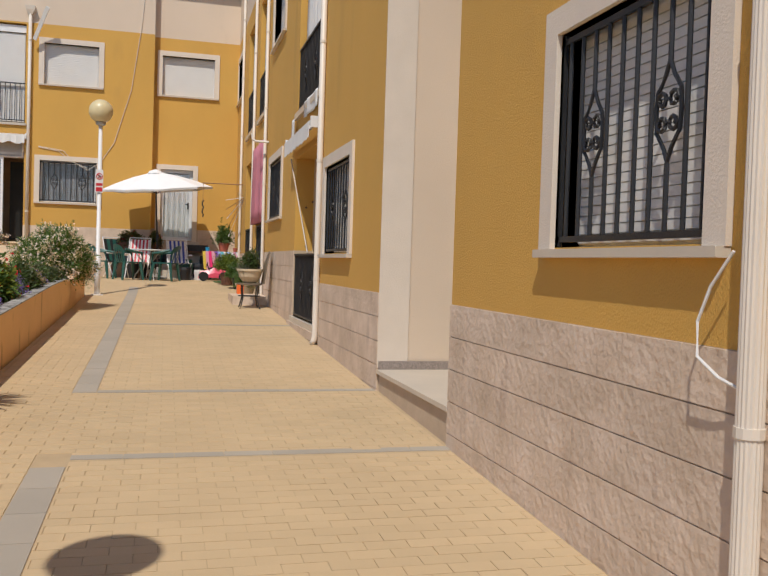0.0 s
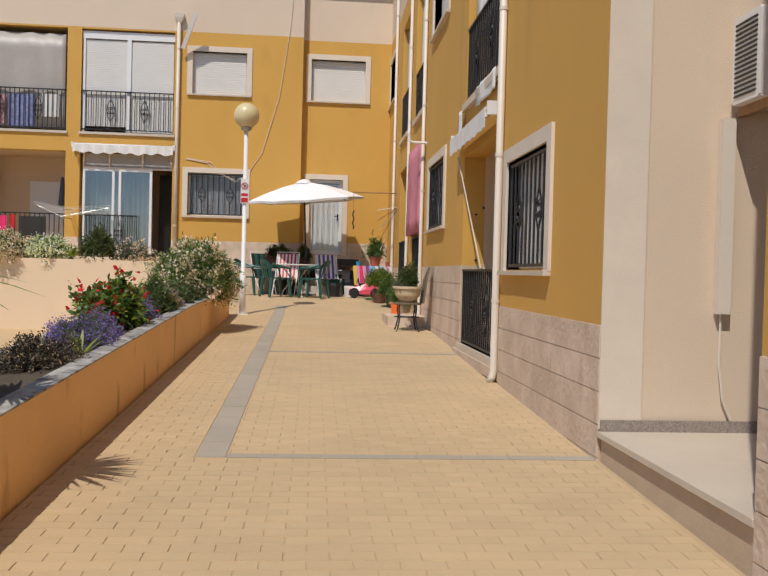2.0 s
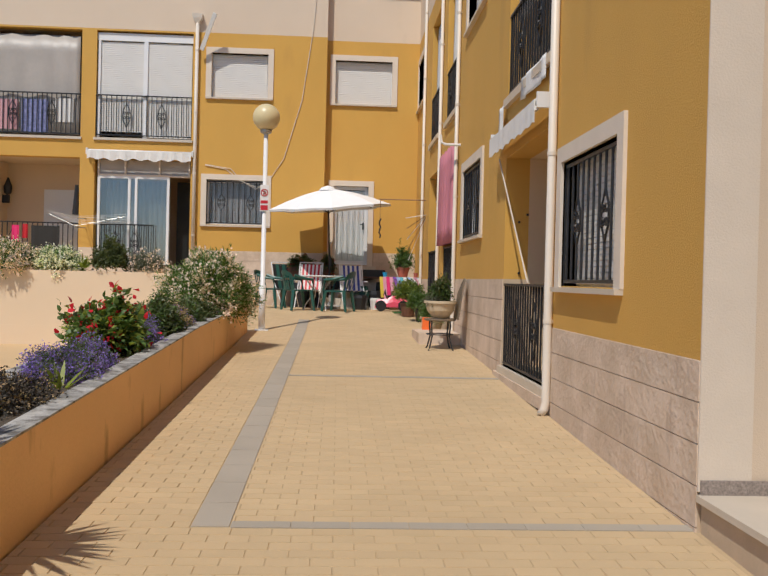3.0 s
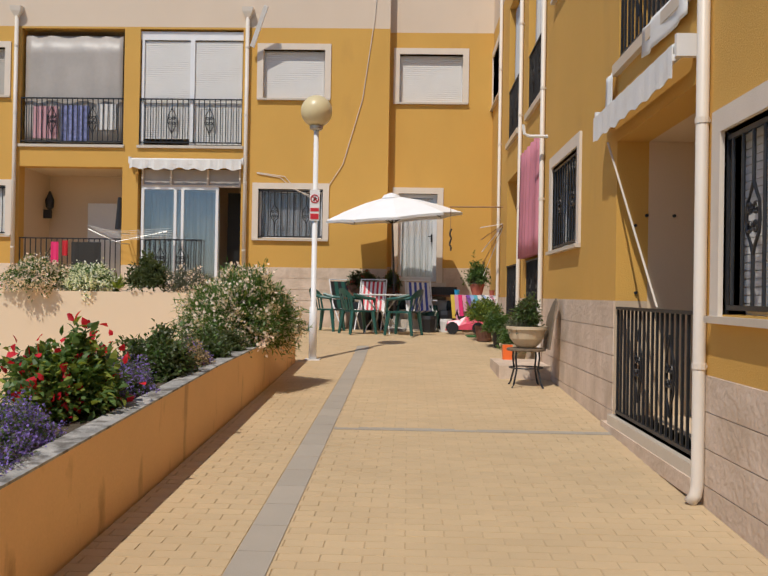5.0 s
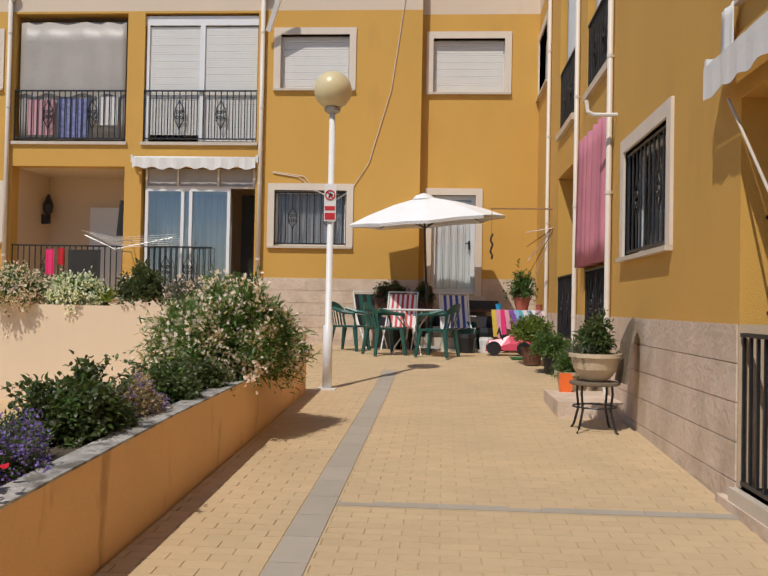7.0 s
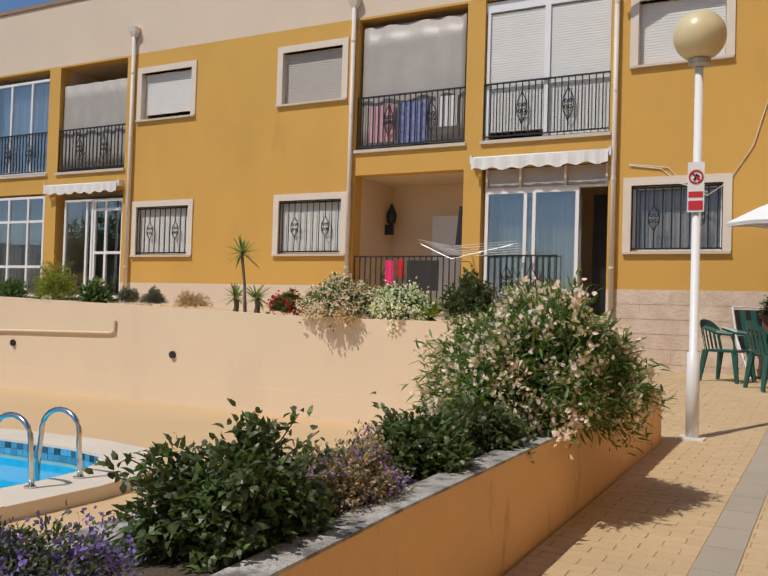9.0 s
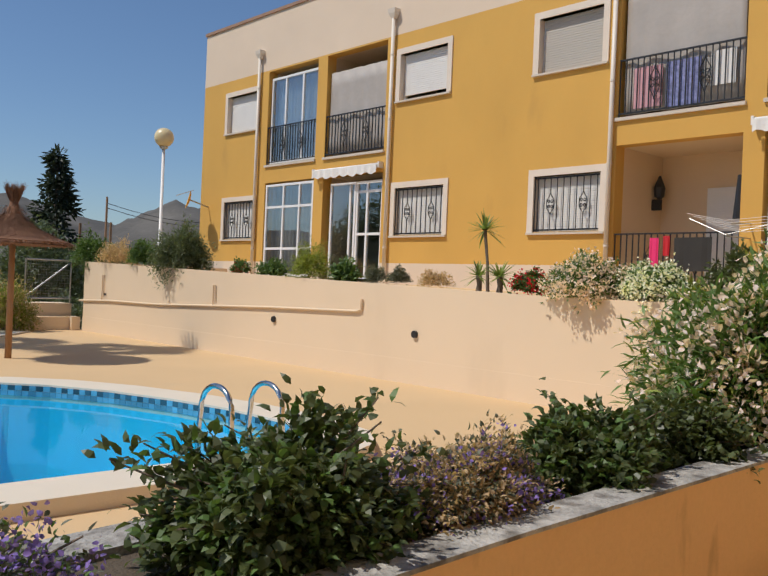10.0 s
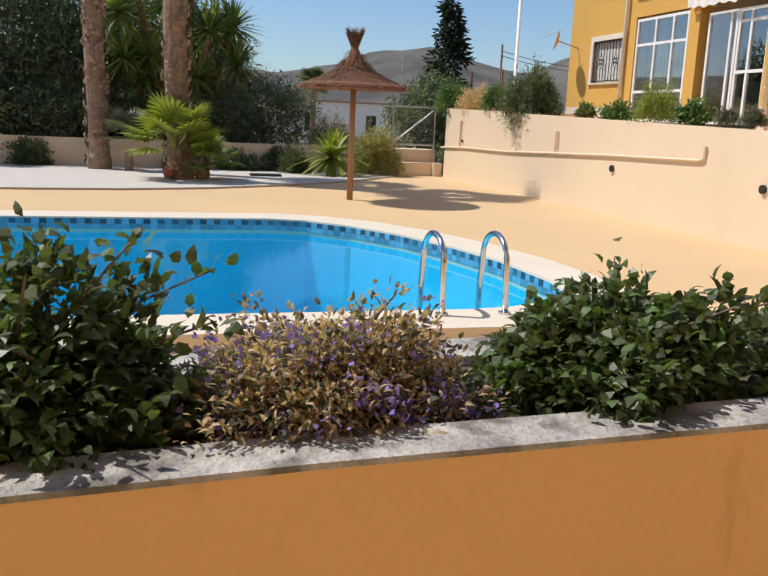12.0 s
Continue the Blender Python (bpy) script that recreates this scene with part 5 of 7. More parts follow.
# straw parasol
PXY = (-14.12, 15.40)
t = thing("straw_parasol", (*PXY, DECK_Z), "heather thatched parasol on a wooden pole beside the pool", "parasol")
bm = bmesh.new()
tube(bm, [(*PXY, DECK_Z), (*PXY, 2.45)], [0.055, 0.048], 12)
part("pole", bm, WOOD_POLE, t, "weathered wooden pole", True)
bm = bmesh.new()
prof = [(0.88 * a_, 2.20 + 0.80 * (b_ - 2.20)) for a_, b_ in [(1.02, 2.20), (1.04, 2.25), (0.74, 2.36), (0.38, 2.54), (0.15, 2.80), (0.08, 3.0), (0.075, 3.08), (0.07, 3.05), (0.15, 2.74), (0.38, 2.48), (0.7, 2.30), (1.0, 2.18)]]
lathe(bm, prof, (*PXY, 0), 40)
part("thatch", bm, THATCH, t, "thatched cone")
rnd = np.random.default_rng(5)
n = 5200
a, k = rnd.random(n) * 2 * math.pi, rnd.random(n) ** 0.7
rr = 0.08 + 0.94 * k
zz = 0.44 + 0.80 * np.interp(rr, [0.0, 0.08, 0.15, 0.38, 0.74, 1.04], [3.08, 3.0, 2.80, 2.54, 2.36, 2.22])
pos = np.stack([PXY[0] + np.cos(a) * rr * 0.88, PXY[1] + np.sin(a) * rr * 0.88, zz], 1)
way = np.stack([np.cos(a), np.sin(a), -0.35 + 0 * a], 1) + rnd.normal(size=(n, 3)) * 0.16
leaf_mesh("twigs", pos, way, np.stack([0 * a, 0 * a, 1 + 0 * a], 1) + rnd.normal(size=(n, 3)) * 0.1, 0.14, 0.012, THATCH, t, "loose ends of the thatch", 0.6, rnd)
n = 500
a = rnd.random(n) * 2 * math.pi
pos = np.stack([PXY[0] + np.cos(a) * 0.06, PXY[1] + np.sin(a) * 0.06, 2.86 + rnd.random(n) * 0.05], 1)
way = np.stack([np.cos(a) * 0.3, np.sin(a) * 0.3, 1 + 0 * a], 1) + rnd.normal(size=(n, 3)) * 0.06
leaf_mesh("plume", pos, way, rnd.normal(size=(n, 3)), 0.27, 0.012, THATCH, t, "brush-like plume on top", 0.5, rnd)

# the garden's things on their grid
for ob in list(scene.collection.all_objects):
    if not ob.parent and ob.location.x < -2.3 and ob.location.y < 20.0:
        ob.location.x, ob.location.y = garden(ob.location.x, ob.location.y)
# distance: hills, houses, poles
def hill(name, az0, az1, heights, dist, depth, mat, seed):
    rnd = random.Random(seed)
    bm = bmesh.new()
    n, m = 90, 8
    rows = []
    for i in range(n + 1):
        az = radians(az0 + (az1 - az0) * i / n)
        h = float(np.interp(math.degrees(az), heights[0], heights[1]))
        col = []
        for j in range(m + 1):
            s = j / m
            rr = dist + depth * s
            z = -2 + (math.tan(radians(h)) * rr + 3.5) * (1 - (1 - s) ** 1.8) * (1 + 0.10 * noise.noise(Vector((i * 0.21, s * 3, seed)))) + 2.2 * noise.noise(Vector((i * 0.7, s * 6, seed))) * s
            if j == m:
                z *= 0.98
            col.append(bm.verts.new((-math.sin(az) * rr, math.cos(az) * rr, z if j else -2.5)))
        rows.append(col)
    for a, b in zip(rows, rows[1:]):
        for j in range(m):
            bm.faces.new((a[j], a[j + 1], b[j + 1], b[j]))
    return solid(name, bm, mat, "dry scrub-covered hill in the distance", kind="structure", smooth=True)


hill("backdrop", 40, 130, ([40, 60, 64, 68, 71, 74, 77, 82, 90, 130], [3.6, 3.2, 3.0, 3.9, 5.0, 4.4, 3.4, 2.9, 3.2, 3.6]), 520, 260, HILL, 3)
hill("backdrop", 30, 68, ([30, 45, 56, 60.5, 63, 65.5, 68], [3.0, 4.2, 4.7, 5.0, 3.8, 2.6, 0.6]), 300, 160, HILL, 5)


def house(label, x, y, w, d, h, mat, roof, n=2):
    t = thing("house", (x, y, -1.9), label, "house")
    bm = boxbm(x - d / 2, x + d / 2, y - w / 2, y + w / 2, -1.9, -1.9 + h)
    part("wall", bm, mat, t)
    bm = bmesh.new()
    prism(bm, [(x - d / 2 - 0.3, y - w / 2 - 0.3), (x + d / 2 + 0.3, y - w / 2 - 0.3), (x + d / 2 + 0.3, y + w / 2 + 0.3), (x - d / 2 - 0.3, y + w / 2 + 0.3)], -1.9 + h, lambda a, b: -1.9 + h + 0.15 + (0.6 if abs(a - x) < 0.1 else 0))
    part("roof", bm, roof, t, "brown tiled roof" if roof is ROOF else "flat white roof")
    for i in range(n):
        yy = y - w / 2 + w * (i + 0.5) / n
        # solid near-black boxes, the unlit look of the windows is in their colour
        part("window", boxbm(x + d / 2 - 0.05, x + d / 2 + 0.02, yy - 0.5, yy + 0.5, -1.9 + h * 0.45, -1.9 + h * 0.78), DARK, t, "dark window")
    return t


house("white house with brown roof beyond the garden", -85, 30, 12, 8, 5.0, WHITE, ROOF, 2)
house("low house with brown tiled roof", -55, 40.5, 9, 7, 3.6, CREAM, ROOF, 1)
house("white house in the distance", -90, 18, 14, 8, 5.5, WHITE, ROOF, 3)


def conifer(label, foot, height, r, seed):
    rnd = np.random.default_rng(seed)
    t = thing("conifer", foot, label, "tree")
    bm = bmesh.new()
    tube(bm, [foot, (foot[0], foot[1], foot[2] + height)], [0.28, 0.03], 8)
    part("trunk", bm, BARK2, t)
    p, w = [], []
    for i in range(95):
        k = (i + rnd.random()) / 95
        z = foot[2] + height * (0.12 + 0.86 * k)
        rr = r * (1 - k) ** 0.75 * (0.55 + 0.65 * rnd.random()) + 0.18
        a = rnd.random() * 6.28
        for s in np.linspace(0.1, 1, 46):
            q = rnd.normal(size=3) * 0.13 * (1.2 - 0.5 * s)
            p.append((foot[0] + math.cos(a) * rr * s + q[0], foot[1] + math.sin(a) * rr * s + q[1], z - 0.22 * rr * s * s + q[2]))
            w.append((math.cos(a) + q[0] * 4, math.sin(a) + q[1] * 4, -0.3 + q[2] * 5))
    leaf_mesh("needles", np.array(p), np.array(w), rnd.normal(size=(len(p), 3)), 0.34, 0.12, LEAF_CYPRESS, t, "", 0.2, rnd)


conifer("tall ragged dark conifer beyond the garden", (-43.3, 27.4, -1.9), 9.9, 1.9, 7)
tree("green tree beyond the gate", (-40, 25.2, -1.9), 2.6, 2.0, (2.2, 1.9, 1.9), 200, 30, (0.22, 0.09), LEAF_TREE, 121, 0.12)
tree("green tree beyond the gate", (-39, 27.8, -1.9), 2.2, 1.4, (2.0, 2.6, 1.5), 200, 30, (0.22, 0.09), LEAF_TREE, 122, 0.12)
t = thing("palm_tree", (-60, 23.4, -1.9), "small distant fan palm tree", "palm tree")
trunk("trunk", (-60, 23.4, -1.9), 5.6, 0.2, BARK, t, False, 123)
fan_palm(t, (-60, 23.4, 3.9), 40, 0.8, 0.7, LEAF_TREE, 124, -0.4)
for i in range(7):
    tree("dusty bushes along the road", (-36 - 2.0 * (i % 3), 12.0 + 2.3 * i, -1.9), 1.2, -0.3, (1.3, 1.6, 1.2), 90, 26, (0.2, 0.08), LEAF_GREY if i % 2 else LEAF_TREE, 130 + i, 0.07, "bush")
for x, y, h, arm in ((-52, 34.0, 8.6, False), (-46, 31.6, 6.6, False), (-75, 34.2, 9.0, True), (-60, 53.0, 11.0, True), (-58, 47.0, 8.2, False), (-44, 29.0, 6.3, False)):
    t = thing("street_lamp" if arm else "utility_pole", (x, y, -1.9), "thin street lamp by the road" if arm else "thin concrete pole by the road", "street lamp" if arm else "pole")
    bm = bmesh.new()
    tube(bm, [(x, y, -1.9), (x, y, -1.9 + h)], [0.10, 0.07], 8)
    part("pole", bm, GALV if arm else WOOD_POLE, t)
    if arm:
        part("lamp_head", boxbm(x - 0.2, x + 0.2, y - 0.15, y + 1.0, -1.9 + h, -1.9 + h + 0.14), GALV, t)
bm = bmesh.new()
for z, dz in ((6.3, 0.0), (5.9, 0.1)):
    tube(bm, [(-52 - 6 * k, 34 + 13 * k, z - 1.6 * k * (1 - k) * 1.2 + dz) for k in np.linspace(0, 1, 8)], 0.02, 4, False)
solid("cable", bm, BLACK_PLASTIC, "power lines between the poles", "cable", "", at=(-52, 34, 6))


# lamps with a globe
def globe_lamp(x, y, z, h, label, sign=False):
    t = thing("street_lamp", (x, y, z), label, "street lamp")
    bm = bmesh.new()
    tube(bm, [(x, y, z), (x, y, z + 0.75), (x, y, z + 0.76), (x, y, z + h)], [0.056, 0.056, 0.039, 0.035], 16)
    part("post", bm, WHITE, t, "white painted steel post", True)
    part("base_plate", boxbm(x - 0.11, x + 0.11, y - 0.11, y + 0.11, z - 0.004, z + 0.012), WHITE, t)
    bm = bmesh.new()
    lathe(bm, [(0.05, 0), (0.09, 0.02), (0.10, 0.06), (0.07, 0.08)], (x, y, z + h - 0.03), 16)
    part("collar", bm, GALV, t)
    bm = bmesh.new()
    r = 0.225
    lathe(bm, [(max(0.004, r * math.sin(a)), r * (1 - math.cos(a))) for a in np.linspace(0.42, math.pi - 0.001, 18)], (x, y, z + h + 0.02), 32)
    part("globe", bm, GLOBE, t, "yellowed cream plastic globe", True)
    return t


lp = globe_lamp(-1.155, 17.6, floor_z(17.6), 3.30, "white globe lamp post with a sign beside the walk")
globe_lamp(-1.22, 1.85, floor_z(1.85), 3.30, "white globe lamp post beside the walk")
globe_lamp(-18.3, 20.24, 1.8, 2.98, "white globe lamp post on the terrace")
sg = part("sign", boxbm(-1.155 - 0.07, -1.155 + 0.07, 17.545, 17.549, 2.76, 3.20), WHITE, lp, "small white sign with a red ring and bars")
bm = bmesh.new()
ringp = [(-1.155 + 0.055 * math.cos(a), 17.541, 3.07 + 0.055 * math.sin(a)) for a in np.linspace(0, 2 * math.pi, 25)]
tube(bm, ringp, 0.008, 5, False)
tube(bm, [(-1.155 - 0.038, 17.541, 3.11), (-1.155 + 0.038, 17.541, 3.03)], 0.008, 5)
box(bm, -1.215, -1.095, 17.54, 17.545, 2.89, 2.94)
box(bm, -1.215, -1.095, 17.54, 17.545, 2.78, 2.86)
part("print", bm, RED, sg, "red ring and bars")
bm = bmesh.new()
tube(bm, [(-1.17, 17.543, 3.04), (-1.15, 17.543, 3.09), (-1.13, 17.543, 3.07)], 0.012, 5)
part("print", bm, BLACK_PLASTIC, sg, "small black shape inside the ring")

# pool ladder
LX, LY, LZ = -0.13, 0.18, -0.09
t = thing("pool_ladder", (-5.3, 14.2, 0.5), "curved stainless steel pool ladder", "ladder")
for y in (13.96, 14.42):
    bm = bmesh.new()
    pts = [(-5.20, y, 0.50)] + [(-5.45 + (0.22 + 0.02 * math.sin(a)) * math.cos(a), y, 0.82 + 0.21 * math.sin(a)) for a in np.linspace(-0.1, math.pi, 14)] + [(-5.70, y, 0.62), (-5.70, y, -0.5)]
    tube(bm, pts, 0.021, 12)
    part("rail", bm, STEEL, t, "polished curved rail", True)
    bm = bmesh.new()
    tube(bm, [(-5.22, y, 0.501), (-5.22, y, 0.515)], 0.045, 16)
    part("flange", bm, STEEL, t)
for z in (0.1, -0.2):
    part("tread", boxbm(-5.74, -5.66, 13.96, 14.42, z, z + 0.03), STEEL, t)
t.location += Vector((LX, LY, LZ))
# pipes and drains on the retaining wall
bm = bmesh.new()
tube(bm, [(-21.2, RY - 0.03, 1.06), (-19.5, RY - 0.03, 1.12), (-17, RY - 0.03, 1.14), (-14.6, RY - 0.03, 1.22), (-12.7, RY - 0.03, 1.28), (-10.30, RY - 0.03, 1.33), (-10.21, RY - 0.03, 1.36), (-10.2, RY - 0.03, 1.53)], 0.022, 8)
tube(bm, [(-19.87, RY - 0.025, 1.13), (-19.87, RY - 0.025, 1.74), (-19.79, RY - 0.025, 1.74), (-19.79, RY - 0.025, 1.20)], 0.014, 6)
tube(bm, [(-14.72, RY - 0.025, 1.24), (-14.72, RY - 0.025, 1.63), (-14.64, RY - 0.025, 1.63), (-14.64, RY - 0.025, 1.28)], 0.014, 6)
solid("wall_pipe", bm, RETAIN, "overpainted water pipe along the wall", "pipe", "", at=(-15, RY, 1.1))
for x, z in ((-8.98, 1.05), (-12.62, 1.07), (-19.7, 1.27)):
    bm = bmesh.new()
    tube(bm, [(x, RY - 0.04, z), (x, RY + 0.01, z)], 0.055 if x > -19 else 0.03, 16)
    solid("drain_pipe", bm, BLACK_PLASTIC, "dark drain outlet in the wall", "drain", "", at=(x, RY, z))


# ---- furniture of the corner ----
def plastic_chair(x, y, z, turn, label):
    t = thing("garden_chair", (x, y, z), label, "chair", "green chairs round the table")
    R = Matrix.Rotation(radians(turn), 4, "Z")

    def M(bm):
        for v in bm.verts:
            v.co = R @ v.co + Vector((x, y, z))
        return bm
    bm = boxbm(-0.23, 0.23, -0.22, 0.22, 0.40, 0.43)
    bmesh.ops.bevel(bm, geom=bm.edges[:], offset=0.02, segments=2)
    part("seat", M(bm), GREEN_PLASTIC, t)
    for sx, sy in ((-1, -1), (1, -1), (-1, 1), (1, 1)):
        bm = bmesh.new()
        tube(bm, [(sx * 0.21, sy * 0.20, 0.42), (sx * 0.25, sy * 0.26, 0.0)], [0.042, 0.026], 6)
        part("leg", M(bm), GREEN_PLASTIC, t)
    def curved(a, lo, hi, inset=0.0):
        """A point of the curved back at an angle and two heights."""
        return [(math.sin(a) * (0.25 + inset), 0.15 + 0.10 * math.cos(a) + 0.22 * (zz - 0.42), zz) for zz in (lo, hi)]

    bm = bmesh.new()
    angles = [(i / 12 - 0.5) * 2.5 for i in range(13)]
    rows_ = []
    for a in angles:
        crest = 0.83 - 0.13 * abs(a / 1.25) ** 2.2
        rows_.append([bm.verts.new(p) for inset in (0.0, 0.022) for p in curved(a, crest - 0.10, crest, inset)])
    for p, q in zip(rows_, rows_[1:]):
        for i0, i1 in ((0, 1), (1, 3), (3, 2), (2, 0)):
            bm.faces.new((p[i0], p[i1], q[i1], q[i0]))
    for q in (rows_[0], rows_[-1]):
        bm.faces.new((q[0], q[1], q[3], q[2]))
    back = part("backrest", M(bm), GREEN_PLASTIC, t)
    for i in range(7):
        a0, a1 = -1.16 + i * 0.345, -1.16 + i * 0.345 + (0.24 if i in (0, 6) else 0.17)
        bm = bmesh.new()
        v = [bm.verts.new(p) for a in (a0, a1) for inset in (0.004, 0.018) for p in curved(a, 0.43, 0.75 - 0.10 * abs((a0 + a1) / 2.5) ** 2, inset)]
        for f in ((0, 1, 3, 2), (4, 5, 7, 6), (0, 1, 5, 4), (2, 3, 7, 6), (0, 2, 6, 4), (1, 3, 7, 5)):
            bm.faces.new([v[q] for q in f])
        part("slat", M(bm), GREEN_PLASTIC, back)
    for s in (-1, 1):
        bm = bmesh.new()
        tube(bm, [(s * 0.24, 0.2, 0.72), (s * 0.28, 0.0, 0.66), (s * 0.27, -0.20, 0.64), (s * 0.25, -0.23, 0.42)], [0.03, 0.036, 0.036, 0.028], 6)
        part("armrest", M(bm), GREEN_PLASTIC, t)
    return t


plastic_chair(-1.38, 22.0, 1.0, 70, "dark green plastic garden chair beside the table")
plastic_chair(-0.72, 21.0, 1.0, 118, "dark green plastic garden chair with curved arms")
plastic_chair(0.12, 20.80, 1.0, -112, "green plastic garden chair turned to the table")
t = thing("round_table", (-0.30, 21.35, 1.0), "round white metal garden table with curved legs", "table")
bm = bmesh.new()
lathe(bm, [(0.50, 0.0), (0.52, 0.01), (0.52, 0.025), (0.50, 0.032)], (-0.30, 21.35, 1.70), 32)
part("tabletop", bm, WHITE, t)
for i in range(4):
    a = i * math.pi / 2 + 0.5
    bm = bmesh.new()
    tube(bm, [(-0.30 + math.cos(a) * r, 21.35 + math.sin(a) * r, 1.0 + z) for r, z in ((0.34, 0.0), (0.30, 0.12), (0.16, 0.30), (0.14, 0.45), (0.26, 0.60), (0.34, 0.69))], 0.014, 6)
    part("leg", bm, WHITE, t)


def striped_cloth(name, label, pts, width, ux, mats, parent=None, category="towel"):
    """A strip of cloth over a path of points, in coloured stripes across its width."""
    t = thing(name, pts[0], label, category) if parent is None else parent
    n = len(mats)
    for i, m in enumerate(mats):
        bm = bmesh.new()
        o0, o1 = Vector(ux) * width * (i / n - 0.5), Vector(ux) * width * ((i + 1) / n - 0.5)
        for lay in (0.0, -0.004):
            vs = [(bm.verts.new(Vector(p) + o0 + Vector((0, 0, lay))), bm.verts.new(Vector(p) + o1 + Vector((0, 0, lay)))) for p in pts]
            for a, b in zip(vs, vs[1:]):
                bm.faces.new((a[0], a[1], b[1], b[0]))
        part("stripe", bm, m, t)
    return t


def folding_chair(x, y, z, turn, mats, label):
    t = thing("folding_chair", (x, y, z), label, "chair")
    R = Matrix.Rotation(radians(turn), 3, "Z")

    def W(p):
        return R @ Vector(p) + Vector((x, y, z))
    for s in (-0.26, 0.26):
        for q in (((s, -0.28, 0.02), (s, 0.22, 0.62)), ((s, 0.26, 0.02), (s, -0.24, 0.42)), ((s, 0.10, 0.35), (s, 0.34, 1.02)), ((s, -0.25, 0.62), (s, 0.22, 0.62))):
            bm = bmesh.new()
            tube(bm, [W(p) for p in q], 0.012, 6)
            part("frame_tube", bm, ALU, t)
    bm = bmesh.new()
    tube(bm, [W((-0.26, 0.34, 1.02)), W((0.26, 0.34, 1.02))], 0.012, 6)
    part("frame_tube", bm, ALU, t)
    striped_cloth("", "", [W(p) for p in ((0, -0.24, 0.42), (0, 0.05, 0.38), (0, 0.12, 0.42), (0, 0.33, 0.98))], 0.48, tuple(R @ Vector((1, 0, 0))), mats, t)
    return t


BW = [BLUE_CLOTH if i % 2 else WHITE_CLOTH for i in range(9)]
RW = [RED if i % 2 else WHITE_CLOTH for i in range(11)]
folding_chair(0.45, 22.4, 1.0, 12, BW, "folding beach chair with blue and white stripes")
folding_chair(-0.55, 22.3, 1.0, -8, RW, "folding chair with red and white striped towel")
folding_chair(-1.05, 22.9, 1.0, 30, [BLACK_PLASTIC, GREEN_PLASTIC] * 3, "dark folded garden chair by the wall")

UC = (-0.15, 22.45)
APEX = Vector((-0.17, 22.45, 3.70))
RIM = [Vector(p) for p in ((-1.46, 22.3, 3.17), (-0.98, 23.38, 3.23), (-0.10, 23.50, 3.29), (0.86, 23.38, 3.38), (1.25, 22.5, 3.39), (0.84, 21.62, 3.30), (-0.05, 21.42, 3.18), (-0.86, 21.55, 3.13))]
UMBRELLA = material("white_umbrella_fabric", (0.86, 0.86, 0.86), 0.8, 0.04, 3, 60, 0.05)
t = thing("garden_umbrella", (*UC, 1.0), "large white garden umbrella on a dark pole", "umbrella")
bm = bmesh.new()
tube(bm, [(-0.06, 22.45, 1.05), (-0.11, 22.45, 2.3), APEX - Vector((0, 0, 0.03))], [0.026, 0.021, 0.019], 10)
part("pole", bm, material("dark_metal_pole", (0.03, 0.022, 0.02), 0.4, 0.1, 8, 60, 0.02), t)
bm = bmesh.new()
tube(bm, [(-0.075, 22.45, 1.95), (-0.08, 22.45, 2.12)], 0.036, 10)
part("crank_box", bm, BLACK_PLASTIC, t)
bm = bmesh.new()
lathe(bm, [(0.24, 0), (0.24, 0.05), (0.06, 0.09), (0.04, 0.30)], (-0.06, 22.45, 1.0), 20)
part("umbrella_base", bm, CEMENT, t)
bm = bmesh.new()
for lay in (0.0, 0.006):
    down = Vector((0, 0, -lay))
    rings_ = []
    for k in (0.09, 0.4, 0.72, 1.0):
        one = []
        for i in range(8):
            p, q = RIM[i], RIM[(i + 1) % 8]
            sag = Vector((0, 0, 0.05 * math.sin(k * math.pi)))
            one.append(bm.verts.new(APEX.lerp(p, k) + sag + down))
            one.append(bm.verts.new(APEX.lerp((p + q) / 2, k * (1 - 0.03 * k)) + sag - Vector((0, 0, 0.03 * k * (1 - k))) + down))
        rings_.append(one)
    for p, q in zip(rings_, rings_[1:]):
        for i in range(16):
            bm.faces.new((p[i], p[(i + 1) % 16], q[(i + 1) % 16], q[i]))
    drop = [bm.verts.new(v.co + Vector((0, 0, -0.045))) for v in rings_[-1]]
    for i in range(16):
        bm.faces.new((rings_[-1][i], rings_[-1][(i + 1) % 16], drop[(i + 1) % 16], drop[i]))
part("canopy", bm, UMBRELLA, t, "white fabric canopy")
bm = bmesh.new()
lathe(bm, [(0.20, -0.06), (0.16, 0.0), (0.05, 0.045), (0.02, 0.055)], APEX, 16)
part("vent_cap", bm, UMBRELLA, t)
for p in RIM:
    bm = bmesh.new()
    tube(bm, [APEX - Vector((0, 0, 0.05)), APEX.lerp(p, 0.5) + Vector((0, 0, 0.02)), APEX.lerp(p, 0.985) - Vector((0, 0, 0.016))], 0.008, 5)
    part("rib", bm, IRON, t)
    bm = bmesh.new()
    tube(bm, [(APEX.x + 0.03, APEX.y, 3.14), APEX.lerp(p, 0.5) + Vector((0, 0, 0.01))], 0.007, 5)
    part("strut", bm, IRON, t)

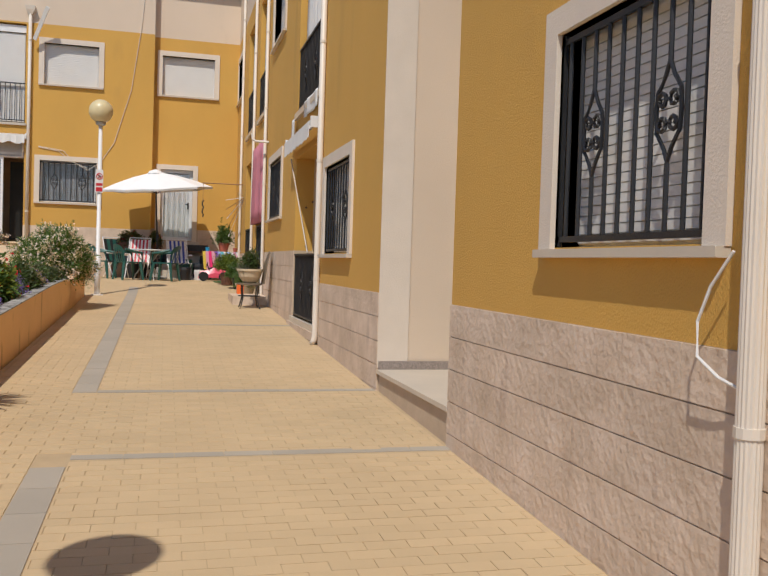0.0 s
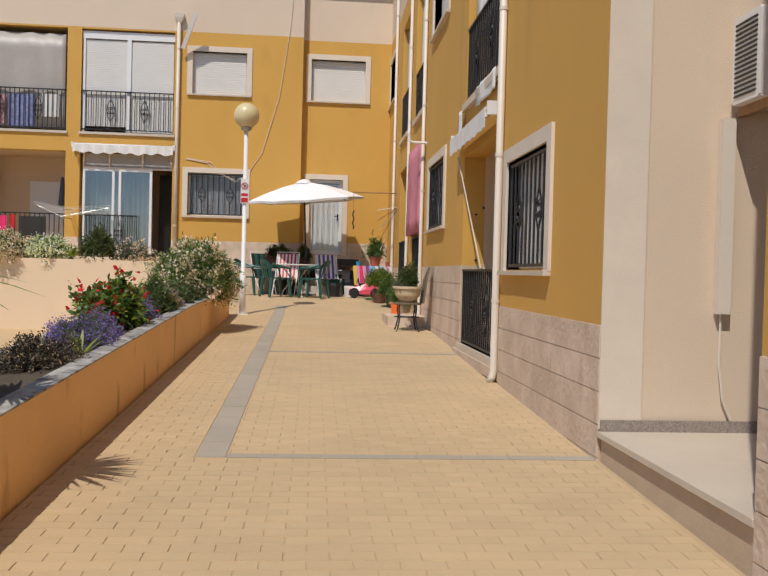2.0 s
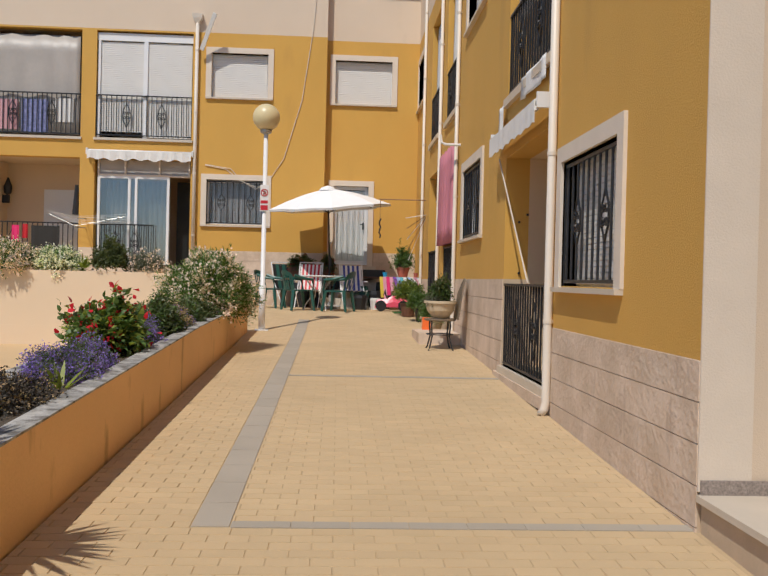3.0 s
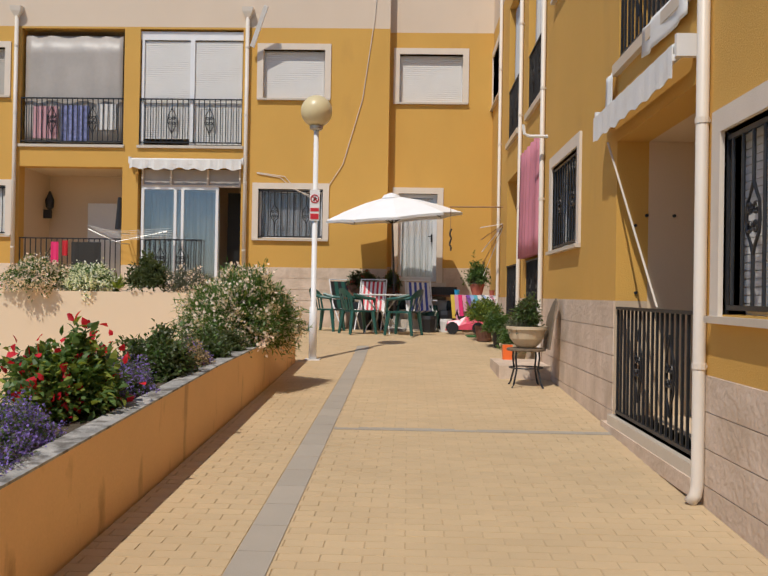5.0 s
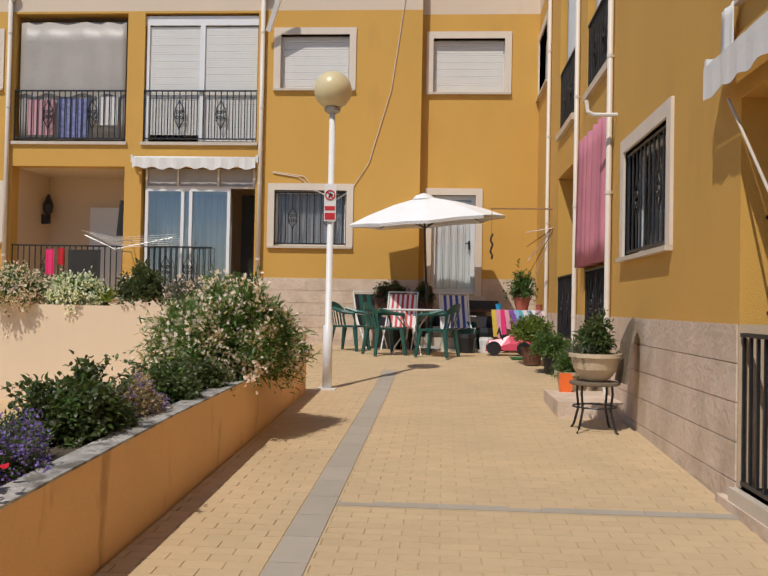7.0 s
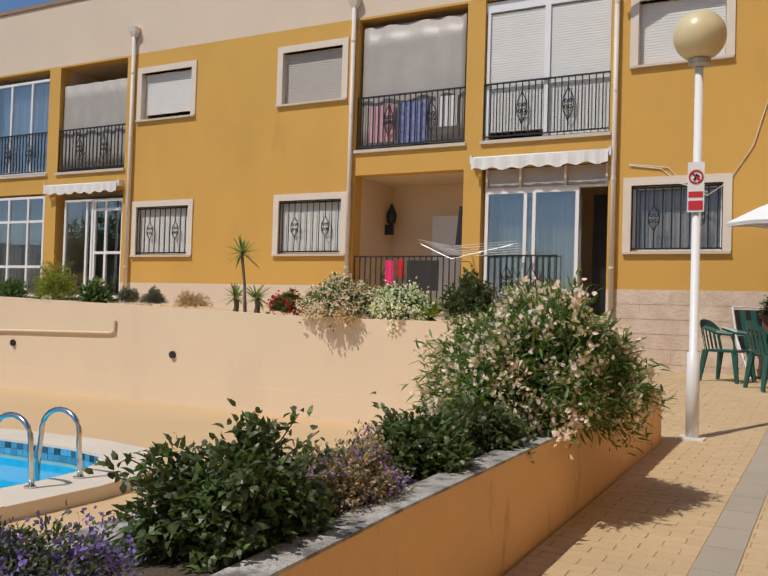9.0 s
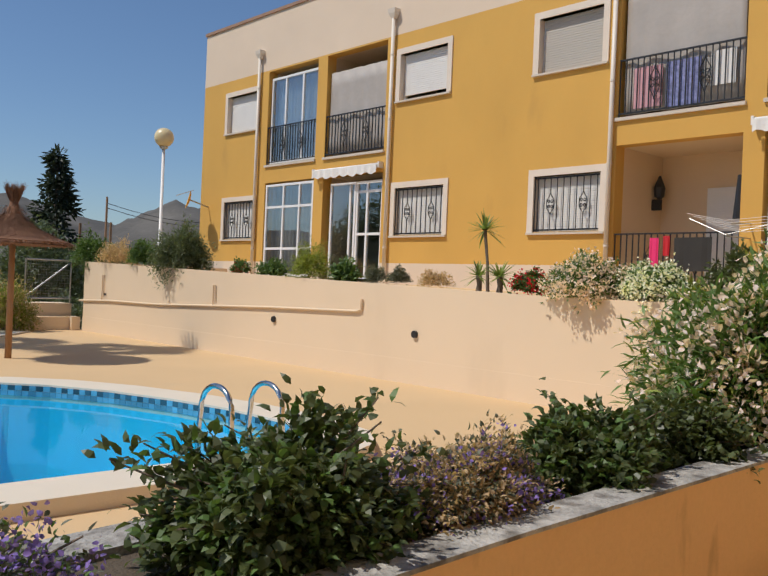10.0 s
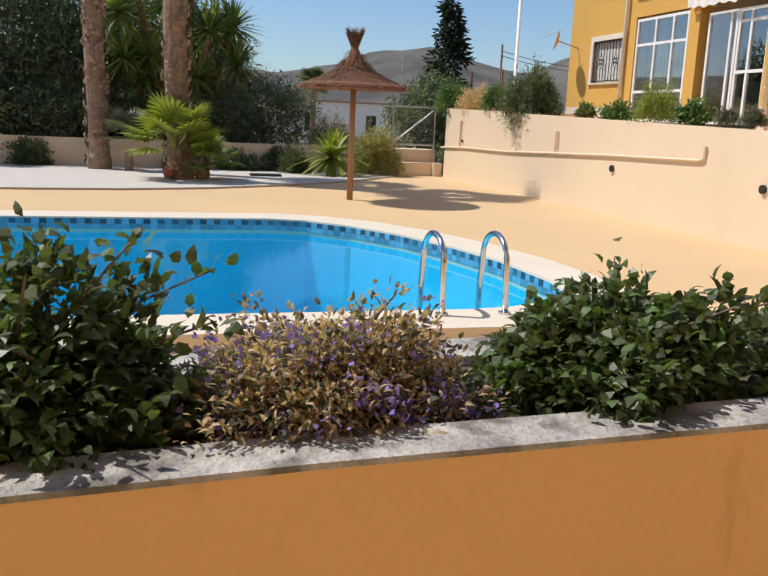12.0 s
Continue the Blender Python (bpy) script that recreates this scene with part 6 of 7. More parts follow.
# draped table with a potted bush
t = thing("side_table", (1.5, 22.55, 1.0), "table under a brightly striped cloth", "table")
part("tabletop", boxbm(1.08, 1.90, 22.2, 22.9, 1.70, 1.73), BROWN_WOOD, t)
for sx, sy in ((1.12, 22.25), (1.86, 22.25), (1.12, 22.85), (1.86, 22.85)):
    part("leg", boxbm(sx - 0.02, sx + 0.02, sy - 0.02, sy + 0.02, 1.0, 1.70), BROWN_WOOD, t)
cl = thing("tablecloth", (1.5, 22.5, 1.735), "white cloth with rainbow stripes over the table", "tablecloth")
part("cloth_top", boxbm(1.06, 1.93, 22.18, 22.92, 1.735, 1.742), WHITE_CLOTH, cl)
PALE_PINK, PALE_BLUE = material("pale_pink_stripe", (0.72, 0.34, 0.44), 0.85), material("pale_blue_stripe", (0.30, 0.42, 0.66), 0.85)
RB = [YELLOW_CLOTH, PALE_PINK, MAGENTA, PALE_PINK, PURPLE_CLOTH, PALE_BLUE, CYAN_CLOTH, WHITE_CLOTH, PALE_BLUE, WHITE_CLOTH, PALE_PINK, WHITE_CLOTH]
for i, m in enumerate(RB):
    bm = bmesh.new()
    x0, x1 = 1.02 + i * 0.074, 1.094 + i * 0.074
    for dy in (0.0, 0.004):
        rows_ = []
        for k in range(6):
            f_ = k / 5
            lo = 0.46 - 0.032 * i + 0.06 * math.sin(i * 1.3)
            rows_.append([bm.verts.new((x + 0.10 * f_ - 0.06 * f_ * (i < 4), 22.17 + dy - 0.05 * f_ + 0.018 * math.sin(9 * x * 3 + 3) * f_, 1.742 - lo * f_)) for x in (x0, (x0 + x1) / 2, x1)])
        for a, b in zip(rows_, rows_[1:]):
            for q in (0, 1):
                bm.faces.new((a[q], a[q + 1], b[q + 1], b[q]))
    part("cloth_stripe", bm, m, cl)


def pot(name, label, x, y, z, r0, r1, h, mat, category="pot"):
    bm = bmesh.new()
    lathe(bm, [(r0, 0), (r1 * 0.98, h * 0.86), (r1 * 1.05, h * 0.88), (r1 * 1.05, h), (r1 * 0.92, h), (r1 * 0.88, h * 0.86), (0.01, h * 0.84)], (x, y, z), 24)
    return solid(name, bm, mat, label, category, "", smooth=False, at=(x, y, z))


pot("flower_pot", "terracotta pot with a green bush in it", 1.56, 22.45, 1.742, 0.10, 0.145, 0.22, TERRACOTTA)
shrub("small upright green bush in the terracotta pot", (1.56, 22.45, 1.92), (0.28, 0.28, 0.62), 200, 14, (0.045, 0.024), LEAF_MID, 201, hang=0.1)
for x in (1.15, 1.84):
    pot("flower_pot", "small pot on the cloth", x, 22.3, 1.742, 0.04, 0.055, 0.10, BLUE_PLASTIC if x < 1.2 else TERRACOTTA)
# bench, boxes and clutter under the wall
t = thing("bench", (-0.55, 23.25, 1.0), "low wooden bench carrying flower boxes", "bench")
part("seat", boxbm(-1.25, 0.0, 23.05, 23.5, 1.62, 1.66), BROWN_WOOD, t)
for x in (-1.2, -0.08):
    part("leg", boxbm(x - 0.03, x + 0.03, 23.1, 23.45, 1.0, 1.62), BROWN_WOOD, t)
for x0, x1, lab in ((-1.05, -0.45, "brown wooden flower box with red flowers"), (-0.3, 0.0, "terracotta flower box with trailing plant")):
    bm = boxbm(x0, x1, 23.1, 23.4, 1.66, 1.92)
    bmesh.ops.bevel(bm, geom=bm.edges[:], offset=0.01, segments=1)
    solid("flower_box", bm, BROWN_WOOD, lab, "flower box", "", at=(x0, 23.1, 1.66))
    shrub("low bushy flowers in the flower box", ((x0 + x1) / 2, 23.25, 1.88), ((x1 - x0) * 0.62, 0.25, 0.36), 340, 16, (0.042, 0.026), LEAF_DARK, 203 + int(x0 * 10), PETAL_RED, 0.1, 3, 0.02, hang=0.4)
t = thing("shelf", (0.85, 23.3, 1.0), "dark shelf crowded with pots below the wall", "shelf")
part("shelf_board", boxbm(0.45, 1.3, 23.05, 23.45, 1.70, 1.74), BROWN_WOOD, t)
part("shelf_board", boxbm(0.45, 1.3, 23.05, 23.45, 1.35, 1.38), BROWN_WOOD, t)
for x in (0.47, 1.25):
    part("leg", boxbm(x, x + 0.04, 23.05, 23.45, 1.0, 1.70), BROWN_WOOD, t)
bm = boxbm(0.5, 1.2, 23.1, 23.38, 1.74, 1.90)
solid("flower_box", bm, BLACK_PLASTIC, "long black flower box on the shelf", "flower box", "", at=(0.5, 23.1, 1.74))
for x, y, w, h, m, lab in ((0.60, 22.1, 0.34, 0.32, BLACK_PLASTIC, "grey bucket with things in it"), (0.66, 22.45, 0.30, 0.40, GREEN_PLASTIC, "dark green bag with things in it"), (0.95, 22.3, 0.26, 0.26, WHITE_CLOTH, "white plastic bag on the ground"), (1.15, 22.95, 0.36, 0.62, DARK, "dark box below the shelf"), (-0.75, 22.95, 0.44, 0.56, BLACK_PLASTIC, "dark crate below the bench"), (0.2, 23.2, 0.42, 0.66, DARK, "dark box against the wall"), (0.30, 22.9, 0.4, 0.34, STONE_POT, "beige sack by the table"), (0.95, 22.75, 0.4, 0.42, BLACK_PLASTIC, "black crate under the table"), (0.62, 22.75, 0.36, 0.52, GREEN_PLASTIC, "green bag on the boxes"), (-0.2, 23.0, 0.5, 0.5, DARK, "dark box under the bench")):
    bm = bmesh.new()
    lathe(bm, [(w * 0.42, 0), (w * 0.5, h * 0.8), (w * 0.46, h), (0.02, h * 0.96)], (x, y, 1.0), 9)
    solid("box" if m is DARK else "bucket", bm, m, lab, "container", "", at=(x, y, 1.0))

# toy car
t = thing("toy_car", (1.27, 21.6, 1.0), "pink plastic ride-on toy car", "toy car")
bm = bmesh.new()
sec = [(-0.36, 0.10, 0.22, 0.10), (-0.32, 0.24, 0.24, 0.15), (-0.12, 0.27, 0.24, 0.17), (0.02, 0.34, 0.23, 0.17), (0.2, 0.30, 0.24, 0.17), (0.33, 0.24, 0.24, 0.15), (0.37, 0.12, 0.22, 0.10)]
rg = []
for x, top, bot, hw in sec:
    rg.append([bm.verts.new((1.27 + x, 21.6 + yy, 1.0 + zz)) for yy, zz in ((-hw, 0.09), (-hw * 1.05, top * 0.6), (-hw * 0.7, top), (hw * 0.7, top), (hw * 1.05, top * 0.6), (hw, 0.09))])
for a, b in zip(rg, rg[1:]):
    for k in range(6):
        bm.faces.new((a[k], a[(k + 1) % 6], b[(k + 1) % 6], b[k]))
bm.faces.new(rg[0])
bm.faces.new(rg[-1])
part("body", bm, PINK_CAR, t)
for sx in (-0.24, 0.24):
    bm = bmesh.new()
    tube(bm, [(1.27 + sx, 21.6 - 0.185, 1.12), (1.27 + sx, 21.6 + 0.185, 1.12)], 0.115, 16)
    part("wheel_arch", bm, BLACK_PLASTIC, t, "dark wheel arch")
bm = bmesh.new()
tube(bm, [(1.17, 21.46, 1.27), (1.12, 21.48, 1.42), (1.12, 21.72, 1.42), (1.17, 21.74, 1.27)], 0.012, 6)
part("windscreen_frame", bm, BLACK_PLASTIC, t)
for sx in (-0.24, 0.24):
    for sy in (-0.17, 0.17):
        bm = bmesh.new()
        tube(bm, [(1.27 + sx, 21.6 + sy * 1.1 - 0.035, 1.09), (1.27 + sx, 21.6 + sy * 1.1 + 0.035, 1.09)], 0.092, 16)
        part("wheel", bm, BLACK_PLASTIC, t)
part("seat", boxbm(1.17, 1.37, 21.52, 21.68, 1.28, 1.34), BLACK_PLASTIC, t)
bm = bmesh.new()
tube(bm, [(1.11 + 0.02 * math.sin(a), 21.6 + 0.07 * math.cos(a), 1.40 + 0.06 * math.sin(a)) for a in np.linspace(0, 6.28, 13)], 0.01, 5, False)
part("steering_wheel", bm, BLACK_PLASTIC, t)
solid("turf_mat", boxbm(1.25, 1.65, 20.6, 21.1, 1.001, 1.012), TURF, "small mat of artificial turf", "mat", "", at=(1.4, 20.9, 1.0))

# pots beside the walk
bm = boxbm(1.32, 1.945, 15.95, 17.1, 0.55, 0.885)
solid("step", bm, STONE, "low stone clad step beside the wall", kind="structure")
zf = floor_z(19.3)
pot("flower_pot", "dark grey flower pot on a saucer", 1.70, 19.3, zf, 0.11, 0.145, 0.25, BLACK_PLASTIC)
shrub("bushy green plant in the grey pot", (1.66, 19.3, zf + 0.27), (0.32, 0.32, 0.30), 200, 14, (0.06, 0.02), LEAF_MID, 211, hang=0.15)
pot("flower_pot", "brown flower pot by the wall", 1.50, 20.1, 0.96, 0.12, 0.16, 0.26, BROWN_WOOD)
shrub("variegated yellow-green bush in a pot", (1.48, 20.1, 1.30), (0.36, 0.36, 0.42), 260, 14, (0.05, 0.022), LEAF_YELLOW, 212, hang=0.1, second=(LEAF_MID, 0.4))
pot("flower_pot", "cream stone pot on the step", 1.68, 17.4, floor_z(17.4), 0.12, 0.20, 0.30, STONE_POT)
shrub("fine-leaved green plant in the stone pot", (1.68, 17.4, 1.07), (0.26, 0.30, 0.34), 240, 14, (0.05, 0.012), LEAF_MID, 213, hang=0.6)
bm = boxbm(1.47, 1.60, 16.9, 17.03, 0.885, 1.08)
bmesh.ops.bevel(bm, geom=bm.edges[:], offset=0.015, segments=2)
solid("orange_bucket", bm, ORANGE_PLASTIC, "small orange plastic bucket on the step", "bucket", "", at=(1.53, 16.97, 0.885))

CX, CY, CZ = 1.56, 15.35, floor_z(15.3)
t = thing("metal_chair", (CX, CY, CZ), "rusty iron chair with woven back used as a plant stand", "chair")
bm = bmesh.new()
lathe(bm, [(0.20, 0.0), (0.225, 0.01), (0.225, 0.03), (0.20, 0.035)], (CX, CY, CZ + 0.41), 20)
part("seat", bm, RATTAN, t, "round woven seat")
for i in range(4):
    a = math.pi / 4 + i * math.pi / 2
    bm = bmesh.new()
    tube(bm, [(CX + math.cos(a) * r, CY + math.sin(a) * r, CZ + z) for r, z in ((0.25, 0.0), (0.22, 0.04), (0.17, 0.2), (0.19, 0.34), (0.18, 0.42))], 0.011, 6)
    part("leg", bm, IRON, t)
bm = bmesh.new()
tube(bm, [(CX + 0.19 * math.cos(a), CY + 0.19 * math.sin(a), CZ + 0.22) for a in np.linspace(0, 6.283, 17)], 0.008, 5, False)
part("brace", bm, IRON, t)
bm = bmesh.new()
outl = [(CX + 0.22, CY - 0.22, 0.44), (CX + 0.27, CY - 0.20, 0.80), (CX + 0.32, CY - 0.12, 0.98), (CX + 0.33, CY + 0.02, 1.02), (CX + 0.32, CY + 0.16, 0.96), (CX + 0.27, CY + 0.22, 0.8), (CX + 0.22, CY + 0.22, 0.44)]
v0 = [bm.verts.new((x, y, CZ + z)) for x, y, z in outl]
v1 = [bm.verts.new((x + 0.02, y, CZ + z)) for x, y, z in outl]
bm.faces.new(v0)
bm.faces.new(v1)
for i in range(len(v0)):
    j = (i + 1) % len(v0)
    bm.faces.new((v0[i], v0[j], v1[j], v1[i]))
part("backrest", bm, RATTAN, t, "woven rattan backrest")
bm = bmesh.new()
z0 = CZ + 0.445
lathe(bm, [(0.08, 0), (0.13, 0.03), (0.19, 0.11), (0.215, 0.21), (0.235, 0.215), (0.235, 0.25), (0.205, 0.25), (0.195, 0.21), (0.02, 0.20)], (CX, CY - 0.02, z0), 32)
solid("stone_bowl", bm, STONE_POT, "wide cream stone bowl standing on the chair", "planter", "", smooth=False, at=(CX, CY, z0))
shrub("tall leafy plant growing in the stone bowl", (CX, CY, z0 + 0.2), (0.18, 0.2, 0.50), 150, 16, (0.045, 0.02), LEAF_DARK, 214, hang=0.15, second=(LEAF_MID, 0.3))
shrub("trailing rosemary in the stone bowl", (CX - 0.08, CY - 0.05, z0 + 0.2), (0.20, 0.22, 0.14), 90, 12, (0.03, 0.01), LEAF_GREY, 215, hang=0.5)

# ---- facade odds and ends ----
t = solid("curtain", on("right", pleats(16.79, 18.50, 0.062, 2.30, 3.88, 0.055, 6)), PINK, "faded pink curtain hung across the second terrace", "curtain", "", smooth=True, at=(1.99, 17.6, 3.8))
bm = bmesh.new()
tube(bm, [at("right", 16.52, 0.0, 3.80), at("right", 16.52, 0.24, 3.80), at("right", 16.52, 0.30, 3.83), at("right", 16.52, 0.32, 3.95)], 0.022, 8)
solid("wall_bracket", bm, WHITE, "white bent pipe bracket on the wall", "bracket", "", at=at("right", 16.52, 0, 3.8))
t = thing("clothes_airer", (1.96, 21.6, 3.1), "old wall-mounted clothes airer with wires", "clothes airer")
for i in range(5):
    bm = bmesh.new()
    tube(bm, [at("right", 21.6, -0.03, 3.1), at("right", 21.4 + 0.12 * i, 0.45 - 0.03 * i, 3.0 - 0.22 * i)], 0.008, 5)
    part("arm", bm, WOOD_POLE if i % 2 else ALU, t)
bm = bmesh.new()
tube(bm, [at("right", 21.7, -0.03, 3.42), at("right", 21.75, 1.0, 3.42)], 0.014, 6)
tube(bm, [at("right", 21.75, 0.98, 3.42), at("right", 21.75, 0.98, 2.85)], 0.006, 5)
part("pole", bm, WOOD_POLE, t)
bm = bmesh.new()
tube(bm, [Vector(at("right", 21.75, 0.98, 3.0 - 0.06 * i)) + Vector((0.02 * math.cos(i * 2), 0, 0)) for i in range(8)], 0.018, 5)
solid("wind_chime", bm, BLACK_PLASTIC, "dark hanging ornament with beads", "ornament", "", at=at("right", 21.75, 0.98, 3.0))
# leaning pole in the terrace and screws on its wall
bm = bmesh.new()
tube(bm, [(1.87, 12.80, 3.05), (1.955, 11.60, 1.669)], 0.009, 8)
solid("awning_crank", bm, MARBLE, "long pale awning pole leaning in the terrace", "pole", "", at=at("right", 12.9, 0, 3.0))
for x, z in ((2.215, 2.44), (2.447, 2.44), (2.12, 2.353), (2.13, 1.78)):
    bm = bmesh.new()
    tube(bm, [(x, 12.82, z), (x, 12.85, z)], 0.014, 8)
    solid("wall_plug", bm, BLACK_PLASTIC, "dark fixing hole in the terrace wall", "fixing", "", at=(x, 12.83, z))
for y, z, r, h, m, lab in ((11.6, 0.74, 0.22, 0.35, BLUE_PLASTIC, "blue plastic tub on the terrace"), (11.9, 0.74, 0.16, 0.6, BLUE_PLASTIC, "tall blue container on the terrace"), (11.3, 1.45, 0.22, 0.40, PURPLE_CLOTH, "purple cloth bundle on a stand")):
    bm = bmesh.new()
    lathe(bm, [(r * 0.75, 0), (r, h * 0.9), (r * 1.05, h), (r * 0.9, h), (0.02, h * 0.9)], (2.75, y, z), 16)
    solid("tub", bm, m, lab, "container", "", at=(2.75, y, z))
solid("stand", boxbm(2.55, 2.95, 11.1, 11.5, 0.74, 1.45), BROWN_WOOD, "small stand on the terrace", "stand", "", at=(2.75, 11.3, 0.74))
# white cloths caught on the upper balcony
for y0, y1, z0, z1 in ((10.9, 11.9, 3.52, 3.74), (12.85, 13.05, 3.30, 3.66)):
    solid("white_cloth", on("right", pleats(y0, y1, 0.05, z0, z1, 0.012, 2)), CANVAS, "crumpled white plastic hanging from the balcony ledge", "cloth", "", smooth=True, at=at("right", y0, 0, z0))
bm = bmesh.new()
tube(bm, [(2.02, 10.82, 6.15), (2.02, 12.8, 6.15)], 0.015, 6)
solid("curtain_rail", bm, ALU, "curtain rail in the upper loggia", "rail", "", at=(2.0, 12, 6.1))
for a, b, c, d in ((10.85, 12.8, 4.6, 6.15), (16.92, 18.4, 5.2, 6.9), (19.44, 20.92, 4.7, 6.9)):
    solid("sun_curtain", on("right", pleats(a, b, -0.12, c, d, 0.03, 8)), CURTAIN if a > 19 else CANVAS, "pale curtain inside the upper loggia", "curtain", "", smooth=True, at=at("right", a, -0.1, c))

# left loggia: lantern, shutter, airer, cloth
bm = bmesh.new()
lathe(bm, [(0.02, 0), (0.09, 0.06), (0.11, 0.22), (0.06, 0.34), (0.02, 0.44)], (-8.15, 24.95, 3.55), 8)
box(bm, -8.279, -8.11, 24.91, 24.99, 3.36, 3.56)
solid("wall_lantern", bm, IRON, "black iron lantern on the loggia wall", "lantern", "", at=(-8.15, 24.95, 3.55))
s0 = thing("loggia_shutter", (-6.7, 25.2, 1.9), "cream roller shutter at the back of the loggia", "shutter", kind="structure")
shutter("back", -7.35, -6.1, 1.95, 3.75, -1.55, s0, SHUTTER)


t = thing("clothes_airer", (-5.75, 23.3, 2.85), "folding wall airer with white lines", "clothes airer")
bm = bmesh.new()
for k in range(6):
    tube(bm, [(-6.5 + 0.05 * k, 22.9 + 0.12 * k, 3.06 - 0.035 * k), (-5.85, 22.85 + 0.12 * k, 2.93 - 0.025 * k), (-4.75, 22.95 + 0.12 * k, 3.02 - 0.03 * k)], 0.0035, 4, False)
part("lines", bm, WHITE, t, "white drying lines", kind="stuff")
bm = bmesh.new()
tube(bm, [(-6.45, 22.9, 2.98), (-5.85, 22.85, 2.72), (-4.8, 22.95, 2.96)], 0.006, 6)
tube(bm, [(-5.85, 22.85, 2.70), (-5.85, 23.69, 2.72)], 0.012, 6)
tube(bm, [(-5.85, 23.0, 2.90), (-5.85, 23.69, 2.95)], 0.012, 6)
part("airer_frame", bm, GALV, t)
bm = bmesh.new()
tube(bm, [(-6.15, 23.9, 3.05), (-6.15, 23.9, 3.75)], [0.10, 0.04], 8)
solid("folded_parasol", bm, BLACK_PLASTIC, "dark folded parasol in the loggia", "parasol", "", at=(-6.15, 23.9, 3.0))
for x0, x1, z0, z1, m, lab in ((-7.55, -7.38, 2.25, 2.75, MAGENTA, "magenta cloth on the railing"), (-7.30, -7.18, 2.45, 2.78, RED, "red cloth on the railing"), (-7.10, -6.45, 2.2, 2.75, DARK, "dark blanket over the railing")):
    solid("laundry", on("back", pleats(x0, x1, 0.01, z0, z1, 0.008, 2)), m, lab, "laundry", "", at=at("back", x0, 0, z0))
# roof gutter strip light bracket and cables on the back facade
bm = boxbm(-0.045, 0.045, -0.03, 0.03, -0.45, 0.45)
m4 = Matrix.Translation((-3.05, 23.35, 7.35)) @ Matrix.Rotation(radians(24), 4, "Y") @ Matrix.Rotation(radians(20), 4, "X")
for v in bm.verts:
    v.co = m4 @ v.co
solid("flood_light", bm, WHITE, "long white lamp bracket on the facade", "lamp", "", at=(-3.05, 23.4, 7.35))
for lab, pts in (("thin cable hanging down the facade", [(-0.52, 8.9), (-0.62, 7.6), (-0.85, 5.9), (-1.25, 4.5), (-1.6, 3.95), (-1.9, 3.75), (-2.25, 3.95), (-2.5, 4.22), (-3.1, 4.30)]),
                 ("loose cable on the facade", [(-3.1, 4.28), (-2.6, 4.20), (-2.3, 3.95), (-1.9, 3.80)])):
    bm = bmesh.new()
    tube(bm, [at("back", u, 0.02, z) for u, z in pts], 0.009, 5)
    solid("cable", bm, PVC, lab, "cable", "", at=at("back", pts[0][0], 0, pts[0][1]))
# satellite dish
t = thing("satellite_dish", (-21.95, 23.5, 3.9), "tan satellite dish on the facade", "satellite dish")
bm = bmesh.new()
ce = Vector((-21.95, 23.05, 4.0))
ax = Vector((-0.42, -0.85, 0.25)).normalized()
u_ = ax.cross(Vector((0, 0, 1))).normalized()
w_ = ax.cross(u_)
prev = None
for r, dpt in ((0.01, 0), (0.15, 0.02), (0.28, 0.07)):
    rg = [bm.verts.new(ce + ax * dpt + (u_ * math.cos(k * math.pi / 10) + w_ * math.sin(k * math.pi / 10)) * r) for k in range(20)]
    if prev:
        for k in range(20):
            bm.faces.new((prev[k], prev[(k + 1) % 20], rg[(k + 1) % 20], rg[k]))
    prev = rg
part("dish", bm, OCHRE, t, "", True)
bm = bmesh.new()
tube(bm, [ce, (-21.95, 23.65, 3.85)], 0.02, 6)
tube(bm, [ce - w_ * 0.3, ce + ax * 0.42], 0.012, 6)
part("arm", bm, GALV, t)
# air conditioner in the entrance niche
AY = NICHE_Y[1]
t = thing("air_conditioner", (2.72, AY - 0.2, 2.68), "white air conditioning unit on wooden brackets", "air conditioner")
bm = boxbm(2.75, 3.52, AY - 0.40, AY - 0.06, 2.72, 3.27)
bmesh.ops.bevel(bm, geom=bm.edges[:], offset=0.015, segments=2)
part("casing", bm, WHITE, t)
for k in range(9):
    bm = bmesh.new()
    r = 0.03 + 0.022 * k
    tube(bm, [(3.12 + r * math.cos(a), AY - 0.41, 2.99 + r * math.sin(a)) for a in np.linspace(0, 6.283, 25)], 0.004, 4, False)
    part("fan_ring", bm, BLACK_PLASTIC, t)
for k in range(16):
    part("fin", boxbm(2.742, 2.75, AY - 0.36, AY - 0.10, 2.76 + k * 0.03, 2.772 + k * 0.03), BLACK_PLASTIC, t)
for x in (2.82, 3.37):
    part("bracket", boxbm(x, x + 0.05, AY - 0.42, AY - 0.013, 2.66, 2.72), WOOD_POLE, t, "wooden bracket")
bm = boxbm(2.70, 2.785, AY - 0.07, AY - 0.013, 1.38, 2.64)
solid("pipe_cover", bm, PVC, "cream cover over the refrigerant pipes", "pipe cover", "", at=(2.74, AY, 1.38))
bm = bmesh.new()
tube(bm, [(2.74, AY - 0.03, 1.38), (2.74, AY - 0.03, 1.05), (2.77, AY - 0.03, 0.82), (2.83, AY - 0.03, 0.69)], 0.008, 6)
solid("drain_hose", bm, PVC, "thin hose below the pipe cover", "hose", "", at=(2.74, AY, 1.2))
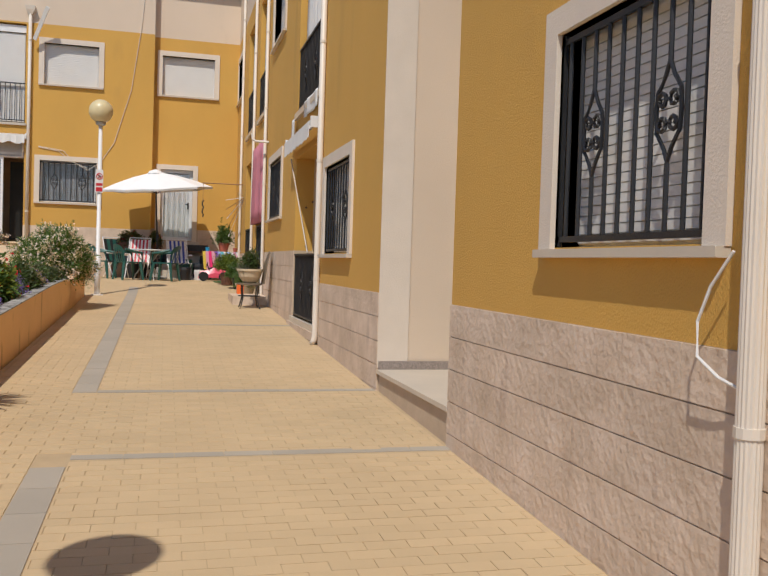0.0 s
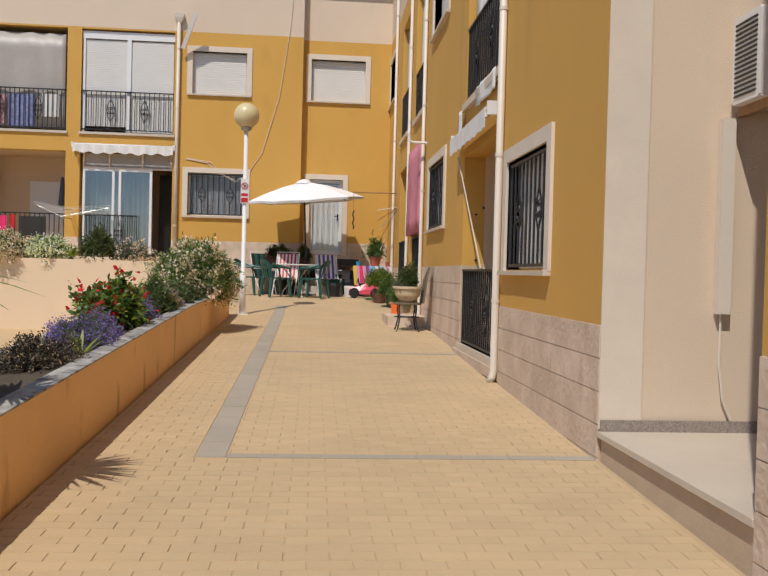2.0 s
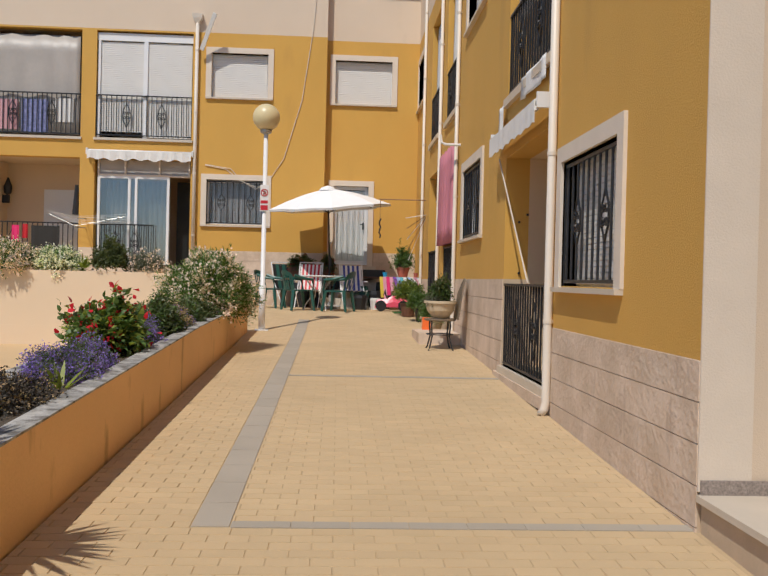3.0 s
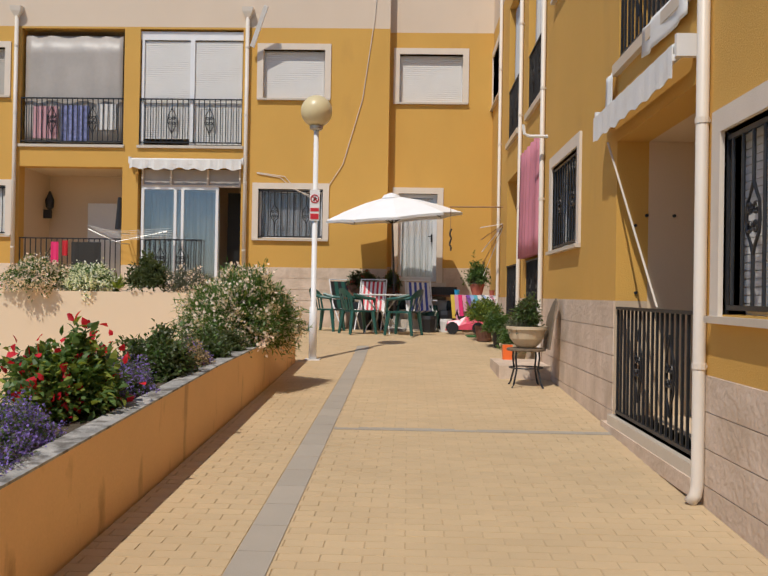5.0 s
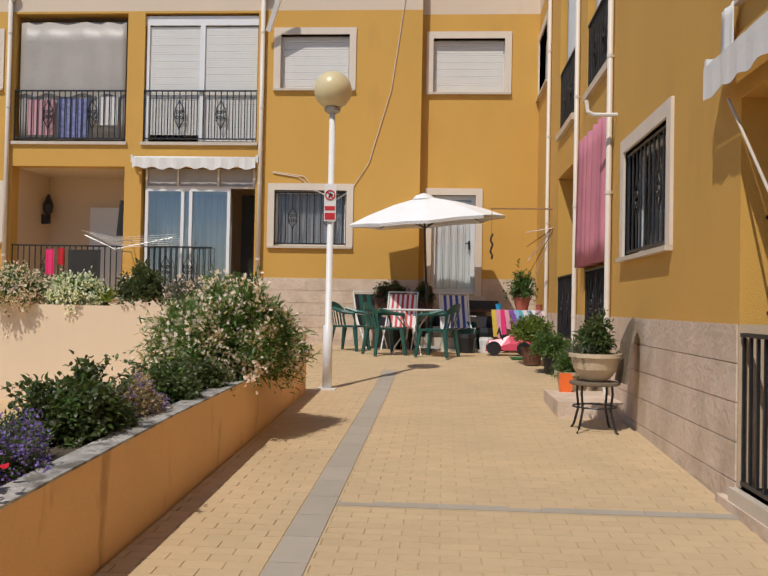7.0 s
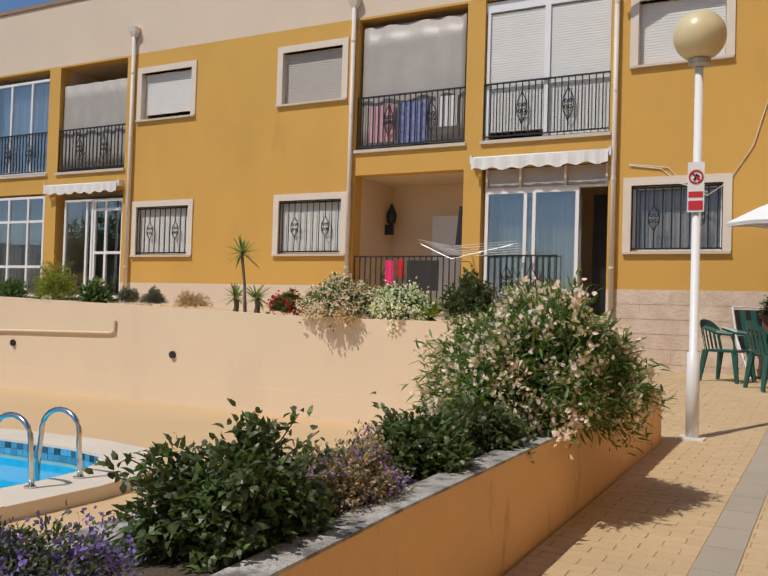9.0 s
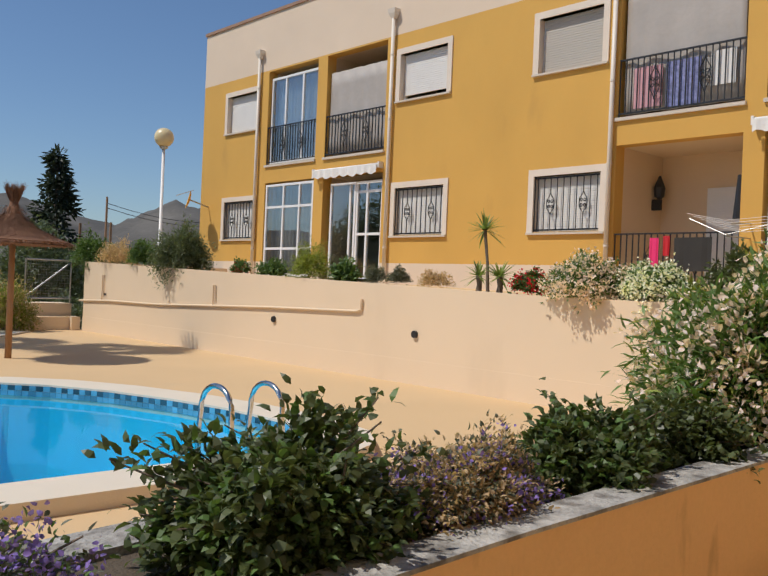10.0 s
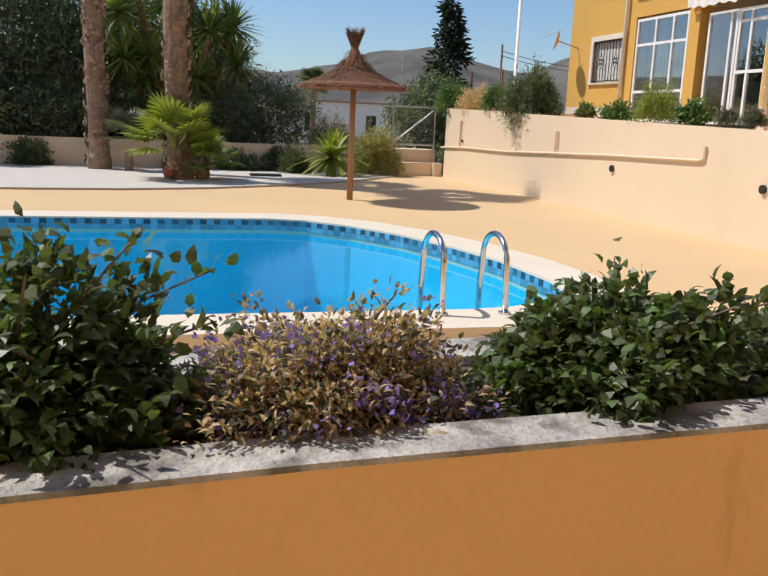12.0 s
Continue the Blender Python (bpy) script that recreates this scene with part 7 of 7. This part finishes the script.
# loose cable at the first window
bm = bmesh.new()
tube(bm, [at("right", *p) for p in ((2.70, 0.06, 1.62), (2.80, 0.07, 1.50), (2.85, 0.08, 1.38), (2.83, 0.09, 1.26), (2.74, 0.07, 1.20), (2.64, 0.05, 1.17))], 0.006, 6)
solid("cable", bm, WHITE, "loose white cable hanging at the window", "cable", "", at=at("right", 2.8, 0, 1.6))
# ---- pieces ----
prnd = random.Random(4)


def piece_mesh(name, w, d, h, mat, bevel=0.006):
    bm = boxbm(-w / 2, w / 2, -d / 2, d / 2, -h, 0)
    top = [e for e in bm.edges if all(v.co.z > -1e-6 for v in e.verts)]
    bmesh.ops.bevel(bm, geom=top, offset=bevel, segments=1)
    bmesh.ops.recalc_face_normals(bm, faces=bm.faces[:])
    me = bpy.data.meshes.new(name)
    bm.to_mesh(me)
    bm.free()
    me.materials.append(mat)
    return me


floor_ob = bpy.data.objects["paved_floor"]
XR = 1.945
spots = []
ys_band = (5.60, 7.67, 12.70)
row, y = 0, -3.04
while y < 23.6:
    left = planter_x(y) + 0.012 if y < 17.3 else -2.19
    side_band = y < 5.66 or 7.61 < y < 19.3
    cross = any(abs(y - b) < 0.052 for b in ys_band)
    if cross:
        runs = [(left, -0.612)] if side_band else [(left, -0.40)]
    else:
        runs = [(left, -0.612), (-0.418, XR)] if side_band else [(left, XR)]
    for a, b in runs:
        x = math.floor((a - (0.1 if row % 2 else 0.0)) / 0.2) * 0.2 + (0.1 if row % 2 else 0.0)
        while x < b:
            p, q = max(x, a), min(x + 0.2, b)
            if q - p > 0.012:
                spots.append(((p + q) / 2, y, round(q - p - 0.0045, 4)))
            x += 0.2
    y += 0.1
    row += 1
long_piece, short_piece = piece_mesh("paver", 0.1955, 0.0965, 0.04, PAVER, 0.0025), piece_mesh("paver", 0.0955, 0.0965, 0.04, PAVER, 0.0025)
near = [s for s in spots if 3.0 < s[1] < 5.0 and s[2] > 0.19]
far = [s for s in spots if s not in set(near)]
keep, extra = near[:300], near[300:]
for cx, y, w in keep:
    ob = new("paver", long_piece if w > 0.15 else short_piece)
    ob.parent = floor_ob
    ob.location = (cx, y, floor_z(y) + prnd.uniform(-0.0012, 0.0012))
    ob.rotation_euler = (0.037, 0, prnd.uniform(-0.006, 0.006))


def joined(name, spots_, mat, parent, label, depth=0.09):
    n = len(spots_)
    c = np.array([(a, b, floor_z(b)) for a, b, w in spots_])
    c[:, 2] += np.random.default_rng(9).uniform(-0.0012, 0.0012, n)
    w = np.array([s[2] for s in spots_])
    verts = np.empty((n, 8, 3))
    be = 0.002
    for k, (sx, sy) in enumerate(((-1, -1), (1, -1), (1, 1), (-1, 1))):
        verts[:, k] = c + np.stack([sx * w / 2, np.full(n, sy * depth / 2 + sy * 0.003), np.full(n, -0.007)], 1)
        verts[:, k + 4] = c + np.stack([sx * (w / 2 - be), np.full(n, sy * (depth / 2 + 0.003 - be)), np.zeros(n)], 1)
    slope = np.array([floor_slope(b) for _, b, _ in spots_])
    verts[..., 2] += (verts[..., 1] - c[:, None, 1]) * slope[:, None]
    i = np.arange(n)[:, None] * 8
    f = np.concatenate([i + q for q in ([4, 5, 6, 7], [0, 1, 5, 4], [1, 2, 6, 5], [2, 3, 7, 6], [3, 0, 4, 7])], axis=1).reshape(-1, 4)
    me = bpy.data.meshes.new(name)
    me.from_pydata(verts.reshape(-1, 3).tolist(), [], f)
    me.materials.append(mat)
    ob = new(name, me)
    ob.parent = parent
    return tagged(ob, label, kind="stuff")


joined("pavers", far + extra, PAVER_JOINED, floor_ob, "yellow concrete pavers laid in running bond")
GREY_LONG, GREY_CROSS = piece_mesh("grey_paver", 0.188, 0.395, 0.04, GREY_PAVER), piece_mesh("grey_paver", 0.297, 0.096, 0.04, GREY_PAVER)
for a, b in ((-3.0, 5.64), (7.63, 19.3)):
    y = a + 0.2
    while y < b - 0.1:
        ob = new("grey_paver", GREY_LONG)
        ob.parent = floor_ob
        ob.location = (-0.515, y, floor_z(y) + 0.001)
        ob.rotation_euler = (floor_slope(y), 0, 0)
        y += 0.4
for yb in ys_band:
    x = -0.265
    while x < 1.9:
        ob = new("grey_paver", GREY_CROSS)
        ob.parent = floor_ob
        ob.location = (x, yb, floor_z(yb) + 0.001)
        ob.rotation_euler = (0.037, 0, 0)
        x += 0.3

# stone cladding
BLOCKS = {}


def block(parent, side, u0, u1, z0, z1):
    k = (round(u1 - u0, 3), round(z1 - z0, 3), side)
    if k not in BLOCKS:
        bm = boxbm(-(u1 - u0) / 2, (u1 - u0) / 2, -0.002, 0.010, -(z1 - z0) / 2, (z1 - z0) / 2)
        bmesh.ops.bevel(bm, geom=[e for e in bm.edges if all(v.co.y > 0.008 for v in e.verts)], offset=0.004, segments=1)
        if side == "right":
            remap(bm, lambda u, v, z: (-v, u, z))
        else:
            remap(bm, lambda u, v, z: (u, -v, z))
        bmesh.ops.recalc_face_normals(bm, faces=bm.faces[:])
        me = bpy.data.meshes.new("stone_block")
        bm.to_mesh(me)
        bm.free()
        me.materials.append(STONE)
        BLOCKS[k] = me
    ob = new("stone_block", BLOCKS[k])
    ob.parent = parent
    ob.location = at(side, (u0 + u1) / 2, 0, (z0 + z1) / 2)
    return ob


def clad(parent, side, a, b, top, low, course, length, seed):
    r = random.Random(seed)
    z, i = top, 0
    while z - course > low - course:
        u = a
        first = length * (0.45 if i % 2 else 1.0)
        while u < b - 0.02:
            e = min(b, u + (first if u == a else length))
            if b - e < 0.12:
                e = b
            block(parent, side, round(u + 0.001, 3), round(e - 0.001, 3), z - course + 0.004, z - 0.003)
            u = e
        z -= course
        i += 1


wf, wm = bpy.data.objects["wall_right_front_foot"], bpy.data.objects["wall_right_middle_foot"]
clad(wf, "right", -2.0, 5.65, 1.29, 0.05, 0.215, 0.84, 1)
clad(wf, "right", 7.61, 10.60, 1.29, 0.25, 0.215, 0.84, 2)
clad(wm, "right", 12.86, 16.85, 1.71, 0.45, 0.235, 0.90, 3)
clad(wm, "right", 18.46, 19.38, 1.71, 0.75, 0.235, 0.90, 4)
clad(wm, "right", 20.99, 23.9, 1.71, 0.85, 0.235, 0.90, 5)
clad(bpy.data.objects["wall_recess_foot"], "recess", 0.95, 1.94, 2.32, 0.9, 0.235, 0.9, 6)
clad(bpy.data.objects["wall_back_foot"], "back", -3.30, B1, 2.27, 0.9, 0.235, 0.9, 7)

# pool tiles: two rows round the rim
TILES = {}
edge = POOL_IN
for (xa, ya), (xb, yb) in zip(edge, edge[1:]):
    L = math.hypot(xb - xa, yb - ya)
    n = max(1, round(L / 0.085))
    for i in range(n):
        k = (i + 0.5) / n
        x, yy = xa + (xb - xa) * k, ya + (yb - ya) * k
        if yy < 9.5:
            continue
        ang = math.atan2(yb - ya, xb - xa)
        for z, m in ((0.358, TILE_DARK if i % 2 else TILE_LIGHT), (0.295, TILE_LIGHT)):
            key = (round(L / n, 3), m.name)
            if key not in TILES:
                bm = boxbm(-L / n / 2 + 0.002, L / n / 2 - 0.002, -0.008, 0.008, -0.030, 0.030)
                me = bpy.data.meshes.new("pool_tile")
                bmesh.ops.recalc_face_normals(bm, faces=bm.faces[:])
                bm.to_mesh(me)
                bm.free()
                me.materials.append(m)
                TILES[key] = me
            ob = new("pool_tile", TILES[key])
            ob.parent = coping
            ob.location = (x, yy, z)
            ob.rotation_euler = (0, 0, ang)

# slats of the roller shutters
for side, u0, u1, z0, z1, v, sh, m, pitch in SLATS:
    me = shutter_mesh(u1 - u0)
    me.materials.append(m)
    o = ORIGIN[sh]
    for vtx in me.vertices:
        p = Vector(at(side, u0 + vtx.co.x, v + vtx.co.y, z0 + vtx.co.z))
        vtx.co = p - Vector(at(side, u0, v, z0))
    base = Vector(at(side, u0, v, z0))
    n = int((z1 - z0) / pitch)
    for i in range(n):
        ob = new("slat", me)
        ob.parent = sh
        ob.location = base - o + Vector((0, 0, i * pitch))
